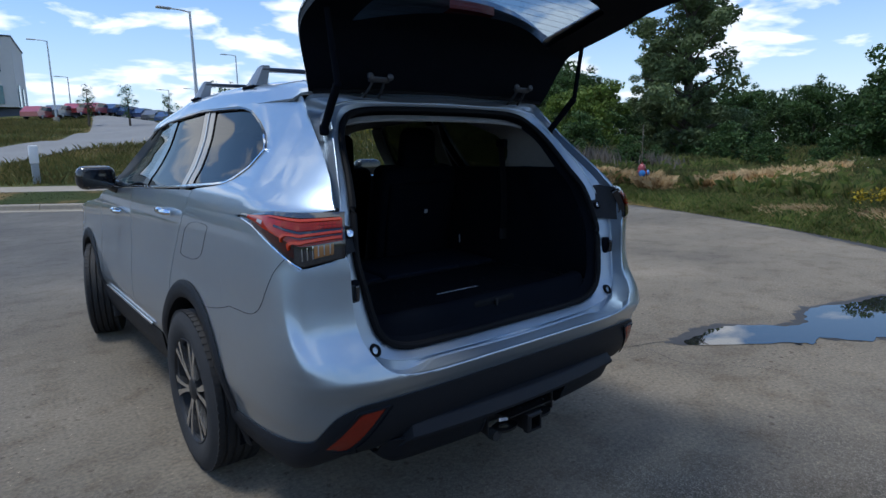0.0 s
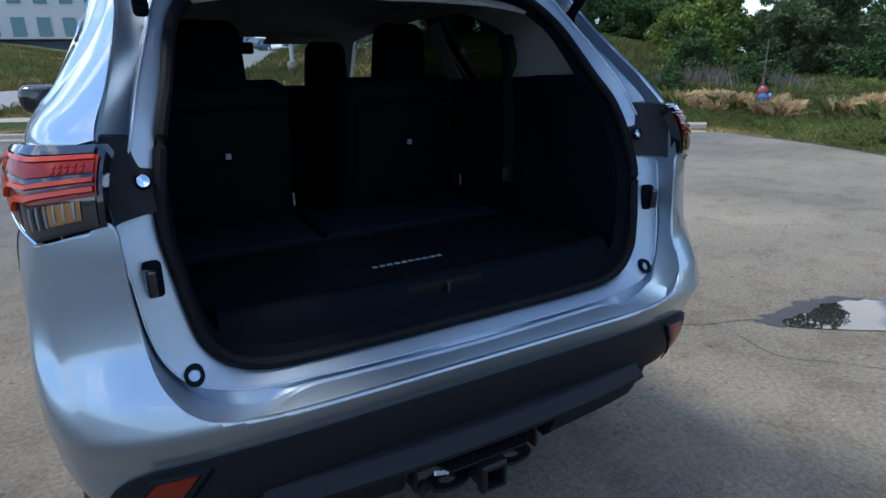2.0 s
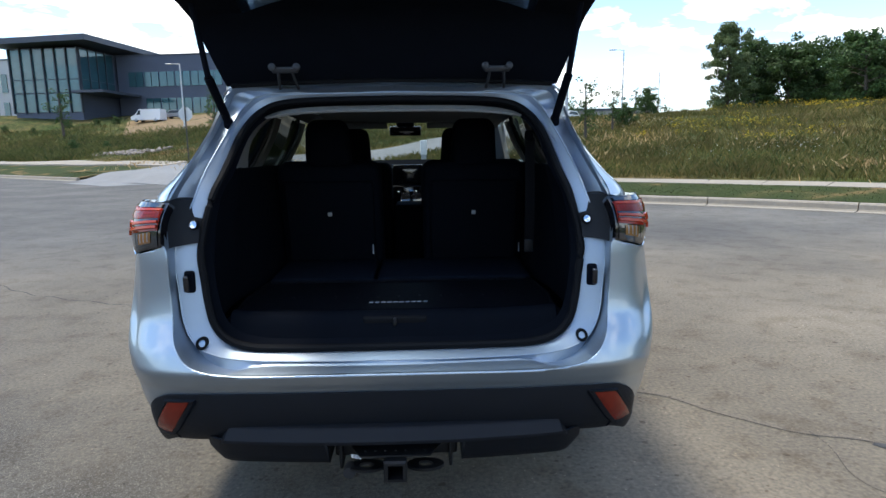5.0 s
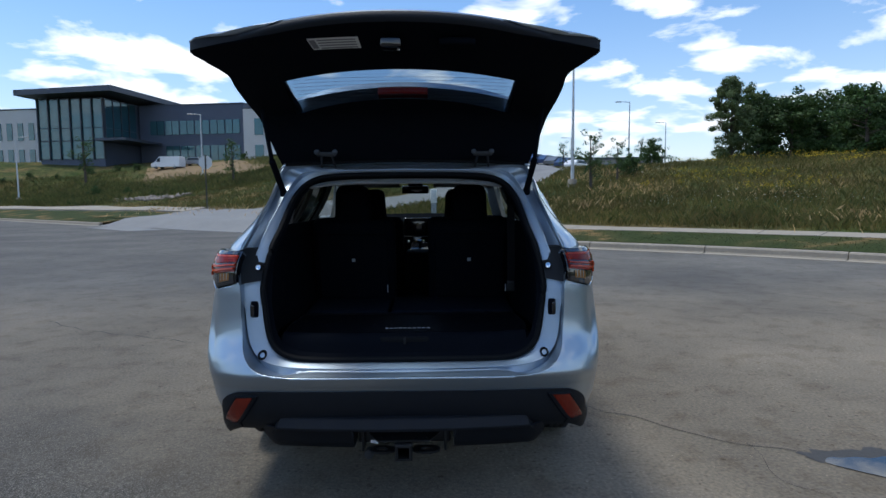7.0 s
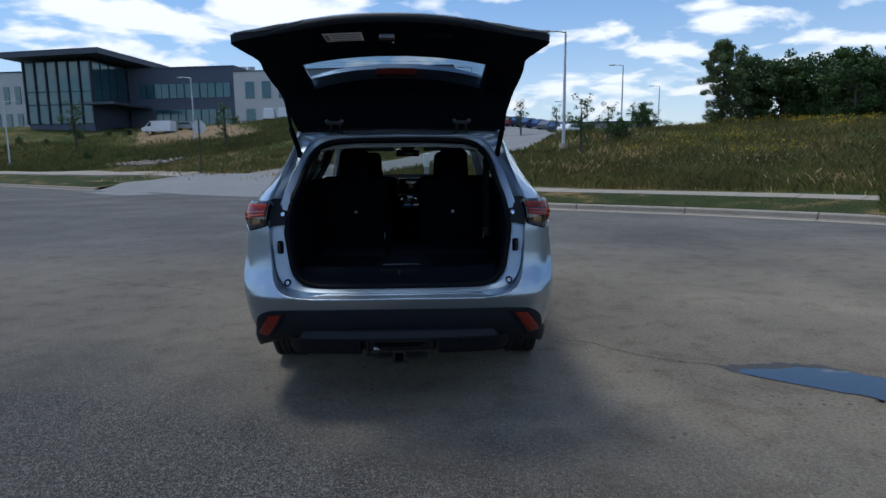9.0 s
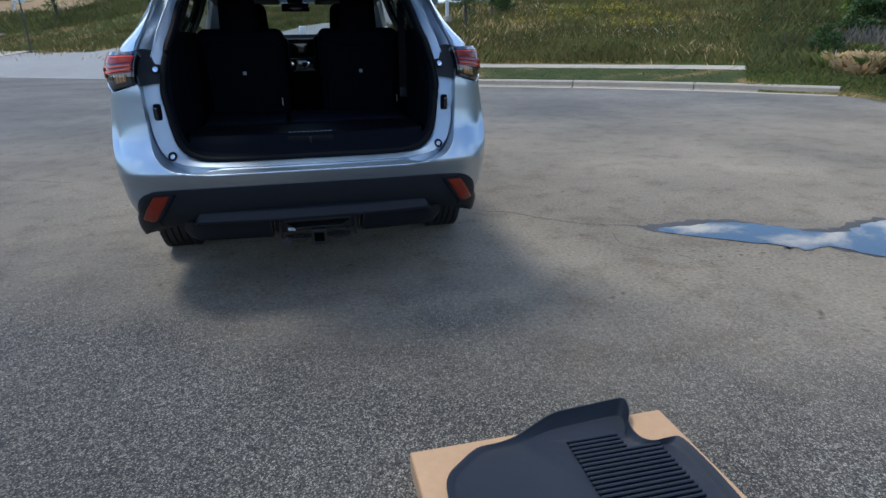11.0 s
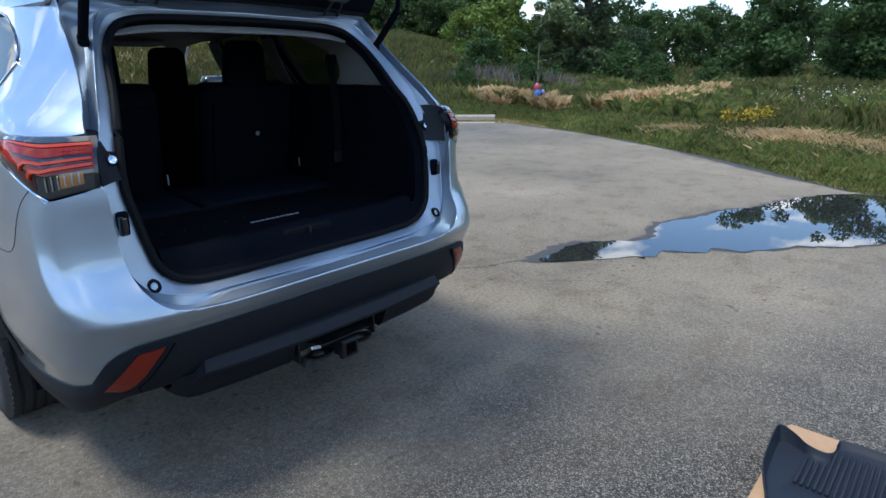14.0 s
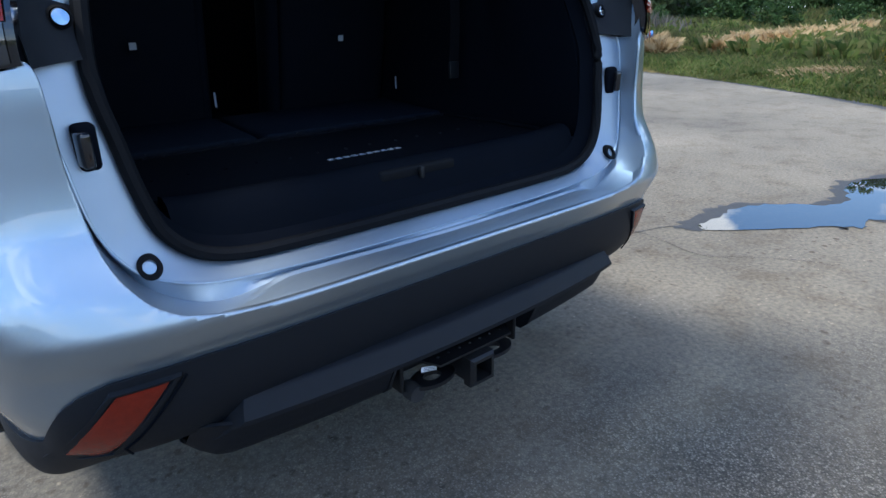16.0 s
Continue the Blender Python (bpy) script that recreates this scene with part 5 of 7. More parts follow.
for sx in (1, -1):
    def one(name, draw, mat, parent, label="", **kw):
        g = Geo()
        draw(g)
        if sx < 0:
            g = Geo().add([(-x, y, z) for x, y, z in g.v], g.f, flip=True)
        return part(name, g, mat, parent, label, **kw)
    lamp = one("tail_lamp", lamp_patch(0.372, 0.998, 0.0, 1.0, 0.0), GLOSSBLACK, car, "red and smoked wrap-round tail lamp", thick=0.03)
    one("lamp_top", lambda g: g.strip([[out_of(s, 1.296 - 0.022 * max(0, (s - 0.8) / 0.2) ** 2, 0.003) for s in np.linspace(0.44, 0.99, 24)], [out_of(s, 1.306, -0.02) for s in np.linspace(0.44, 0.99, 24)], [out_of(s, 1.310, -0.12) for s in np.linspace(0.44, 0.99, 24)]]), GLOSSBLACK, lamp)
    one("red_lens", lamp_patch(0.385, 0.985, 0.38, 0.86, 0.004), REDLENS, lamp)
    one("side_lens", lamp_patch(0.66, 0.97, 0.12, 0.39, 0.004), DARKRED, lamp)
    one("light_bar", lamp_patch(0.395, 0.86, 0.815, 0.865, 0.0085, 24, 3), REDBAR, lamp, "bright red light bar")
    one("upper_red_lens", lamp_patch(0.392, 0.745, 0.655, 0.795, 0.0075, 16, 4), PINKLENS, lamp, "translucent deep red lens")
    for r_ in range(2):
        for c_ in range(5):
            one("reflex_cell", lamp_patch(0.418 + 0.022 * c_, 0.432 + 0.022 * c_, 0.675 + 0.055 * r_, 0.715 + 0.055 * r_, 0.0095, 2, 2), REDLENS, lamp)
    one("dark_band", lamp_patch(0.39, 0.80, 0.60, 0.645, 0.006, 16, 3), GLOSSBLACK, lamp)
    one("dark_band", lamp_patch(0.39, 0.72, 0.505, 0.535, 0.006, 16, 3), DARKRED, lamp)
    one("light_bar", lamp_band([(0.392, 0.572), (0.50, 0.572), (0.62, 0.565), (0.70, 0.53), (0.735, 0.44), (0.74, 0.32)], 0.032, 0.007), REDBAR, lamp, "curved red light bar")
    one("light_bar", lamp_band([(0.392, 0.46), (0.50, 0.46), (0.60, 0.45), (0.665, 0.41), (0.69, 0.33), (0.69, 0.24)], 0.036, 0.007), REDBAR, lamp, "curved red light bar")
    one("clear_lens", lamp_patch(0.39, 0.665, 0.03, 0.375, 0.003, 16, 4), CLEARLENS, lamp)
    one("upper_lens", lamp_patch(0.40, 0.965, 0.885, 0.985, 0.006, 20, 3), CLEARLENS, lamp)
    one("bulb_lens", lamp_patch(0.43, 0.535, 0.13, 0.35, 0.0055, 6, 4), AMBER, lamp, "smoky amber indicator lens")
    for k in range(6):
        s = 0.445 + 0.031 * k
        one("lamp_fin", lamp_patch(s, s + 0.007, 0.12 if k > 2 else 0.16, 0.35, 0.0075, 2, 4), CHROME if k > 2 else GREYMETAL, lamp)
    one("side_marker", lamp_patch(0.885, 0.928, 0.50, 0.64, 0.007, 5, 4), PALEPRINT, lamp)
    one("lamp_edge", lambda g: g.tube([out_of(s, interp(s, L_LOW), 0.004) for s in np.linspace(0.62, 0.995, 16)], 0.004, 6), CHROME, lamp)


# hitch
def hx(name, c, size, r=0.006, mat=STEEL, rot=(0, 0, 0), label="", parent=None):
    return rbox(name, c, size, r, mat, parent or hitch, rot, label, 2)


hitch = rbox("tow_hitch", (0, 0.0, 0.445), (0.44, 0.07, 0.07), 0.01, STEEL, car, label="black steel tow hitch under the bumper")
g = Geo()
sq = lambda w, y: [(-w, y, 0.405 - w), (w, y, 0.405 - w), (w, y, 0.405 + w), (-w, y, 0.405 + w)]
g.strip([sq(0.026, 0.02), sq(0.026, -0.150), sq(0.034, -0.150), sq(0.040, -0.142), sq(0.040, -0.118), sq(0.034, -0.116), sq(0.034, 0.02)], closed=True)
g.add(sq(0.026, 0.0), [(0, 1, 2, 3)])
part("receiver_tube", g, STEEL, hitch, smooth=False)
plate = Geo().prism([(-0.19, 0.005), (-0.12, -0.125), (0.12, -0.125), (0.19, 0.005)], lambda a, b, hh: (a, b, 0.452 + hh + 0.05 * (b + 0.1)), 0.0, 0.006)
pl = part("cover_plate", plate, STEEL, hitch, smooth=False)
for i in range(7):
    for row in range(2):
        part("plate_dimple", Geo().lathe([(0.004, 0.0), (0.003, 0.003), (0, 0.0035)], lambda a, b, hh: (-0.105 + 0.035 * i + a, -0.095 + row * 0.045 + b, 0.459 + 0.05 * row * 0.045 + hh), 8), STEEL, pl)
for sx in (-1, 1):
    arm = [(0.03, -0.12), (0.10, -0.10), (0.175, -0.02), (0.175, 0.03), (0.03, 0.03)]
    g = Geo()
    ring_o = [(0.105 + 0.052 * math.cos(t) * (1.25 if math.cos(t) > 0 else 1.3), -0.07 + 0.040 * math.sin(t)) for t in np.linspace(0, 2 * math.pi, 24, endpoint=False)]
    ring_i = [(0.105 + 0.026 * math.cos(t), -0.07 + 0.018 * math.sin(t)) for t in np.linspace(0, 2 * math.pi, 24, endpoint=False)]
    z = 0.385
    loops = [[(sx * a, b, z + h) for a, b in rr] for rr, h in ((ring_i, 0), (ring_o, 0), (ring_o, 0.010), (ring_i, 0.010), (ring_i, 0))]
    g.strip(loops, closed=True, flip=sx > 0)
    part("chain_loop", g, STEEL, hitch, smooth=False)
    hx("hitch_bracket", (sx * 0.195, -0.01, 0.43), (0.012, 0.12, 0.10))
part("plug_socket", Geo().lathe([(0.0, -0.03), (0.022, -0.03), (0.024, 0.0), (0.020, 0.02), (0, 0.02)], lambda a, b, hh: (-0.165 + a, -0.06 + hh, 0.375 + b), 16), RUBBER, hitch)
st = Geo().grid(lambda u, v: (-0.155 + 0.035 * u, -0.108 + 0.05 * (1 - u) * 0.3, 0.436 + 0.014 * v), 1, 1)
lb = part("hitch_label", st, WHITEPAPER, hitch, smooth=False)
for k in range(3):
    part("print_bar", Geo().grid(lambda u, v: (-0.151 + 0.027 * u, -0.1095 + 0.05 * (1 - u) * 0.3, 0.438 + 0.004 * k + 0.002 * v), 1, 1), INK, lb, smooth=False)


hitch.location = (0, -0.025, -0.028)


# wheels
def wheel(sx, yc, steer):
    root = new("wheel")
    root.parent = car
    root.matrix_basis = pose(sx * 0.900, yc, 0.386, 0, 0, steer) @ (Matrix.Identity(4) if sx > 0 else pose(0, 0, 0, 0, 0, 180))
    place = lambda a, b, hh: (hh, a, b)
    prof = [(0.238, -0.095), (0.262, -0.112), (0.30, -0.120), (0.338, -0.115), (0.360, -0.100)]
    tread = []
    for h0, h1 in ((-0.100, -0.066), (-0.058, -0.024), (-0.016, 0.016), (0.024, 0.058), (0.066, 0.100)):
        tread += [(0.372, h0 + 0.004), (0.373, h1 - 0.004), (0.362, h1), (0.362, h1 + 0.006)]
    prof2 = prof + tread[:-2] + [(0.360, 0.100), (0.338, 0.115), (0.30, 0.120), (0.262, 0.112), (0.238, 0.100), (0.225, 0.09)]
    ty = part("tyre", Geo().lathe(prof2, place, 72), RUBBER, root, "black road tyre", sharp=40)
    blocks = Geo()
    for k in range(64):
        t = 2 * math.pi * k / 64
        for hc in (-0.088, 0.088):
            m = Matrix.Rotation(t, 3, "X")
            blocks.box(m @ Vector((hc, 0, 0.371)), (0.026, 0.022, 0.008), m)
    tagged(part("tread", blocks, RUBBER, ty, smooth=False), kind="stuff")
    rim = part("rim", Geo().lathe([(0.240, 0.100), (0.244, 0.106), (0.242, 0.1075), (0.239, 0.104), (0.232, 0.094)], place, 64), DARKALLOY, root, "machined alloy rim with dark pockets")
    part("rim_barrel", Geo().lathe([(0.234, 0.098), (0.218, 0.04), (0.212, 0.0), (0.06, -0.005), (0.0, -0.005)], place, 48), DARKALLOY, rim)
    for k in range(6):
        for dk in (-0.155, 0.155):
            t = 2 * math.pi * k / 6 + dk + 0.2
            g = Geo()
            d = Vector((0, math.cos(t), math.sin(t)))
            tt = 2 * math.pi * k / 6 + dk * 0.55 + 0.2
            e = Vector((0, math.cos(tt), math.sin(tt)))
            n = Vector((0, -math.sin(t), math.cos(t)))
            rows = []
            for r, w, hh in ((0.045, 0.012, 0.092), (0.10, 0.0085, 0.098), (0.16, 0.0095, 0.103), (0.236, 0.016, 0.105)):
                c = e * r * (1 - (r - 0.05) / 0.18) + d * r * ((r - 0.05) / 0.18)
                rows.append([c - n * w + Vector((hh - 0.03, 0, 0)), c - n * w + Vector((hh, 0, 0)), c + n * w + Vector((hh, 0, 0)), c + n * w + Vector((hh - 0.03, 0, 0))])
            g.strip(rows)
            part("spoke", g, ALLOY, rim, smooth=False)
    part("hub_cap", Geo().lathe([(0.058, 0.06), (0.056, 0.090), (0.045, 0.098), (0.0, 0.100)], place, 32), DARKALLOY, rim)
    part("brake_disc", Geo().lathe([(0.17, 0.0), (0.17, 0.012), (0.06, 0.014)], place, 32), STEEL, root)
    root.scale = (1.0, 1.037, 1.037)
    return root


wheel(-1, ARCH_R, 0)
wheel(1, ARCH_R, 0)
wheel(-1, ARCH_F, -14)
wheel(1, ARCH_F, -14)
for sx in (-1, 1):
    rbox("mud_flap", (sx * 0.855, 0.83, 0.335), (0.16, 0.014, 0.14), 0.006, RUBBER, car, (-8, 0, 0), "black mud flap behind the wheel")
    rbox("mud_flap", (sx * 0.855, 3.50, 0.325), (0.16, 0.014, 0.18), 0.006, RUBBER, car, (-8, 0, 0))


# ---- liftgate, raised ----
gate = new("liftgate")
gate.parent = car
tagged(gate, "raised liftgate with black inner trim and tinted glass")
# inner face along the gate, hinge end first: y, z, half width
GATE = [(0.40, 1.745, 0.66), (0.37, 1.80, 0.68), (0.33, 1.90, 0.715), (0.27, 1.975, 0.735), (0.10, 2.025, 0.745), (-0.05, 2.065, 0.745), (-0.16, 2.10, 0.742), (-0.25, 2.135, 0.80), (-0.33, 2.165, 0.828), (-0.37, 2.18, 0.62)]
GATE = [tuple(p) for p in lift(GATE)]
GT = [i / (len(GATE) - 1) for i in range(len(GATE))]


def gate_row(t):
    return [float(np.interp(t, GT, [r[k] for r in GATE])) for k in range(3)]


def gate_pt(u, t, d=0.0):
    """u -1..1 across, t 0..1 from the hinges to the tip, d above the inner face."""
    y, z, w = gate_row(t)
    x = u * w
    bow = 0.11 * (1 - u * u) * t ** 1.2
    return Vector((x, y - bow, z + bow * 0.3 - 0.018 * abs(u) ** 3 + d))


T0, T1 = 0.335, 0.56     # the glass field


def glass_edge(t):
    """Half width of the glass as a fraction of the gate's width."""
    k = (t - T0) / (T1 - T0)
    return 0.735 - 0.03 * min(1, max(0, k))


def trim_end(u):
    """Arched edge of the trim towards the glass."""
    return T0 + 0.08 * max(0, 1 - (u / 0.73) ** 2)


def tip_end(u):
    """Arched edge of the trim at the glass's other end."""
    return T1 + 0.055 * max(0, 1 - (u / 0.705) ** 2)


def gate_inner(g):
    # trim frame round the glass
    g.grid(lambda a, b: gate_pt(2 * a - 1, trim_end(2 * a - 1) * b), 40, 12, flip=True)
    g.grid(lambda a, b: gate_pt(2 * a - 1, tip_end(2 * a - 1) + (1 - tip_end(2 * a - 1)) * b), 48, 16, flip=True)
    for sgn in (-1, 1):
        def fn(a, b):
            t = T0 + (T1 - T0) * b
            e = glass_edge(t)
            return gate_pt(sgn * (e + (1 - e) * a), t)
        g.grid(fn, 8, 12, flip=sgn > 0)


g = Geo()
gate_inner(g)
part("inner_trim", g, TRIM, gate, "black plastic inner trim", sharp=60)


def gate_side(g):
    for sgn in (-1, 1):
        g.grid(lambda a, b: gate_pt(sgn, a, (0.030 + 0.010 * a) * b), 30, 3, flip=sgn < 0)
    g.grid(lambda a, b: gate_pt(2 * a - 1, 1.0, 0.040 * b) + Vector((0, -0.012 * math.sin(math.pi * b), 0)), 30, 3)


g = Geo()
gate_side(g)
part("gate_edge", g, CLAD, gate, sharp=60)
g = Geo()
g.grid(lambda a, b: gate_pt((2 * a - 1) * 1.004, tip_end(2 * a - 1) + (1.0 - tip_end(2 * a - 1)) * b, 0.030 + 0.010 * (T1 + (1 - T1) * b)), 48, 14)
for sgn in (-1, 1):
    g.grid(lambda a, b: gate_pt(sgn * (glass_edge(b) + (1.004 - glass_edge(b)) * a), b * T1, 0.030 + 0.010 * b * T1), 6, 20, flip=sgn < 0)
part("outer_skin", g, PAINT, gate, thick=0.006)
gg = part("gate_glass", Geo().grid(lambda a, b: gate_pt((2 * a - 1) * 0.78, T0 - 0.04 + (T1 - T0 + 0.11) * b, 0.016), 20, 12), GATEGLASS, gate)
for k in range(9):
    t = T0 + (T1 - T0) * (k + 0.7) / 9.5
    part("heater_wire", Geo().tube([gate_pt(u, t, 0.013) for u in np.linspace(-0.66, 0.66, 17)], 0.0007, 4), STEEL, gg)
# spoiler over the glass with the high brake lamp in its edge
def spoiler_pt(a, b, d=0.0):
    u = 2 * a - 1
    t = 0.02 + (0.345 - 0.10 * u * u) * b
    return gate_pt(u * 0.93, t, 0.075 + 0.02 * b + d)


sp = part("spoiler", Geo().grid(spoiler_pt, 40, 14), PAINT, gate, "painted roof spoiler over the gate glass", thick=0.03)
g = Geo()
g.grid(lambda a, b: spoiler_pt(0.41 + 0.18 * a, 1.0) + Vector((0, -0.012 - 0.003 * math.sin(math.pi * a), -0.034 + 0.034 * b)), 12, 2)
g.grid(lambda a, b: spoiler_pt(0.41 + 0.18 * a, 1.0 - 0.06 * b) + Vector((0, -0.012 + 0.02 * b, -0.034)), 12, 2, flip=True)
part("high_brake_lamp", g, REDLENS, sp, "dark red high-level brake lamp")

# label, latch, grips on the inner trim
def on_gate(u0, u1, t0, t1, d):
    return Geo().grid(lambda a, b: gate_pt(u0 + (u1 - u0) * a, t0 + (t1 - t0) * b, d), 4, 2, flip=True)


lab = part("warning_label", on_gate(-0.42, -0.175, 0.775, 0.855, -0.003), WHITEPAPER, gate, "white warning label with small print", smooth=False)
for k in range(4):
    part("print_bar", on_gate(-0.375, -0.19, 0.782 + 0.018 * k, 0.790 + 0.018 * k, -0.0045), INK, lab, smooth=False)
part("print_bar", on_gate(-0.415, -0.385, 0.785, 0.845, -0.0045), INK, lab, smooth=False)
rbox("gate_latch", gate_pt(-0.02, 0.82, -0.018), (0.085, 0.11, 0.04), 0.010, GLOSSBLACK, gate)
rbox("latch_button", gate_pt(0.015, 0.83, -0.042), (0.014, 0.014, 0.010), 0.004, CHROME, gate)
rbox("pull_grip", gate_pt(0.30, 0.82, -0.006), (0.15, 0.085, 0.03), 0.012, TRIM, gate)
for sx in (-1, 1):
    hg = new("hinge")
    hg.parent = gate
    rbox("hinge_plate", (sx * 0.405, 0.295, 1.775), (0.10, 0.012, 0.024), 0.006, HINGEM, hg, (24, 0, 0), "grey steel hinge")
    for k in (-1, 1):
        part("hinge_bolt", Geo().lathe([(0.014, 0.0), (0.014, 0.008), (0.006, 0.012), (0, 0.012)], lambda a, b, hh: (sx * 0.405 + k * 0.046 + a, 0.288 - hh, 1.785 + b), 12), HINGEM, hg)
        part("hinge_leg", Geo().tube([(sx * 0.405 + k * 0.026, 0.297, 1.772), (sx * 0.405 + k * 0.030, 0.32, 1.745), (sx * 0.405 + k * 0.036, 0.36, 1.712)], 0.006, 6), HINGEM, hg)
    s = part("gas_strut", Geo().tube([gate_pt(sx * 0.93, 0.40, -0.01), Vector((sx * 0.655, 0.18, 1.735))], 0.011, 10), TRIM, gate, "black gate strut")
    part("strut_rod", Geo().tube([Vector((sx * 0.655, 0.18, 1.735)), Vector((sx * 0.640, 0.325, 1.585))], 0.016, 10), TRIM, s)
    rbox("strut_ball", (sx * 0.640, 0.325, 1.580), (0.035, 0.03, 0.045), 0.012, TRIM, s)
part("gate_seal", Geo().tube([gate_pt(u, 0.015, -0.004) for u in np.linspace(-0.97, 0.97, 30)], 0.010, 6), SEALM, gate)


# ---- interior ----
def panel(name, fn, nu, nv, mat, label="", flip=False, **kw):
    return part(name, Geo().grid(fn, nu, nv, flip), mat, car, label, **kw)


# headliner
panel("headliner", lambda u, v: ((2 * v - 1) * (0.60 - 0.02 * abs(2 * u - 1)), 0.40 + 2.22 * u, interp(0.40 + 2.22 * u, ROOF_Z) - 0.085 - 0.04 * abs(2 * v - 1) ** 4 - 0.03 * max(0, 1 - u * 12)), 20, 16, LINER, "pale grey headliner", flip=True, thick=0.01)
# cargo floor, sill trim, side trims
CZ = 0.842
part("cargo_floor", Geo().box((0, 0.75, CZ - 0.03), (1.30, 1.36, 0.05)), CARPET, car, smooth=False)
g = Geo()
rows = []
for y, z in ((0.045, 0.790), (0.06, 0.832), (0.075, 0.866), (0.10, 0.878), (0.13, 0.876), (0.15, 0.848)):
    rows.append([(x, y, z + 0.012 * (abs(x) / 0.6) ** 6) for x in np.linspace(-0.60, 0.60, 31)])
g.strip(rows, flip=True)
part("sill_trim", g, TRIM, car, "black load-sill trim", sharp=60)
rbox("sill_recess", (0.0, 0.078, 0.846), (0.24, 0.030, 0.036), 0.010, SEALM, car)
rbox("gate_striker", (0.0, 0.056, 0.846), (0.012, 0.014, 0.03), 0.004, STEEL, car)


def cargo_side(g):
    def fn(u, v):
        y = 0.11 + 1.55 * u
        z = 0.84 + (1.40 - 0.84) * v
        x = 0.655 + 0.035 * math.sin(math.pi * min(1, u * 2.2)) * (1 - v) + 0.03 * v * (u > 0.2) - 0.03 * max(0, v - 0.8) * 2
        y0 = interp(z, [(0.84, 0.065), (1.13, 0.115), (1.30, 0.19), (1.40, 0.25)])
        return (x, y0 + (1.66 - y0) * u, z)
    g.grid(fn, 26, 14, flip=True)


both("cargo_side_trim", cargo_side, TRIM, car, thick=0.02)


def upper_trim(g):
    # pale trim behind the rear side window, open where the pane is
    def fn(u, v):
        z = 1.39 + (1.655 - 1.39) * v
        a = interp(z, [(1.39, 0.25), (1.53, 0.35), (1.60, 0.41), (1.66, 0.43)])
        b = interp(z, [(1.39, 0.74), (1.45, 0.66), (1.515, 0.63), (1.58, 0.70), (1.66, 0.92)])
        y = a + (b - a) * u
        ts = (z - 1.39) / 0.27
        return (0.668 - 0.115 * ts + 0.03 * u, y, z)
    g.grid(fn, 12, 10, flip=True)
    def over(u, v):
        y = 0.85 + 1.75 * u
        zt = roof_top(y)
        return (upper(y, zt - 0.02) - 0.045 - 0.10 * v, y, zt - 0.035 + 0.03 * v)
    g.grid(over, 16, 3, flip=True)
    for c in (1.40, 2.07):
        def pil(u, v):
            y = c - 0.06 + 0.12 * u - 0.03 * (v - 0.5)
            z = 1.30 + 0.36 * v
            return (upper(y, z) - 0.05, y, z)
        g.grid(pil, 4, 6, flip=True)


both("pillar_trim", upper_trim, LINER, car, "pale grey pillar trim", thick=0.012)


def door_trim(g):
    g.grid(lambda u, v: (0.84 + 0.02 * math.sin(math.pi * v), 1.62 + 1.75 * u, 0.45 + 0.86 * v), 10, 8, flip=True)


both("door_trim", door_trim, TRIM, car, thick=0.02)
part("cabin_floor", Geo().box((0, 2.4, 0.47), (1.66, 2.3, 0.06)), CARPET, car, smooth=False)

# rubber cargo mat with raised edge, dimples and pale bars in place of its word
mat_o = [(-0.55, 0.16), (0.55, 0.16), (0.62, 0.22), (0.64, 0.40), (0.62, 0.71), (-0.62, 0.71), (-0.64, 0.40), (-0.62, 0.22)]
cm = part("cargo_mat", Geo().prism(mat_o, lambda a, b, hh: (a, b, CZ - 0.004 + hh), 0, 0.014), MATM, car, "black rubber cargo mat", smooth=False)
part("mat_rim", Geo().tube([(a, b, CZ + 0.014) for a, b in mat_o], 0.008, 6, closed=True), MATM, cm)
wv = [(-0.62 + 1.24 * k / 60, 0.712 + 0.012 * math.sin(k * 1.9) + 0.006 * math.sin(k * 0.7), CZ + 0.012 + 0.006 * math.sin(k * 1.1)) for k in range(61)]
part("mat_wavy_edge", Geo().tube(wv, 0.006, 6), MATM, cm)
for k in range(13):
    for row, yy in enumerate((0.20, 0.42)):
        part("mat_dimple", Geo().lathe([(0.006, 0.0), (0.005, 0.003), (0, 0.0035)], lambda a, b, hh: (-0.54 + 0.09 * k + a, yy + 0.01 * (k % 2) + b, CZ + 0.010 + hh), 8), MATM, cm)
for k in range(10):
    x0 = -0.118 + 0.0247 * k
    part("letter_bar", Geo().box((x0 + 0.0095, 0.318 + 0.006, CZ + 0.0112), (0.017, 0.0025, 0.002)).box((x0 + 0.0095, 0.318 - 0.005, CZ + 0.0112), (0.017, 0.0025, 0.002)).box((x0 + 0.003, 0.318, CZ + 0.0112), (0.003, 0.013, 0.002)), PALEPRINT, cm, smooth=False)

# folded third row: two backs with a step, hinge gap between
for x0, x1 in ((-0.63, -0.135), (-0.115, 0.63)):
    vs, fs = rounded((x1 - x0, 0.40, 0.05), 0.018)
    m = pose((x0 + x1) / 2, 0.93, CZ + 0.012, 3, 0, 0)
    part("folded_seat_back", Geo().add([m @ v for v in vs], fs), CARPETL, car, "folded third-row back in grey carpet")
tun = rbox("tunnel_tray", (0.02, 1.45, 0.80), (0.15, 0.62, 0.05), 0.02, CARPETL, car)
for k in range(5):
    rbox("tray_rib", (-0.03 + 0.025 * k, 1.42, 0.828), (0.008, 0.5, 0.008), 0.003, CARPETL, tun)


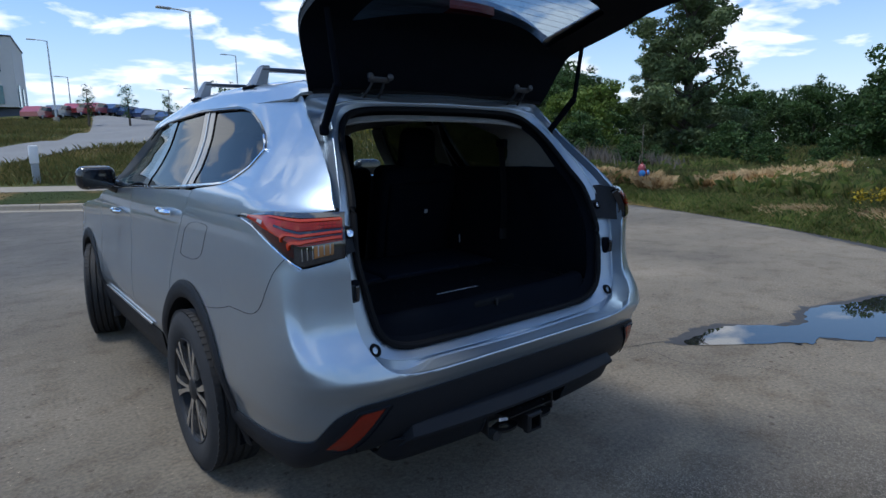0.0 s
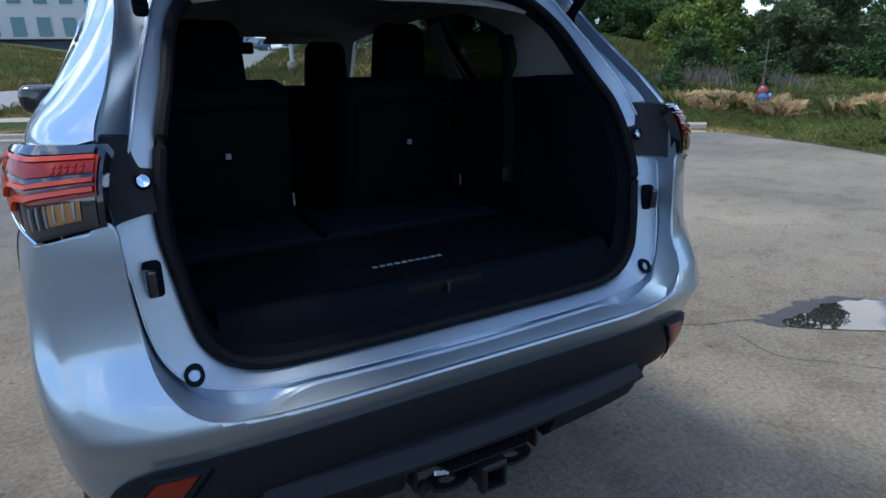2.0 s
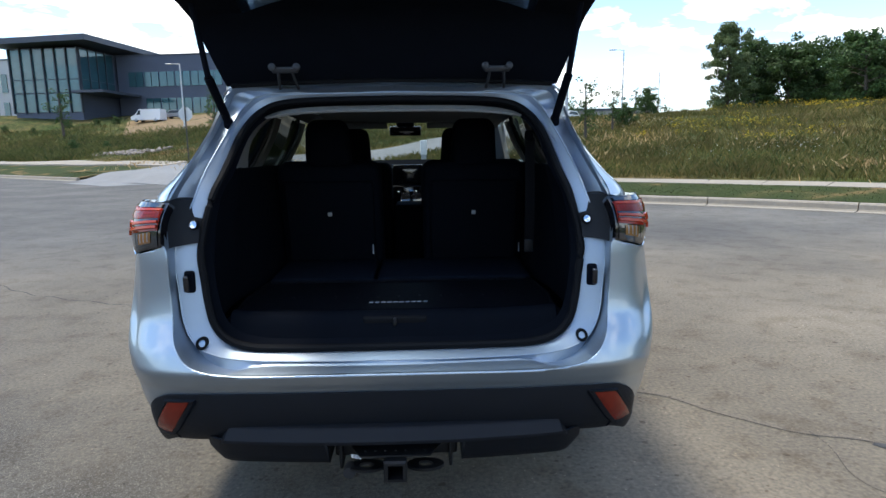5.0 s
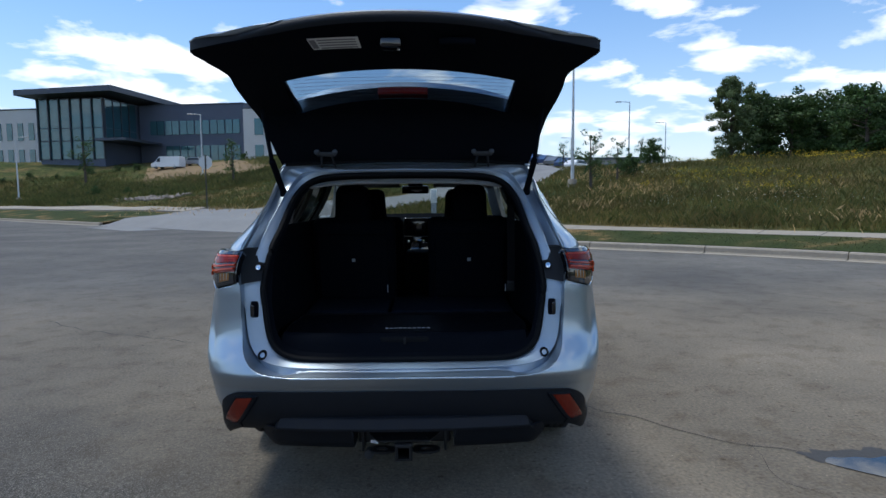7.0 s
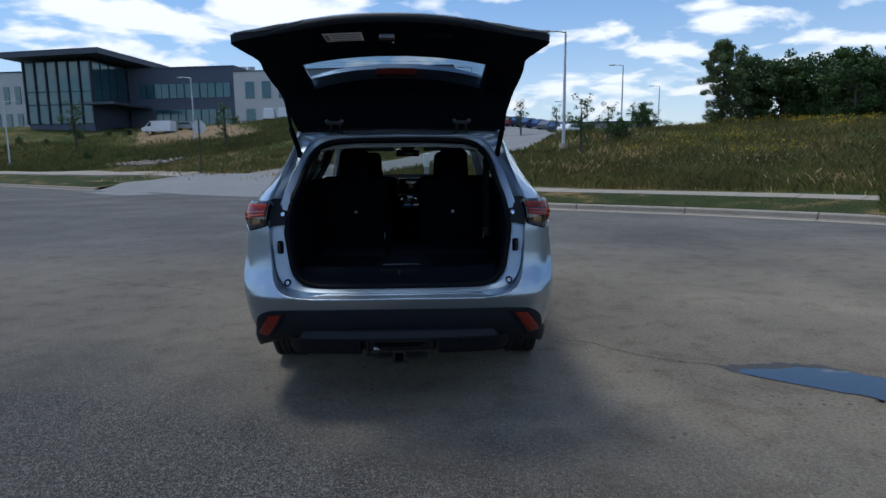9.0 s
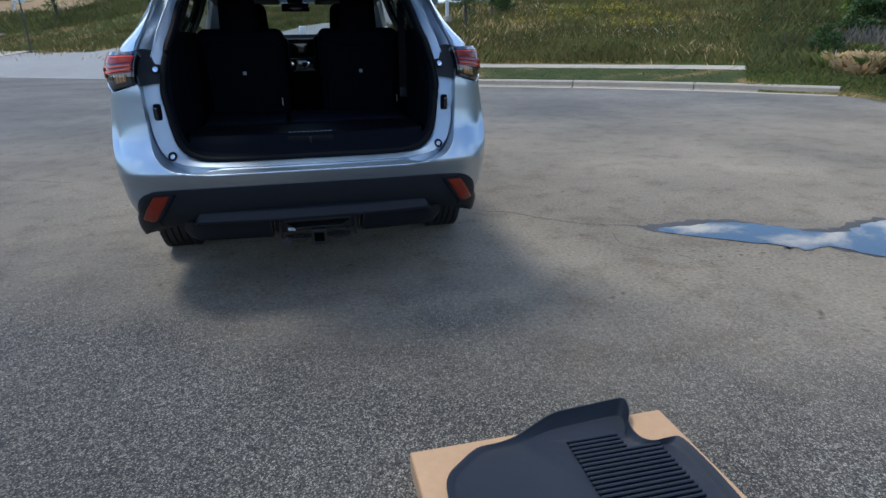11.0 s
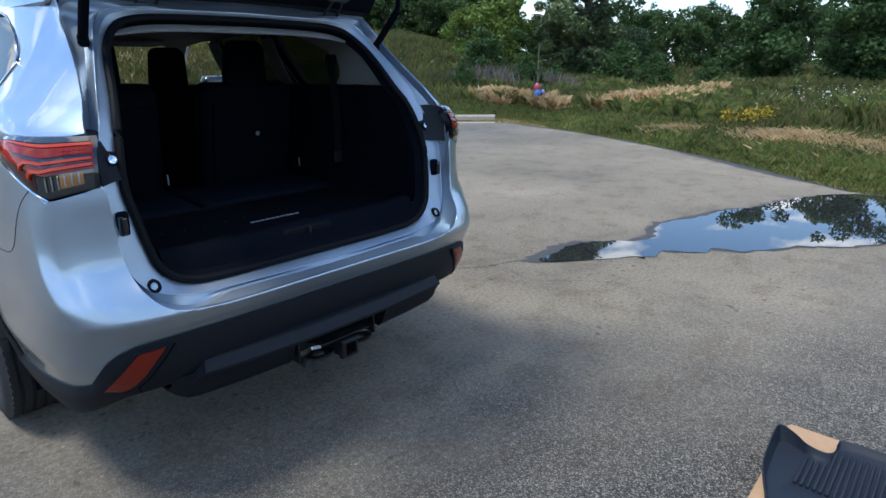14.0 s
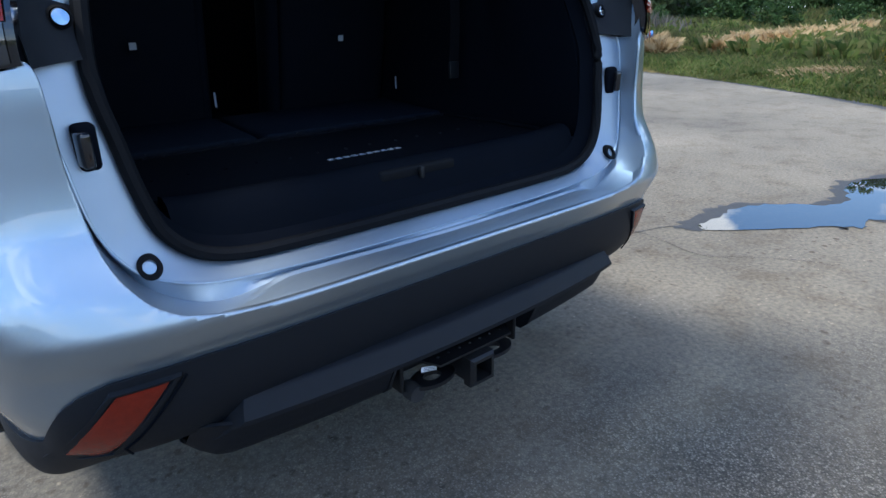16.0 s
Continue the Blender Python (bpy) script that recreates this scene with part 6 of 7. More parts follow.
def seat(x, y, w, top, head, name, lean=12):
    s = new(name)
    s.parent = car
    tagged(s, "black upholstered car seat with headrest")
    rbox("backrest", (x, y + 0.02, (0.62 + top) / 2), (w, 0.16, top - 0.62), 0.055, SEATM, s, (lean, 0, 0), seg=4)
    rbox("backrest_shell", (x, y - 0.055, (0.66 + top - 0.10) / 2 + 0.01), (w * 0.86, 0.05, top - 0.78), 0.02, TRIM, s, (lean, 0, 0))
    rbox("cushion", (x, y + 0.36, 0.66), (w, 0.52, 0.20), 0.06, SEATM, s, (-4, 0, 0), seg=4)
    vs, fs = rounded((0.235, 0.12, head - top + 0.05), 0.055, 5)
    zc = (head + top - 0.05) / 2
    taper = lambda v: Vector((v.x * (1 - 0.55 * v.z), v.y * (1 - 0.5 * v.z), v.z))
    m = pose(x, y - 0.07, zc, 8, 0, 0)
    part("headrest", Geo().add([m @ taper(v) for v in vs], fs), SEATM, s)
    return s


for sx, xx in ((-1, -0.385), (1, 0.385)):
    s2 = seat(xx, 1.20, 0.55, 1.425, 1.635, "second_row_seat")
    rbox("seat_tag", (sx * 0.378, 1.045, 1.145), (0.022, 0.004, 0.022), 0.0015, PALEPRINT, s2, (12, 0, 0), "small pale tag on the seat back")
    part("pull_strap", Geo().box((xx + 0.23, 1.02, 0.96), (0.006, 0.004, 0.05)), PALEPRINT, s2, smooth=False)
    seat(sx * 0.36, 2.12, 0.52, 1.40, 1.625, "front_seat")
# seat belts on the cargo sides
for sx in (1,):
    sb = part("seat_belt", Geo().strip([[(0.575 + a, 0.62 + 0.012 * math.sin(z * 9), z) for z in np.linspace(1.52, 1.02, 12)] for a in (0, 0.044)]), SEALM, car, "black seat belt hanging", thick=0.002)
    rbox("belt_guide", (sx * 0.590, 0.62, 1.53), (0.03, 0.07, 0.045), 0.01, TRIM, sb)
    rbox("belt_tongue", (sx * 0.597, 0.62, 1.03), (0.045, 0.012, 0.06), 0.004, STEEL, sb)

# dashboard, screen, wheel, console, mirror
dash = part("dashboard", Geo().grid(lambda u, v: ((2 * u - 1) * 0.82, [2.86, 2.80, 2.83, 2.95, 3.55][round(v * 4)], [0.72, 1.05, 1.30, 1.385, 1.30][round(v * 4)] - 0.03 * (2 * u - 1) ** 2), 12, 4, flip=True), TRIM, car, "black dashboard", thick=0.02)
rbox("dash_screen", (0.0, 2.80, 1.285), (0.27, 0.02, 0.16), 0.008, GLOSSBLACK, dash)
rbox("radio_panel", (-0.02, 2.80, 1.12), (0.24, 0.03, 0.15), 0.012, GLOSSBLACK, dash)
for k in (-1, 1):
    part("dash_knob", Geo().lathe([(0.020, 0.0), (0.018, 0.02), (0.0, 0.021)], lambda a, b, hh: (-0.02 + 0.075 * k + a, 2.785 - hh, 1.14 + b), 16), CHROME, dash)
part("steering_wheel", Geo().tube([(-0.37 + 0.185 * math.cos(t), 2.66 + 0.07 * math.sin(t), 1.20 + 0.175 * math.sin(t)) for t in np.linspace(0, 2 * math.pi, 40, endpoint=False)], 0.016, 8, closed=True), TRIM, dash)
rbox("wheel_hub", (-0.37, 2.68, 1.19), (0.16, 0.05, 0.12), 0.03, TRIM, dash)
con = rbox("centre_console", (0.02, 2.30, 0.86), (0.22, 0.80, 0.44), 0.04, TRIM, car)
rbox("console_lid", (0.02, 2.12, 1.09), (0.20, 0.32, 0.04), 0.015, SEATM, con)
rbox("console_panel", (0.02, 2.62, 1.10), (0.17, 0.18, 0.03), 0.01, GLOSSBLACK, con, (18, 0, 0))
part("gear_lever", Geo().tube([(0.02, 2.58, 1.10), (0.02, 2.55, 1.17)], [0.012, 0.02], 10), GLOSSBLACK, con)
rm = rbox("rear_view_mirror", (-0.018, 2.66, 1.630), (0.25, 0.035, 0.075), 0.015, GLOSSBLACK, car, label="black rear-view mirror")
part("mirror_stem", Geo().tube([(-0.018, 2.67, 1.64), (-0.018, 2.70, 1.70)], 0.014, 8), TRIM, rm)
rbox("sensor_housing", (-0.018, 2.70, 1.685), (0.14, 0.12, 0.05), 0.02, TRIM, rm)
for sx in (-1, 1):
    rbox("sun_visor", (sx * 0.34, 2.52, 1.668), (0.38, 0.16, 0.018), 0.007, LINER, car, (-10, 0, 0))
# window sticker on the left rear pane
part("window_sticker", Geo().grid(lambda u, v: (-(upper(2.0, 1.36 + 0.14 * v) - 0.012), 1.95 + 0.06 * u - 0.02 * v, 1.345 + 0.135 * v), 1, 2, flip=True), WHITEPAPER, car, "white paper sticker in the window", smooth=False)


# ---------------- cardboard box with a floor mat on it ----------------
def cardboard_box():
    root = thing("cardboard_box", "flat brown cardboard box lying on the lot", "box", (2.59, -0.047, 0), 0.8)
    W, D, H = 0.90, 0.637, 0.080
    part("body", Geo().add(*rounded((W, D, H), 0.004, 1)), CARDBOARD, root, sharp=20).location = (0, 0, H / 2)
    # top flap slightly proud with a dark slit on its long side
    vs, fs = rounded((W - 0.004, D - 0.012, 0.004), 0.0015, 1)
    part("lid_flap", Geo().add([v + Vector((0.0, -0.003, H + 0.0025)) for v in vs], fs), CARDBOARD, root, sharp=20)
    part("flap_slit", Geo().tube([(-W / 2 - 0.0005, D / 2 - 0.012, H - 0.004), (-W / 2 - 0.0005, 0, H - 0.0065), (-W / 2 - 0.0005, -D / 2 + 0.012, H - 0.004)], 0.0018, 5), CARDEDGE, root)
    part("flap_slit", Geo().tube([(-W / 2 + 0.01, -D / 2 - 0.0005, H - 0.004), (W / 2 - 0.01, -D / 2 - 0.0005, H - 0.004)], 0.0014, 5), CARDEDGE, root)


cardboard_box()


def floor_mat():
    """Moulded car mat: flat pan, ribbed field, raised rim, notches at its front end."""
    root = thing("floor_mat", "charcoal moulded car floor mat lying on the box", "floor mat", (0, 0, 0.0855))
    out = [(2.205, 0.03), (2.225, 0.105), (2.275, 0.155), (2.343, 0.205), (2.41, 0.213), (2.477, 0.222), (2.55, 0.25), (2.624, 0.272), (2.75, 0.285), (2.87, 0.292), (2.90, 0.28), (2.89, 0.23), (2.862, 0.18), (2.868, 0.125),
           (2.905, 0.098), (2.965, 0.098), (2.998, 0.08), (3.005, -0.05), (2.998, -0.19), (2.985, -0.228), (2.93, -0.243), (2.885, -0.225), (2.868, -0.24), (2.885, -0.275), (2.86, -0.297), (2.79, -0.30), (2.68, -0.29), (2.559, -0.278),
           (2.40, -0.262), (2.278, -0.25), (2.225, -0.225), (2.205, -0.15)]
    out = outline_smooth(out, 4, 0.0, 1)
    cx, cy = 2.60, -0.01

    def rim(x, y):
        """Height of the raised rim: tall on the side by the wheel arch."""
        return 0.014 + 0.038 * max(0, min(1, (y - 0.10) / 0.17)) * max(0, min(1, (x - 2.42) / 0.22)) + 0.008 * max(0, min(1, (x - 2.8) / 0.2))
    loops = []
    for k, lift_f in ((1.0, 1.0), (0.985, 1.0), (0.955, 0.35), (0.925, 0.0)):
        loops.append([(cx + (x - cx) * k, cy + (y - cy) * k, 0.004 + rim(x, y) * lift_f) for x, y in out])
    g = Geo().strip(loops, closed=True)
    n = len(out)
    g.f.append(tuple(len(g.v) - n + i for i in range(n)))
    g.strip([loops[0], [(x, y, z - 0.006) for x, y, z in loops[0]], [(x * 0.96 + cx * 0.04, y * 0.96 + cy * 0.04, 0.0) for x, y, z in loops[0]]], closed=True, flip=True)
    pan = part("pan", g, MATNAVY, root, sharp=50)
    if sum(p.normal.z * p.area for p in pan.data.polygons) < 0:
        pan.data.flip_normals()
    # ribs along the mat in its front field
    for i in range(22):
        y = 0.168 - 0.0192 * i
        x1 = 2.815 if i < 4 else (2.925 if i < 18 else 2.84)
        x0 = 2.635 - 0.0006 * i
        vs, fs = rounded((x1 - x0, 0.0105, 0.014), 0.003, 1)
        part("rib", Geo().add([v + Vector(((x0 + x1) / 2, y, 0.010)) for v in vs], fs), MATNAVY, root, sharp=30)
    part("ridge", Geo().tube([(2.36, -0.222, 0.008), (2.50, -0.228, 0.010), (2.64, -0.236, 0.010)], 0.006, 6), MATNAVY, root)


floor_mat()


# range and bearing from a spot behind the car
def at(phi, r):
    return 2.0 + r * math.sin(radians(phi)), -1.0 + r * math.cos(radians(phi))


# ---------------- street furniture ----------------
def hydrant(x, y):
    z = gz(x, y)
    root = thing("fire_hydrant", "red fire hydrant with blue caps among dry grass", "fire hydrant", (x, y, z))
    c = lambda a, b, hh: (a, b, hh)
    part("barrel", Geo().lathe([(0.16, 0.0), (0.16, 0.05), (0.105, 0.06), (0.10, 0.52), (0.135, 0.53), (0.135, 0.57), (0.115, 0.58), (0.11, 0.66), (0.08, 0.73), (0.03, 0.77), (0.03, 0.82), (0, 0.82)], c, 20), HYDRED, root)
    for t, r, ln in ((215, 0.085, 0.22), (35, 0.085, 0.22), (305, 0.085, 0.19)):
        m = Matrix.Rotation(radians(t), 4, "Z")
        nz = part("nozzle", Geo().lathe([(r, 0.06), (r, ln - 0.04), (0, ln - 0.04)], lambda a, b, hh: tuple(m @ Vector((hh, a, 0.50 + b))), 14), HYDRED, root)
        part("cap", Geo().lathe([(r * 1.15, ln - 0.045), (r * 1.2, ln + 0.01), (r * 0.6, ln + 0.03), (0, ln + 0.03)], lambda a, b, hh: tuple(m @ Vector((hh, a, 0.50 + b))), 14), HYDBLUE, nz, "blue cap")
    part("bonnet", Geo().lathe([(0.118, 0.60), (0.12, 0.66), (0.085, 0.74), (0.035, 0.78)], c, 20), HYDRED, root)
    part("marker_rod", Geo().tube([(0.06, 0.05, 0.5), (0.07, 0.05, 1.3), (0.10, 0.06, 1.95)], 0.012, 6), REED, root, "thin marker rod")


hydrant(16.1, 10.25)


def marker_stake(x, y):
    root = thing("marker_stake", "thin wooden survey stake with a white tag", "stake", (x, y, gz(x, y) - 0.05), 40)
    part("post", Geo().add(*rounded((0.03, 0.015, 0.62), 0.003, 1)), REED, root).location = (0, 0, 0.31)
    part("tag", Geo().add(*rounded((0.15, 0.006, 0.19), 0.002, 1)), POSTWHITE, root, "white plastic tag").location = (0, -0.012, 0.54)


marker_stake(16.0, 12.5)


def bollard(x, y):
    root = thing("utility_post", "white-topped grey utility marker post on the verge", "utility post", (x, y, gz(x, y) - 0.03))
    root.scale = (1.4, 1.4, 1.3)
    a = part("post", Geo().add(*rounded((0.17, 0.17, 0.62), 0.02, 2)), POSTGREY, root)
    a.location = (0, 0, 0.31)
    b = part("cap", Geo().add(*rounded((0.205, 0.205, 0.50), 0.025, 3)), POSTWHITE, root, "white plastic cover")
    b.location = (0, 0, 0.83)


bollard(2.1, 26.4)


def lamp_pole(x, y, h, arm=1.0, turn=180.0):
    root = thing("street_lamp", "pale galvanised lamp pole with a flat head", "street lamp", (x, y, gz(x, y) - 0.1), turn, group="lamp poles")
    part("pole", Geo().tube([(0, 0, 0), (0, 0, h * 0.5), (0, 0, h)], [0.115, 0.09, 0.06], 10), POLEM, root)
    part("base", Geo().lathe([(0.28, 0), (0.28, 0.55), (0.25, 0.6), (0, 0.6)], lambda a, b, hh: (a, b, hh), 14), CONCRETE, root)
    part("arm", Geo().tube([(0, 0, h - 0.05), (arm * 0.5, 0, h + 0.02), (arm, 0, h + 0.02)], 0.04, 8), POLEM, root)
    vs, fs = rounded((0.75, 0.32, 0.10), 0.03)
    part("lamp_head", Geo().add([v + Vector((arm + 0.25, 0, h + 0.02)) for v in vs], fs), POLEM, root)


for phi, r, h, tn in ((13.5, 37.2, 7.3, 180), (18.55, 75, 8.6, 180), (15.4, 105, 7.0, 180), (13.3, 105, 6.0, 180), (6.0, 105, 6.0, 180), (-21.2, 85, 8.4, 180), (-34.9, 95, 8.4, 0), (21.7, 105, 9, 180), (4.5, 75, 8.2, 180)):
    lamp_pole(*at(phi, r), h, 1.1, tn)


def stop_sign(x, y):
    root = thing("stop_sign", "back of an octagonal traffic sign on a dark post", "traffic sign", (x, y, gz(x, y) - 0.05), 8)
    root.scale = (1.3, 1.3, 1.36)
    part("post", Geo().tube([(0, 0, 0), (0, 0, 2.95)], 0.035, 8), DARKPOLE, root)
    o = [(0.38 * math.cos(math.pi / 8 + k * math.pi / 4), 2.55 + 0.38 * math.sin(math.pi / 8 + k * math.pi / 4)) for k in range(8)]
    part("plate", Geo().prism(o, lambda a, b, hh: (a, hh + 0.05, b), 0, 0.006), SIGNBACK, root, "bare aluminium sign back", smooth=False)
    for z in (2.4, 2.7):
        rb = Geo().box((0, 0.045, z), (0.12, 0.01, 0.05))
        part("bracket", rb, GREYMETAL, root, smooth=False)


stop_sign(*at(-20.9, 46.5))


# ---------------- buildings ----------------
def office(cx, cy, z0, rz):
    root = thing("office_building", "two-storey navy and white office with a glazed corner block", "office building", (cx, cy, z0), rz)
    # local x runs along the front, y backwards
    root.scale = (1.484, 1.484, 1.352)
    part("plinth", Geo().box((8.0, 12.4, -0.75), (82.0, 10.0, 1.5)).box((-5.85, 6.0, -0.75), (9.1, 12.0, 1.5)), BLDGNAVY, root, smooth=False)
    gb = part("glass_block", Geo().box((-5.8, 6.0, 4.3), (9.2, 12.0, 8.6)), BLDGNAVY, root, smooth=False)
    part("canopy_roof", Geo().prism([(-11.8, -2.2), (1.5, -2.2), (1.7, 8), (1.7, 14), (-11.8, 14)], lambda a, b, hh: (a, b, 8.75 + hh + 0.02 * (a + 13)), 0, 0.75), BLDGROOF, root, "dark flat overhanging roof", smooth=False)
    n = 6
    for i in range(n):
        x0 = -10.4 + 9.2 * i / n
        for za, zb in ((0.15, 2.6), (2.75, 4.4), (4.5, 8.4)):
            w = part("window", Geo().box((x0 + 0.74, -0.06, (za + zb) / 2), (1.30, 0.10, zb - za)), BLDGGLASS, gb, smooth=False)
        part("mullion", Geo().box((x0, -0.16, 4.3), (0.13, 0.30, 8.6)), MULLION, gb, smooth=False)
    part("mullion", Geo().box((-1.2, -0.16, 4.3), (0.16, 0.30, 8.6)), MULLION, gb, smooth=False)
    for j in range(4):
        y0 = 1.55 * j
        for za, zb in ((2.9, 4.4), (4.5, 8.4)):
            part("window", Geo().box((-1.14, y0 + 0.78, (za + zb) / 2), (0.10, 1.35, zb - za)), BLDGGLASS, gb, smooth=False)
        part("mullion", Geo().box((-1.10, y0, 5.7), (0.18, 0.12, 5.8)), MULLION, gb, smooth=False)
    part("entrance_soffit", Geo().box((0.4, 2.5, 2.70), (4.2, 7.5, 0.35)), BLDGROOF, gb, smooth=False)
    nav = part("navy_wing", Geo().box((6.8, 12.0, 4.2), (15.2, 11.0, 8.4)), BLDGNAVY, root, smooth=False)
    for i in range(12):
        x = 1.3 + 1.05 * i + 0.10 * (i // 2)
        part("window", Geo().box((x, 6.45, 5.1), (0.94, 0.14, 2.05)), BLDGGLASS, nav, smooth=False)
        if i > 1:
            part("window", Geo().box((x, 6.45, 1.25), (0.94, 0.14, 2.3)), BLDGGLASS, nav, smooth=False)
    part("parapet", Geo().box((6.8, 12.0, 8.48), (15.4, 11.2, 0.18)), BLDGROOF, nav, smooth=False)
    for i in range(4):
        part("roof_vent", Geo().lathe([(0.4, 8.5), (0.4, 8.9), (0.52, 8.95), (0.52, 9.25), (0.25, 9.4), (0, 9.4)], lambda a, b, hh: (10.6 + 1.25 * i + a, 12 + b, hh), 12), POLEM, root, "pale rooftop vent")
    wh = part("white_wing", Geo().box((29.0, 11.8, 3.8), (29.2, 11.0, 7.6)), BLDGWHITE, root, smooth=False)
    for i in range(12):
        for zc, hh in ((4.95, 2.4), (1.3, 2.0)):
            part("window", Geo().box((16.6 + 2.3 * i, 6.27, zc), (1.2, 0.14, hh)), BLDGGLASS, wh, smooth=False)
    for j in range(2):
        part("window", Geo().box((43.62, 8.5 + 4.0 * j, 1.4), (0.14, 1.5, 2.4)), BLDGGLASS, wh, smooth=False)
    part("parapet", Geo().box((29.0, 11.8, 7.66), (29.4, 11.2, 0.16)), BLDGROOF, wh, smooth=False)
    wl_ = part("white_wing", Geo().box((-22.0, 13.0, 4.3), (23.2, 11.0, 8.6)), BLDGWHITE, root, smooth=False)
    for i in range(11):
        for zc, hh in ((5.2, 2.7), (1.4, 2.0)):
            part("window", Geo().box((-11.4 - 1.75 * i, 7.47, zc), (0.85, 0.14, hh)), BLDGGLASS, wl_, smooth=False)
    part("parapet", Geo().box((-22.0, 13.0, 8.7), (23.4, 11.2, 0.2)), BLDGROOF, wl_, smooth=False)


office(-58.2, 111.7, 9.5, -8.5)


def low_hall(phi, r, w, h):
    x, y = at(phi, r)
    root = thing("low_hall", "long low dark industrial hall on the skyline", "warehouse", (x, y, gz(x, y) - 0.2), -phi)
    b = part("wall", Geo().box((0, 0, h / 2), (w, 16, h)), CARGREY, root, smooth=False)
    part("roof", Geo().box((0, 0, h + 0.2), (w + 1, 17, 0.5)), BLDGROOF, root, smooth=False)
    for i in range(int(w / 5)):
        part("window", Geo().box((-w / 2 + 2.5 + 5 * i, -8.02, h * 0.5), (3.2, 0.1, 1.4)), BLDGGLASS, root, smooth=False)
    part("white_band", Geo().box((w / 2 - 2, -8.1, h / 2), (3.5, 0.2, h)), BLDGWHITE, root, smooth=False)


low_hall(11.5, 150, 50, 3.6)


# ---------------- parked vehicles ----------------
def parked(name, label, x, y, rz, paint, L=4.5, Wd=1.8, Hh=1.5, van=False):
    root = thing(name, label, "van" if van else "car", (x, y, gz(x, y) + 0.03), rz, group="parked vehicles")
    if van:
        prof = [(-L / 2, 0.35), (L / 2 - 0.1, 0.35), (L / 2, 0.9), (L / 2 - 0.7, 1.15), (L / 2 - 1.5, Hh), (-L / 2 + 0.1, Hh), (-L / 2, Hh - 0.2)]
    else:
        prof = [(-L / 2, 0.35), (L / 2 - 0.1, 0.35), (L / 2, 0.62), (L / 2 - 0.15, 0.82), (L / 2 - 1.1, 0.95), (L / 2 - 1.75, Hh), (-L / 2 + 1.0, Hh), (-L / 2 + 0.25, 1.0), (-L / 2, 0.85)]
    g = Geo().prism(prof, lambda a, b, hh: (a, hh * (1 - 0.12 * max(0, b - 0.9)), b), -Wd / 2, Wd / 2)
    part("body", g, paint, root, sharp=30)
    for sy in (-1, 1):
        if van:
            o = [(L / 2 - 1.75, 1.2), (L / 2 - 0.95, 1.2), (L / 2 - 1.45, Hh - 0.2), (L / 2 - 1.75, Hh - 0.2)]
        else:
            o = [(L / 2 - 1.35, 0.98), (-L / 2 + 0.65, 1.0), (-L / 2 + 1.1, Hh - 0.1), (L / 2 - 1.75, Hh - 0.1)]
        part("side_window", Geo().prism(o, lambda a, b, hh: (a, sy * (Wd / 2 * (1 - 0.12 * max(0, b - 0.9)) + 0.004 + hh), b), 0, 0.012), CARGLASS, root, smooth=False)
        for xx in (-L / 2 + 0.85, L / 2 - 0.9):
            wr = part("wheel", Geo().lathe([(0.0, 0.02), (0.20, 0.02), (0.22, 0.0), (0.32, 0.0), (0.33, -0.2)], lambda a, b, hh: (xx + a, sy * (Wd / 2 + hh - 0.02), 0.33 + b), 18), RUBBER, root)
            part("hub", Geo().lathe([(0.0, 0.03), (0.19, 0.026)], lambda a, b, hh: (xx + a, sy * (Wd / 2 + hh - 0.02), 0.33 + b), 14), GREYMETAL, wr)
    ws = [(L / 2 - (0.72 if van else 1.18), 1.15 if van else 0.99), (L / 2 - (1.42 if van else 1.70), Hh - 0.08)]
    part("windscreen", Geo().strip([[(a + 0.03, s * Wd * 0.40, b + 0.03) for a, b in ws] for s in (-1, 1)]), CARGLASS, root, smooth=False)
    for s in (-1, 1):
        part("headlight", Geo().box((L / 2 - 0.06, s * Wd * 0.36, 0.70), (0.12, 0.30, 0.12)), PALEPRINT, root, smooth=False)


k = 0
for phi, r, paint in ((6.3, 84, CARRED), (7.6, 86, CARRED), (8.9, 88, CARBLUE), (10.0, 88, CARBLUE), (11.0, 88, CARBLUE), (12.0, 87, CARGREY), (13.0, 86, CARBLUE), (13.9, 84, CARWHITE), (5.0, 82, CARGREY), (3.6, 80, CARRED)):
    x, y = at(phi, r)
    nm = {id(CARRED): "red", id(CARBLUE): "dark blue", id(CARGREY): "grey", id(CARWHITE): "white"}[id(paint)]
    parked("parked_car", nm + " parked car in the distant car park", x, y, 60 - phi, paint)
for phi, r, L, v in ((-24.0, 112, 5.3, True), (-14.6, 110, 5.2, True), (-13.3, 110, 4.6, True)):
    x, y = at(phi, r)
    parked("parked_van", "white parked van before the office", x, y, 170 if phi < -20 else 100, CARWHITE, L, 1.95, 2.1, True)
parked("parked_car", "pale grey parked car before the office", *at(-21.9, 113), 170, GREYMETAL)


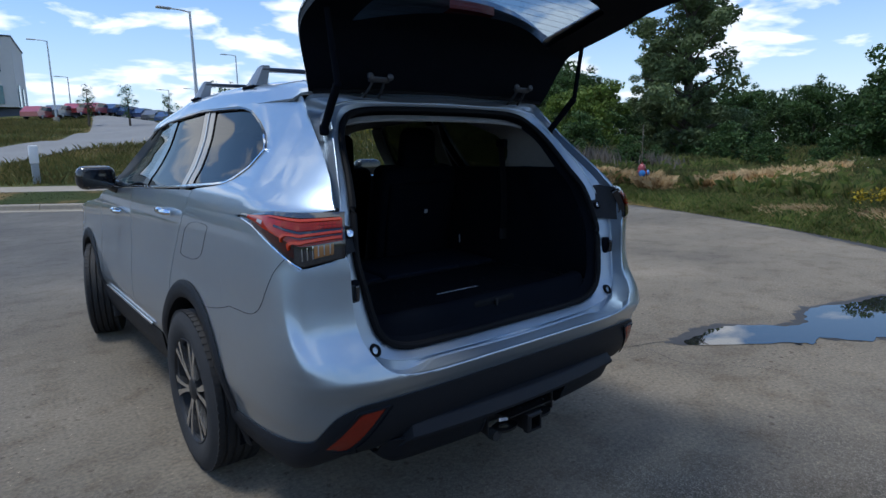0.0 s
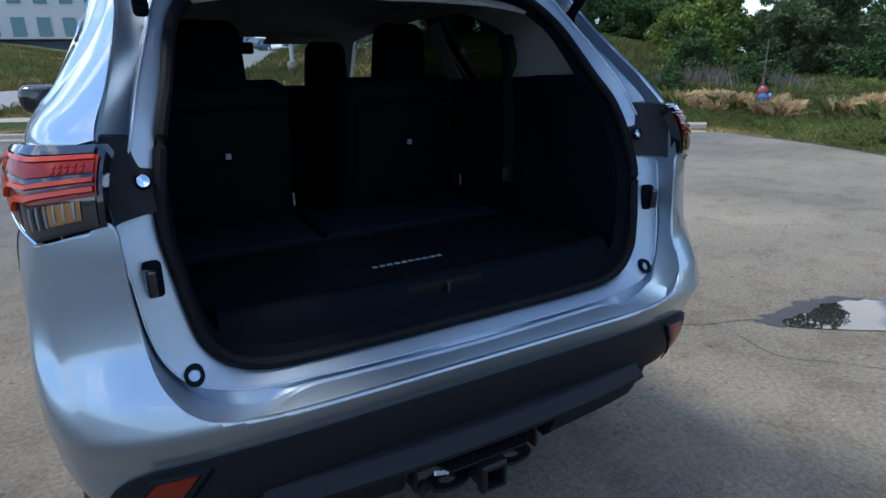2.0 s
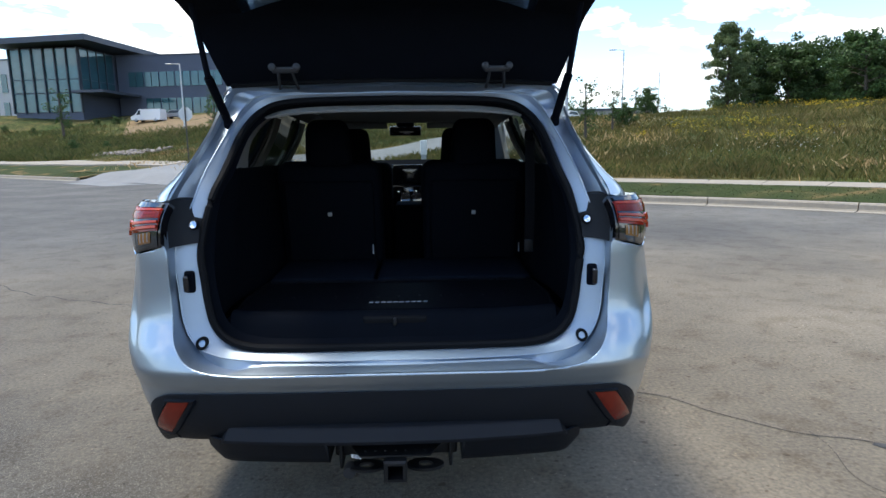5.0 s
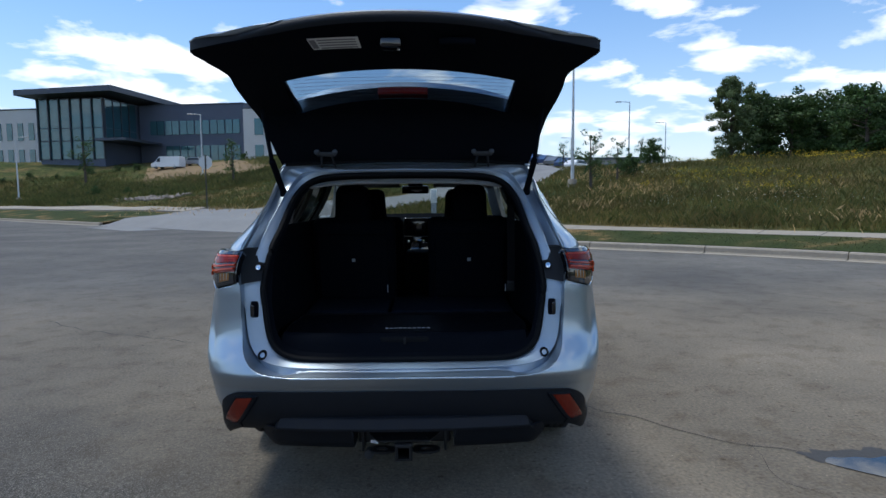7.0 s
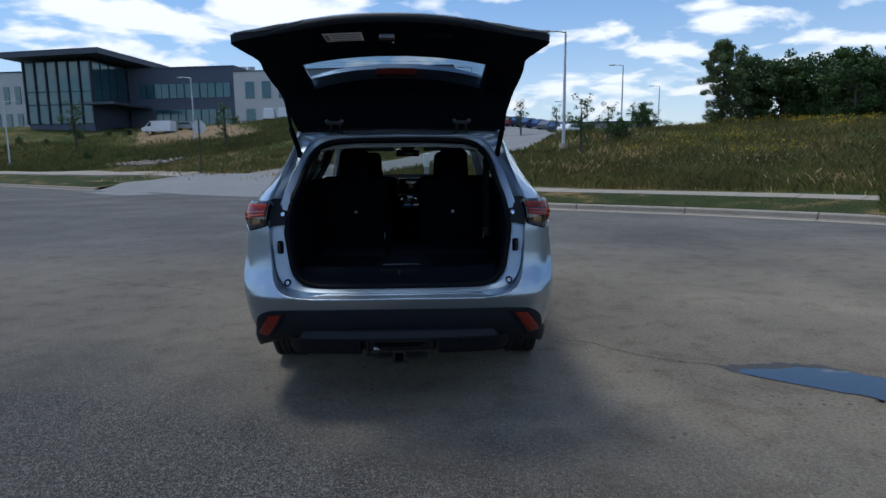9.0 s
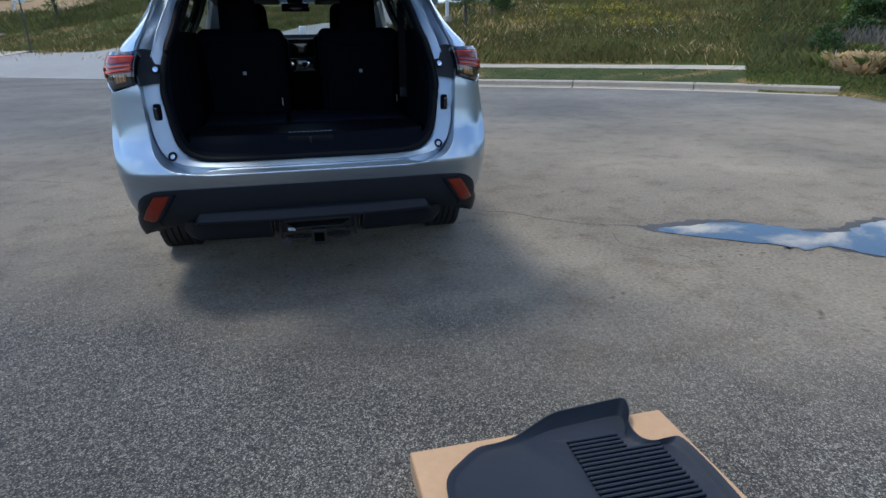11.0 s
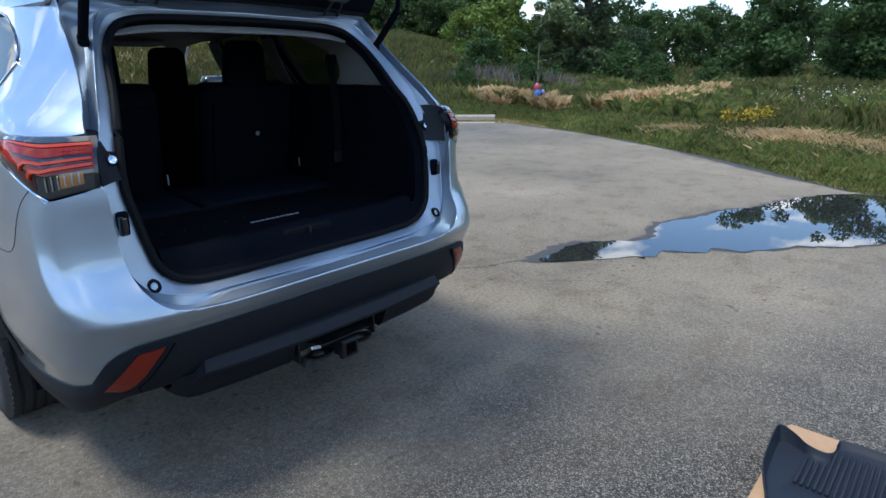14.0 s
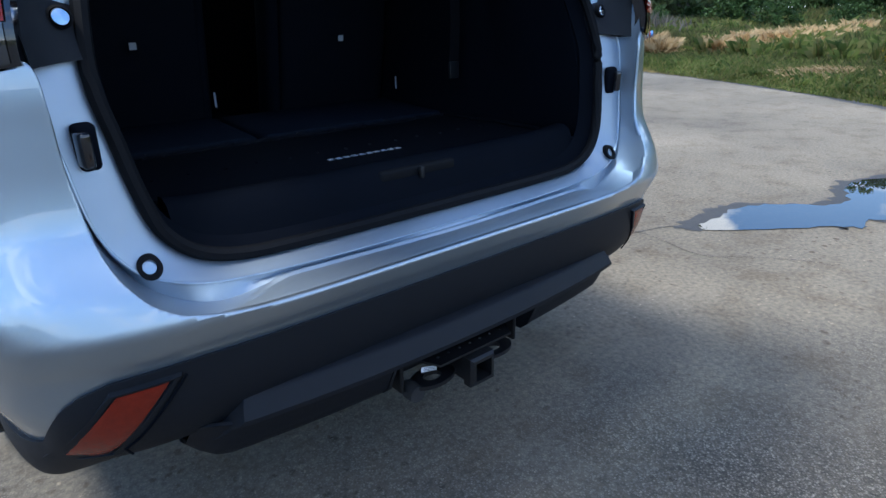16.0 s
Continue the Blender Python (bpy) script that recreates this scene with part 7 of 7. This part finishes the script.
# ---------------- trees ----------------
def leaf_cloud(centers, radii, n, size, rng, flat=0.75):
    """Leaf quads on and inside clumps; returns verts, faces."""
    w = radii ** 2
    pick = rng.choice(len(centers), n, p=w / w.sum())
    d = rng.normal(size=(n, 3))
    d /= np.linalg.norm(d, axis=1)[:, None]
    rr = radii[pick] * (0.55 + 0.50 * rng.random(n))
    p = centers[pick] + d * rr[:, None] * np.array([1, 1, flat])
    nrm = d + rng.normal(size=(n, 3)) * 0.7
    nrm /= np.linalg.norm(nrm, axis=1)[:, None]
    t = np.cross(nrm, rng.normal(size=(n, 3)))
    t /= np.linalg.norm(t, axis=1)[:, None]
    b = np.cross(nrm, t)
    s = size * (0.6 + 0.8 * rng.random(n))[:, None]
    v = np.stack([p - t * s * 0.9, p - b * s * 0.5, p + t * s, p + b * s * 0.5], 1).reshape(-1, 3)
    f = np.arange(4 * n).reshape(-1, 4)
    return v, f


def quick_mesh(name, v, f, mat):
    me = bpy.data.meshes.new(name)
    k = f.shape[1]
    me.vertices.add(len(v))
    me.vertices.foreach_set("co", np.asarray(v, np.float32).ravel())
    me.loops.add(f.size)
    me.loops.foreach_set("vertex_index", f.astype(np.int32).ravel())
    me.polygons.add(len(f))
    me.polygons.foreach_set("loop_start", (np.arange(len(f)) * k).astype(np.int32))
    me.update(calc_edges=True)
    me.materials.append(mat)
    return me


def tree(seed, h, spread, mat, leaves, leaf, label, slim=False, bare=0.12, name="tree", nb=0, clump=1.0):
    """Tapered trunk, limbs and a ragged crown of clumps."""
    rng = np.random.default_rng(seed)
    root = thing(name, label, "tree" if h > 3.5 else "shrub")
    g = Geo()
    lean = rng.normal(size=2) * 0.02 * h
    trunk = [(lean[0] * t * t, lean[1] * t * t, h * 0.92 * t - 0.2) for t in np.linspace(0, 1, 7)]
    g.tube(trunk, [0.028 * h * (1 - 0.88 * t) + 0.008 for t in np.linspace(0, 1, 7)], 8)
    centers, radii = [], []
    nb = nb or (16 if slim else 22)
    for i in range(nb):
        t = bare + (0.97 - bare) * (i + rng.random()) / nb
        a = rng.random() * 2 * math.pi
        prof = math.sin(math.pi * min(1, (t - bare) / (1 - bare) * 0.82 + 0.16)) ** (0.8 if slim else 0.6)
        ln = spread * prof * (0.55 + 0.55 * rng.random())
        base = Vector((lean[0] * t * t, lean[1] * t * t, h * 0.92 * t - 0.2))
        end = base + Vector((math.cos(a) * ln, math.sin(a) * ln, ln * (0.55 if slim else 0.30)))
        mid = base.lerp(end, 0.5) + Vector((0, 0, 0.06 * ln))
        g.tube([base, mid, end], [0.010 * h * (1 - 0.6 * t), 0.006 * h * (1 - 0.6 * t), 0.004], 5, caps=False)
        for _ in range(3 if slim else 4):
            o = rng.normal(size=3) * spread * 0.20
            centers.append(np.array(end) + o - np.array([math.cos(a), math.sin(a), 0.1]) * ln * rng.random() * 0.6)
            radii.append(spread * (0.14 + 0.17 * rng.random()) * (1.15 if slim else 1.0) * clump)
    part("trunk", g, BARK, root)
    v, f = leaf_cloud(np.array(centers), np.array(radii), leaves, leaf, rng)
    v[:, 2] = np.maximum(v[:, 2], 0.05)
    c = new("crown", quick_mesh("crown", v, f, mat))
    c.parent = root
    return root


def plant(src, items, group):
    first = True
    rnd = random.Random(len(items) * 7 + len(group))
    for phi, r, s in items:
        x, y = at(phi, r)
        m = pose(x, y, gz(x, y) - 0.05, 0, 0, rnd.uniform(0, 360)) @ Matrix.Diagonal((s, s, s * rnd.uniform(0.92, 1.1), 1))
        if first:
            src.matrix_basis = m
            tagged(src, group=group)
            first = False
        else:
            o = copy_thing(src, m)
            o.scale = m.to_scale()


OAK = "dark green broadleaf tree in the wood edge"
oak_a = tree(11, 7.6, 3.0, LEAF_DARK, 8000, 0.16, OAK, bare=0.05)
oak_b = tree(12, 6.8, 3.2, LEAF_DARK, 8000, 0.16, OAK, bare=0.03)
oak_c = tree(13, 7.2, 2.8, LEAF_MID, 8000, 0.15, "mid-green broadleaf tree in the wood edge", bare=0.03)
rr = random.Random(4)
plant(oak_a, [(29.6 + 2.6 * i + rr.uniform(-0.8, 0.8), 68 + rr.uniform(-4, 6), rr.uniform(0.85, 1.12)) for i in range(9)] + [(52 + 4.2 * i, 60 + rr.uniform(-4, 6), rr.uniform(0.60, 0.76)) for i in range(12)], "wood edge")
plant(oak_b, [(30.5 + 3.0 * i + rr.uniform(-0.8, 0.8), 74 + rr.uniform(-4, 4), rr.uniform(0.95, 1.2)) for i in range(8)] + [(51 + 4.0 * i, 54 + rr.uniform(-4, 4), rr.uniform(0.50, 0.66)) for i in range(14)] , "wood edge")
oak_d = tree(14, 7.0, 3.2, LEAF_DARK, 3600, 0.24, "dark broadleaf tree standing in the far wood", bare=0.0)
# the ten from bearing -60 round stay out of view, added for reflections
plant(oak_d, [(44 + 2.8 * i + rr.uniform(-0.6, 0.6), 80 + rr.uniform(-5, 5), rr.uniform(0.72, 0.9)) for i in range(20)] + [(-60 - 9 * i, 75, 0.55) for i in range(10)], "far wood")
# the seven from bearing 118 on are unseen too, put behind for reflections
plant(oak_c, [(33 + 3.8 * i, 62 + rr.uniform(-3, 3), rr.uniform(0.7, 0.95)) for i in range(5)] + [(53.5 + 5.0 * i, 45 + rr.uniform(-3, 3), rr.uniform(0.40, 0.56)) for i in range(10)] + [(118 + 10 * i, 60, 0.5) for i in range(7)], "wood edge")
cotton = tree(21, 12.5, 3.0, LEAF_PALE, 30000, 0.12, "tall slender pale-leaved tree above the wood", slim=True, bare=0.02, nb=46, clump=0.8)
plant(cotton, [(58.2, 35, 1.0), (27.1, 59, 0.62), (56.0, 40, 0.55)], "tall trees")
bush = tree(31, 6.2, 2.9, LEAF_MID, 12000, 0.13, "large rounded green tree at the meadow's edge", bare=0.0)
plant(bush, [(72.6, 26.5, 0.68), (80.5, 25, 0.70), (88.0, 27, 0.70)], "meadow trees")
lime = tree(41, 3.6, 1.7, LEAF_LIME, 7000, 0.10, "yellow-green young tree in the meadow", bare=0.02)
plant(lime, [(49.6, 33, 1.05), (47.2, 35, 0.8), (58.5, 40, 1.0)], "young trees")
shrub = tree(51, 1.9, 1.1, LEAF_MID, 3500, 0.07, "low green shrub in the meadow", bare=0.0, name="shrub")
plant(shrub, [(45 + 3.1 * i + rr.uniform(-1, 1), 28 + rr.uniform(-6, 8), rr.uniform(0.5, 1.1)) for i in range(14)] + [(20.5, 48, 1.0), (26.5, 62, 0.9), (18.7, 38.7, 0.75), (-29.6, 84, 0.7), (-27.2, 76, 0.5)], "shrubs")
sap = tree(61, 4.0, 0.9, LEAF_MID, 900, 0.07, "thin young planted tree with sparse leaves", slim=True, bare=0.25, name="sapling")
plant(sap, [(-18.6, 71, 1.4), (15.2, 33.6, 0.85), (19.6, 52, 0.65), (-30.3, 108, 2.0), (9.3, 60, 0.9), (6.4, 62, 0.9), (12.6, 70, 0.9), (21.5, 58, 0.55), (-12, 60, 0.9), (17.6, 37, 0.7)], "saplings")
low_row = tree(71, 1.6, 1.0, LEAF_DARK, 1600, 0.08, "dark evergreen foundation shrub", bare=0.0, name="shrub")
plant(low_row, [(-38 + 1.9 * i + rr.uniform(-0.6, 0.6), 119 + rr.uniform(-2, 2), rr.uniform(0.4, 0.9)) for i in range(12)] + [(14 + 1.7 * i, 95, 1.7) for i in range(8)], "distant shrubs")


# ---------------- grasses and flowers ----------------
def blades(x, y, h, w, rng, lean=0.45):
    """One bent blade (two triangles as a quad and tip) per point."""
    n = len(x)
    z = ground_z(x, y)
    a = rng.random(n) * 2 * np.pi
    dx, dy = np.cos(a), np.sin(a)
    l = lean * h * (0.2 + rng.random(n))
    b = rng.random(n) * 2 * np.pi
    lx, ly = np.cos(b) * l, np.sin(b) * l
    p0 = np.stack([x - dx * w, y - dy * w, z - 0.03], -1)
    p1 = np.stack([x + dx * w, y + dy * w, z - 0.03], -1)
    p2 = np.stack([x + dx * w * 0.7 + lx * 0.35, y + dy * w * 0.7 + ly * 0.35, z + h * 0.6], -1)
    p3 = np.stack([x + lx, y + ly, z + h], -1)
    v = np.stack([p0, p1, p2, p3], 1).reshape(-1, 3)
    return v, np.arange(4 * n).reshape(-1, 4)


def scatter(n, phi0, phi1, d0, d1, rng, r0=8, r1=80, power=1.0):
    """Points at bearings phi and ranges r whose distance from the lot lies between d0 and d1."""
    xs, ys = [], []
    got = 0
    while got < n:
        ph = np.radians(phi0 + (phi1 - phi0) * rng.random(4 * n))
        r = r0 + (r1 - r0) * rng.random(4 * n) ** power
        x, y = 2 + r * np.sin(ph), -1 + r * np.cos(ph)
        d = outside(x, y)
        ok = (d > d0) & (d < d1)
        xs.append(x[ok])
        ys.append(y[ok])
        got += ok.sum()
    return np.concatenate(xs)[:n], np.concatenate(ys)[:n]


def stuff(name, v, f, mat, label, cat):
    tagged(new(name, quick_mesh(name, v, f, mat)), label, cat, kind="stuff")


def off_path(x, y):
    """Keeps plants off the drive and its mouth."""
    q, _ = along(DRIVE, 1.0)
    d = np.min(np.hypot(x[:, None] - q[None, :, 0], y[:, None] - q[None, :, 1]), axis=1)
    (ax, ay), (bx, by) = MOUTH[0], MOUTH[-1]
    t = ((x - ax) * (bx - ax) + (y - ay) * (by - ay)) / ((bx - ax) ** 2 + (by - ay) ** 2)
    return (d > 3.4) & ~((t > -0.02) & (t < 1.0) & (outside(x, y) < 7.1))


def bare_bank(x, y):
    """Keeps tall grass off the mown dry bank, the rubble and the walk beside the kerb."""
    ph, r = np.degrees(np.arctan2(x - 2, y + 1)), np.hypot(x - 2, y + 1)
    ph, r = ph + rng.normal(size=len(ph)) * 1.3, r + rng.normal(size=len(ph)) * 2.0
    dry = (ph > -28.0) & (ph < -15.5) & (r > 84 - (ph + 20) * 2)
    rubble = (ph > -28.5) & (ph < -23) & (r > 62) & (r < 72)
    walkway = (ph < -22) & (outside(x, y) < 8.2)
    return ~(dry | rubble | walkway)


rng = np.random.default_rng(5)
tagged(ribbon("mown_bank", [at(-19.4, 82), at(-21.4, 98), at(-21.8, 118)], -7.0, 8.0, 0.06, DRYBANK, 2.0, 10), "dry tan mown bank below the office", "grass bank", kind="structure")
# verge by the lot's corner: short green grass
x, y = scatter(80000, 40, 110, 0.0, 2.8, rng, 6, 24)
v, f = blades(x, y, 0.03 + 0.17 * rng.random(len(x)) ** 2 * np.clip(outside(x, y) / 0.8, 0.2, 1), 0.003 + 0.004 * rng.random(len(x)), rng, 0.9)
stuff("verge_grass", v, f, GRASSG, "short green grass along the lot's broken edge", "grass")
# leafy weeds and tufts crowding the broken edge
edge_c = []
_q, _n = along(EDGE[:8], 0.22)
for _i in range(len(_q)):
    for _k in range(4):
        p = _q[_i] + _n[_i] * (0.05 + 2.0 * rng.random() ** 1.2)
        edge_c.append((p[0] + rng.normal() * 0.1, p[1] + rng.normal() * 0.1, 1.0))
# tall meadow, near
x, y = scatter(190000, 40, 105, 1.2, 26, rng, 12, 42, 0.9)
v, f = blades(x, y, (0.12 + 0.40 * rng.random(len(x)) ** 2) * np.clip(outside(x, y) / 4, 0.35, 1), 0.0025 + 0.0045 * rng.random(len(x)), rng, 0.6)
stuff("meadow_grass", v, f, GRASS, "tall mixed meadow grass beyond the lot", "grass")
# hill and bank, farther
x, y = scatter(235000, -50, 60, 4.0, 60, rng, 20, 85, 1.15)
ok = off_path(x, y) & bare_bank(x, y)
x, y = x[ok], y[ok]
v, f = blades(x, y, 0.10 + 0.30 * rng.random(len(x)) ** 2, 0.003 + 0.006 * rng.random(len(x)), rng, 0.7)
stuff("hill_grass", v, f, HILLG, "rough unmown grass on the bank and hill", "grass")
# taller grass on the far bank below the office
x, y = scatter(60000, -40, -12, 8.2, 75, rng, 66, 118)
ok = bare_bank(x, y) & off_path(x, y)
x, y = x[ok], y[ok]
v, f = blades(x, y, 0.25 + 0.45 * rng.random(len(x)) ** 2, 0.010 + 0.014 * rng.random(len(x)), rng, 0.7)
stuff("bank_grass", v, f, GRASS, "deep green unmown grass on the office bank", "grass")
# mown verge texture
x, y = scatter(16000, -45, 40, 0.25, 2.25, rng, 14, 50, 0.7)
ok = off_path(x, y)
x, y = x[ok], y[ok]
v, f = blades(x, y, 0.035 + 0.03 * rng.random(len(x)), 0.008 + 0.008 * rng.random(len(x)), rng, 0.9)
stuff("mown_blades", v, f, MOWNG, "mown grass on the kerb-side verge", "grass")


def clumps(cs, n, spread, h, w, lean=0.8):
    xs, ys, hs = [], [], []
    for (cx_, cy_, k) in cs:
        m = int(n * k)
        a, r = rng.random(m) * 2 * np.pi, np.abs(rng.normal(size=m)) * spread * k
        xs.append(cx_ + np.cos(a) * r)
        ys.append(cy_ + np.sin(a) * r)
        hs.append(h * k * (0.4 + 0.8 * rng.random(m)))
    x, y, hh = np.concatenate(xs), np.concatenate(ys), np.concatenate(hs)
    ok = outside(x, y) > 0.3
    x, y, hh = x[ok], y[ok], hh[ok]
    return blades(x, y, hh, w + w * rng.random(len(x)), rng, lean)


straw_c = [(16.3, 12.0, 0.9), (16.7, 12.1, 0.7), (16.4, 11.2, 0.7), (16.6, 10.2, 0.6), (15.9, 9.5, 0.3), (17.0, 8.0, 0.9), (17.0, 7.2, 1.0), (17.9, 7.1, 1.0), (18.9, 6.9, 0.8), (19.9, 6.8, 0.8), (21.2, 6.6, 0.6)]


def tussocks(cs, tufts, n, spread, h, w):
    """Tufts of blades that lean outwards from their roots."""
    vs = []
    for cx_, cy_, k in cs:
        for _ in range(max(1, int(tufts * k))):
            a0, r0 = rng.random() * 2 * np.pi, abs(rng.normal()) * spread * k
            x0, y0, hk = cx_ + np.cos(a0) * r0, cy_ + np.sin(a0) * r0, h * (0.5 + 0.6 * rng.random())
            if float(outside(np.array([x0]), np.array([y0]))[0]) < 0.3:
                continue
            a = rng.random(n) * 2 * np.pi
            ox, oy = rng.normal(size=n) * 0.05, rng.normal(size=n) * 0.05
            out, hh = hk * (0.15 + 0.75 * rng.random(n) ** 1.3), hk * (0.45 + 0.7 * rng.random(n))
            z0 = gz(x0, y0)
            rt = 0.06 * rng.random(n)
            ww = w * (0.6 + 0.8 * rng.random(n))
            c, s = np.cos(a), np.sin(a)
            px, py = -s * ww, c * ww
            rows = [np.stack([x0 + ox + c * rt - px, y0 + oy + s * rt - py, np.full(n, z0 - 0.02)], -1), np.stack([x0 + ox + c * rt + px, y0 + oy + s * rt + py, np.full(n, z0 - 0.02)], -1),
                    np.stack([x0 + ox + c * (rt + out * 0.45) + px * 0.8, y0 + oy + s * (rt + out * 0.45) + py * 0.8, z0 + hh * 0.8], -1), np.stack([x0 + ox + c * (rt + out), y0 + oy + s * (rt + out), z0 + hh * (0.75 + 0.3 * rng.random(n))], -1)]
            vs.append(np.stack(rows, 1).reshape(-1, 3))
    v = np.concatenate(vs)
    return v, np.arange(len(v)).reshape(-1, 4)


v, f = tussocks(straw_c, 17, 240, 0.50, 0.50, 0.0027)
stuff("dry_grass", v, f, STRAW, "pale dry straw tussocks round the hydrant", "dry grass")
v, f = clumps([(13.4, 5.4, 0.45), (13.26, 4.7, 0.6), (12.83, 3.2, 0.6), (12.4, 2.55, 0.75), (12.25, 2.1, 0.65), (11.95, 1.45, 0.6), (11.5, 1.0, 0.6), (16.8, 9.0, 0.6), (16.8, 8.5, 0.6)], 4600, 0.42, 0.24, 0.003, 1.6)
stuff("dry_grass", v, f, STRAW, "cut pale straw lying flat in the weeds", "dry grass")
v, f = clumps([(2 + r * math.sin(radians(p)), -1 + r * math.cos(radians(p)), 1.0) for p, r in ((12.4, 30.9), (14.5, 28.1), (17, 33), (20, 31), (36.8, 23.6), (31, 30), (17.5, 40), (18.6, 43), (14, 40), (22, 45), (-14, 38), (-20, 44), (-10, 44), (-25, 50), (-17, 52), (-21, 56), (-23, 58), (-18, 60))], 150, 1.6, 0.30, 0.009)
stuff("dry_grass", v, f, STRAW, "straw-coloured patches on the bank", "dry grass")
v, f = clumps([(20.2, 15.0, 1.0), (21.3, 14.0, 1.0), (22.2, 13.2, 0.8), (19.3, 15.8, 0.8)], 420, 0.8, 0.85, 0.006, 0.35)
stuff("dead_stems", v, f, REED, "grey dead stalks standing in the meadow", "dead stalks")


v, f = tussocks(edge_c, 1, 110, 0.08, 0.15, 0.0028)
stuff("weeds", v, f, GRASSG, "leafy green weed tufts along the lot's edge", "weeds")
far_c = [(x, y, 1.0) for x, y in zip(*scatter(520, 44, 100, 2.2, 16, rng, 13, 32))]
v, f = tussocks(far_c, 1, 80, 0.1, 0.50, 0.0036)
stuff("weeds", v, f, GRASSG, "tall green weeds standing in the meadow", "weeds")


def flower_heads(cs, n, spread, h, size, mat, label):
    pts = []
    for cx_, cy_, k in cs:
        m = int(n * k)
        a, r = rng.random(m) * 2 * np.pi, np.abs(rng.normal(size=m)) * spread * k
        pts.append(np.stack([cx_ + np.cos(a) * r, cy_ + np.sin(a) * r], -1))
    p = np.concatenate(pts)
    p = p[outside(p[:, 0], p[:, 1]) > 0.3]
    z = ground_z(p[:, 0], p[:, 1]) + h * (0.7 + 0.5 * rng.random(len(p)))
    c = np.concatenate([p, z[:, None]], 1)
    m = len(c)
    nrm = rng.normal(size=(m, 3)) * 0.6 + np.array([0, 0, 1.0])
    nrm /= np.linalg.norm(nrm, axis=1)[:, None]
    t = np.cross(nrm, rng.normal(size=(m, 3)))
    t /= np.linalg.norm(t, axis=1)[:, None]
    b = np.cross(nrm, t)
    s = size * (0.5 + rng.random(m))[:, None]
    v = np.stack([c - t * s, c - b * s, c + t * s, c + b * s], 1).reshape(-1, 3)
    stuff("wildflowers", v, np.arange(4 * m).reshape(-1, 4), mat, label, "flowers")


flower_heads([(12.8, 3.3, 0.8), (13.1, 3.1, 0.7), (12.6, 3.6, 0.4)], 200, 0.24, 0.46, 0.022, FLOWERY, "yellow flower clumps in the meadow")
flower_heads([(13.9, 2.7, 0.9), (14.6, 2.4, 1.0), (15.4, 2.2, 1.0), (16.4, 2.6, 0.9), (14.0, 1.7, 0.8)], 20, 0.6, 0.60, 0.019, FLOWERW, "white flower umbels over the weeds")
hillf = [at(p, r) for p, r in ((24.7, 32.9), (25.8, 35), (27.1, 37.5), (28.9, 34.1), (27.5, 34.5), (31.6, 32.2), (29.6, 31), (28.8, 47.4), (31, 46), (32.8, 44.8), (34.5, 42), (35.8, 38.3), (26, 46), (24, 48), (37, 42))]
for _k, (a, b) in enumerate(hillf):
    hillf[_k] = [(a + rng.normal() * 1.3, b + rng.normal() * 0.7, 0.6) for _ in range(5)]
flower_heads([c for cs in hillf for c in cs], 60, 0.75, 0.42, 0.026, FLOWERY, "yellow flower drifts over the hill")
whitef = [at(p, r) for p, r in ((32.2, 26.5), (34.1, 27.1), (22.1, 26), (26.2, 26.5), (21.2, 39), (22.4, 33.5), (21.8, 36), (74, 18), (70, 21), (45, 28), (50, 26))]
flower_heads([(a, b, 1.0) for a, b in whitef], 60, 1.5, 0.50, 0.017, FLOWERW, "white flowers scattered in the meadow")
# rubble on the bank beyond the drive
def stones(cs, name, label):
    g = Geo()
    rs = random.Random(9)
    for cx_, cy_, n, sp in cs:
        for _ in range(n):
            x, y = cx_ + rs.gauss(0, sp), cy_ + rs.gauss(0, sp * 0.4)
            s = rs.uniform(0.18, 0.55)
            vs, fs = rounded((s, s * rs.uniform(0.6, 1), s * 0.55), s * 0.16, 1)
            m = pose(x, y, gz(x, y) + s * 0.12, rs.uniform(-20, 20), rs.uniform(-20, 20), rs.uniform(0, 360))
            g.add([m @ v for v in vs], fs)
    tagged(part(name, g, ROCK, smooth=False), label, "stones", kind="stuff")


stones([(-28.6, 60.6, 80, 1.7), (-25.8, 59.4, 70, 1.5)], "riprap", "grey-brown rubble stones on the bank")
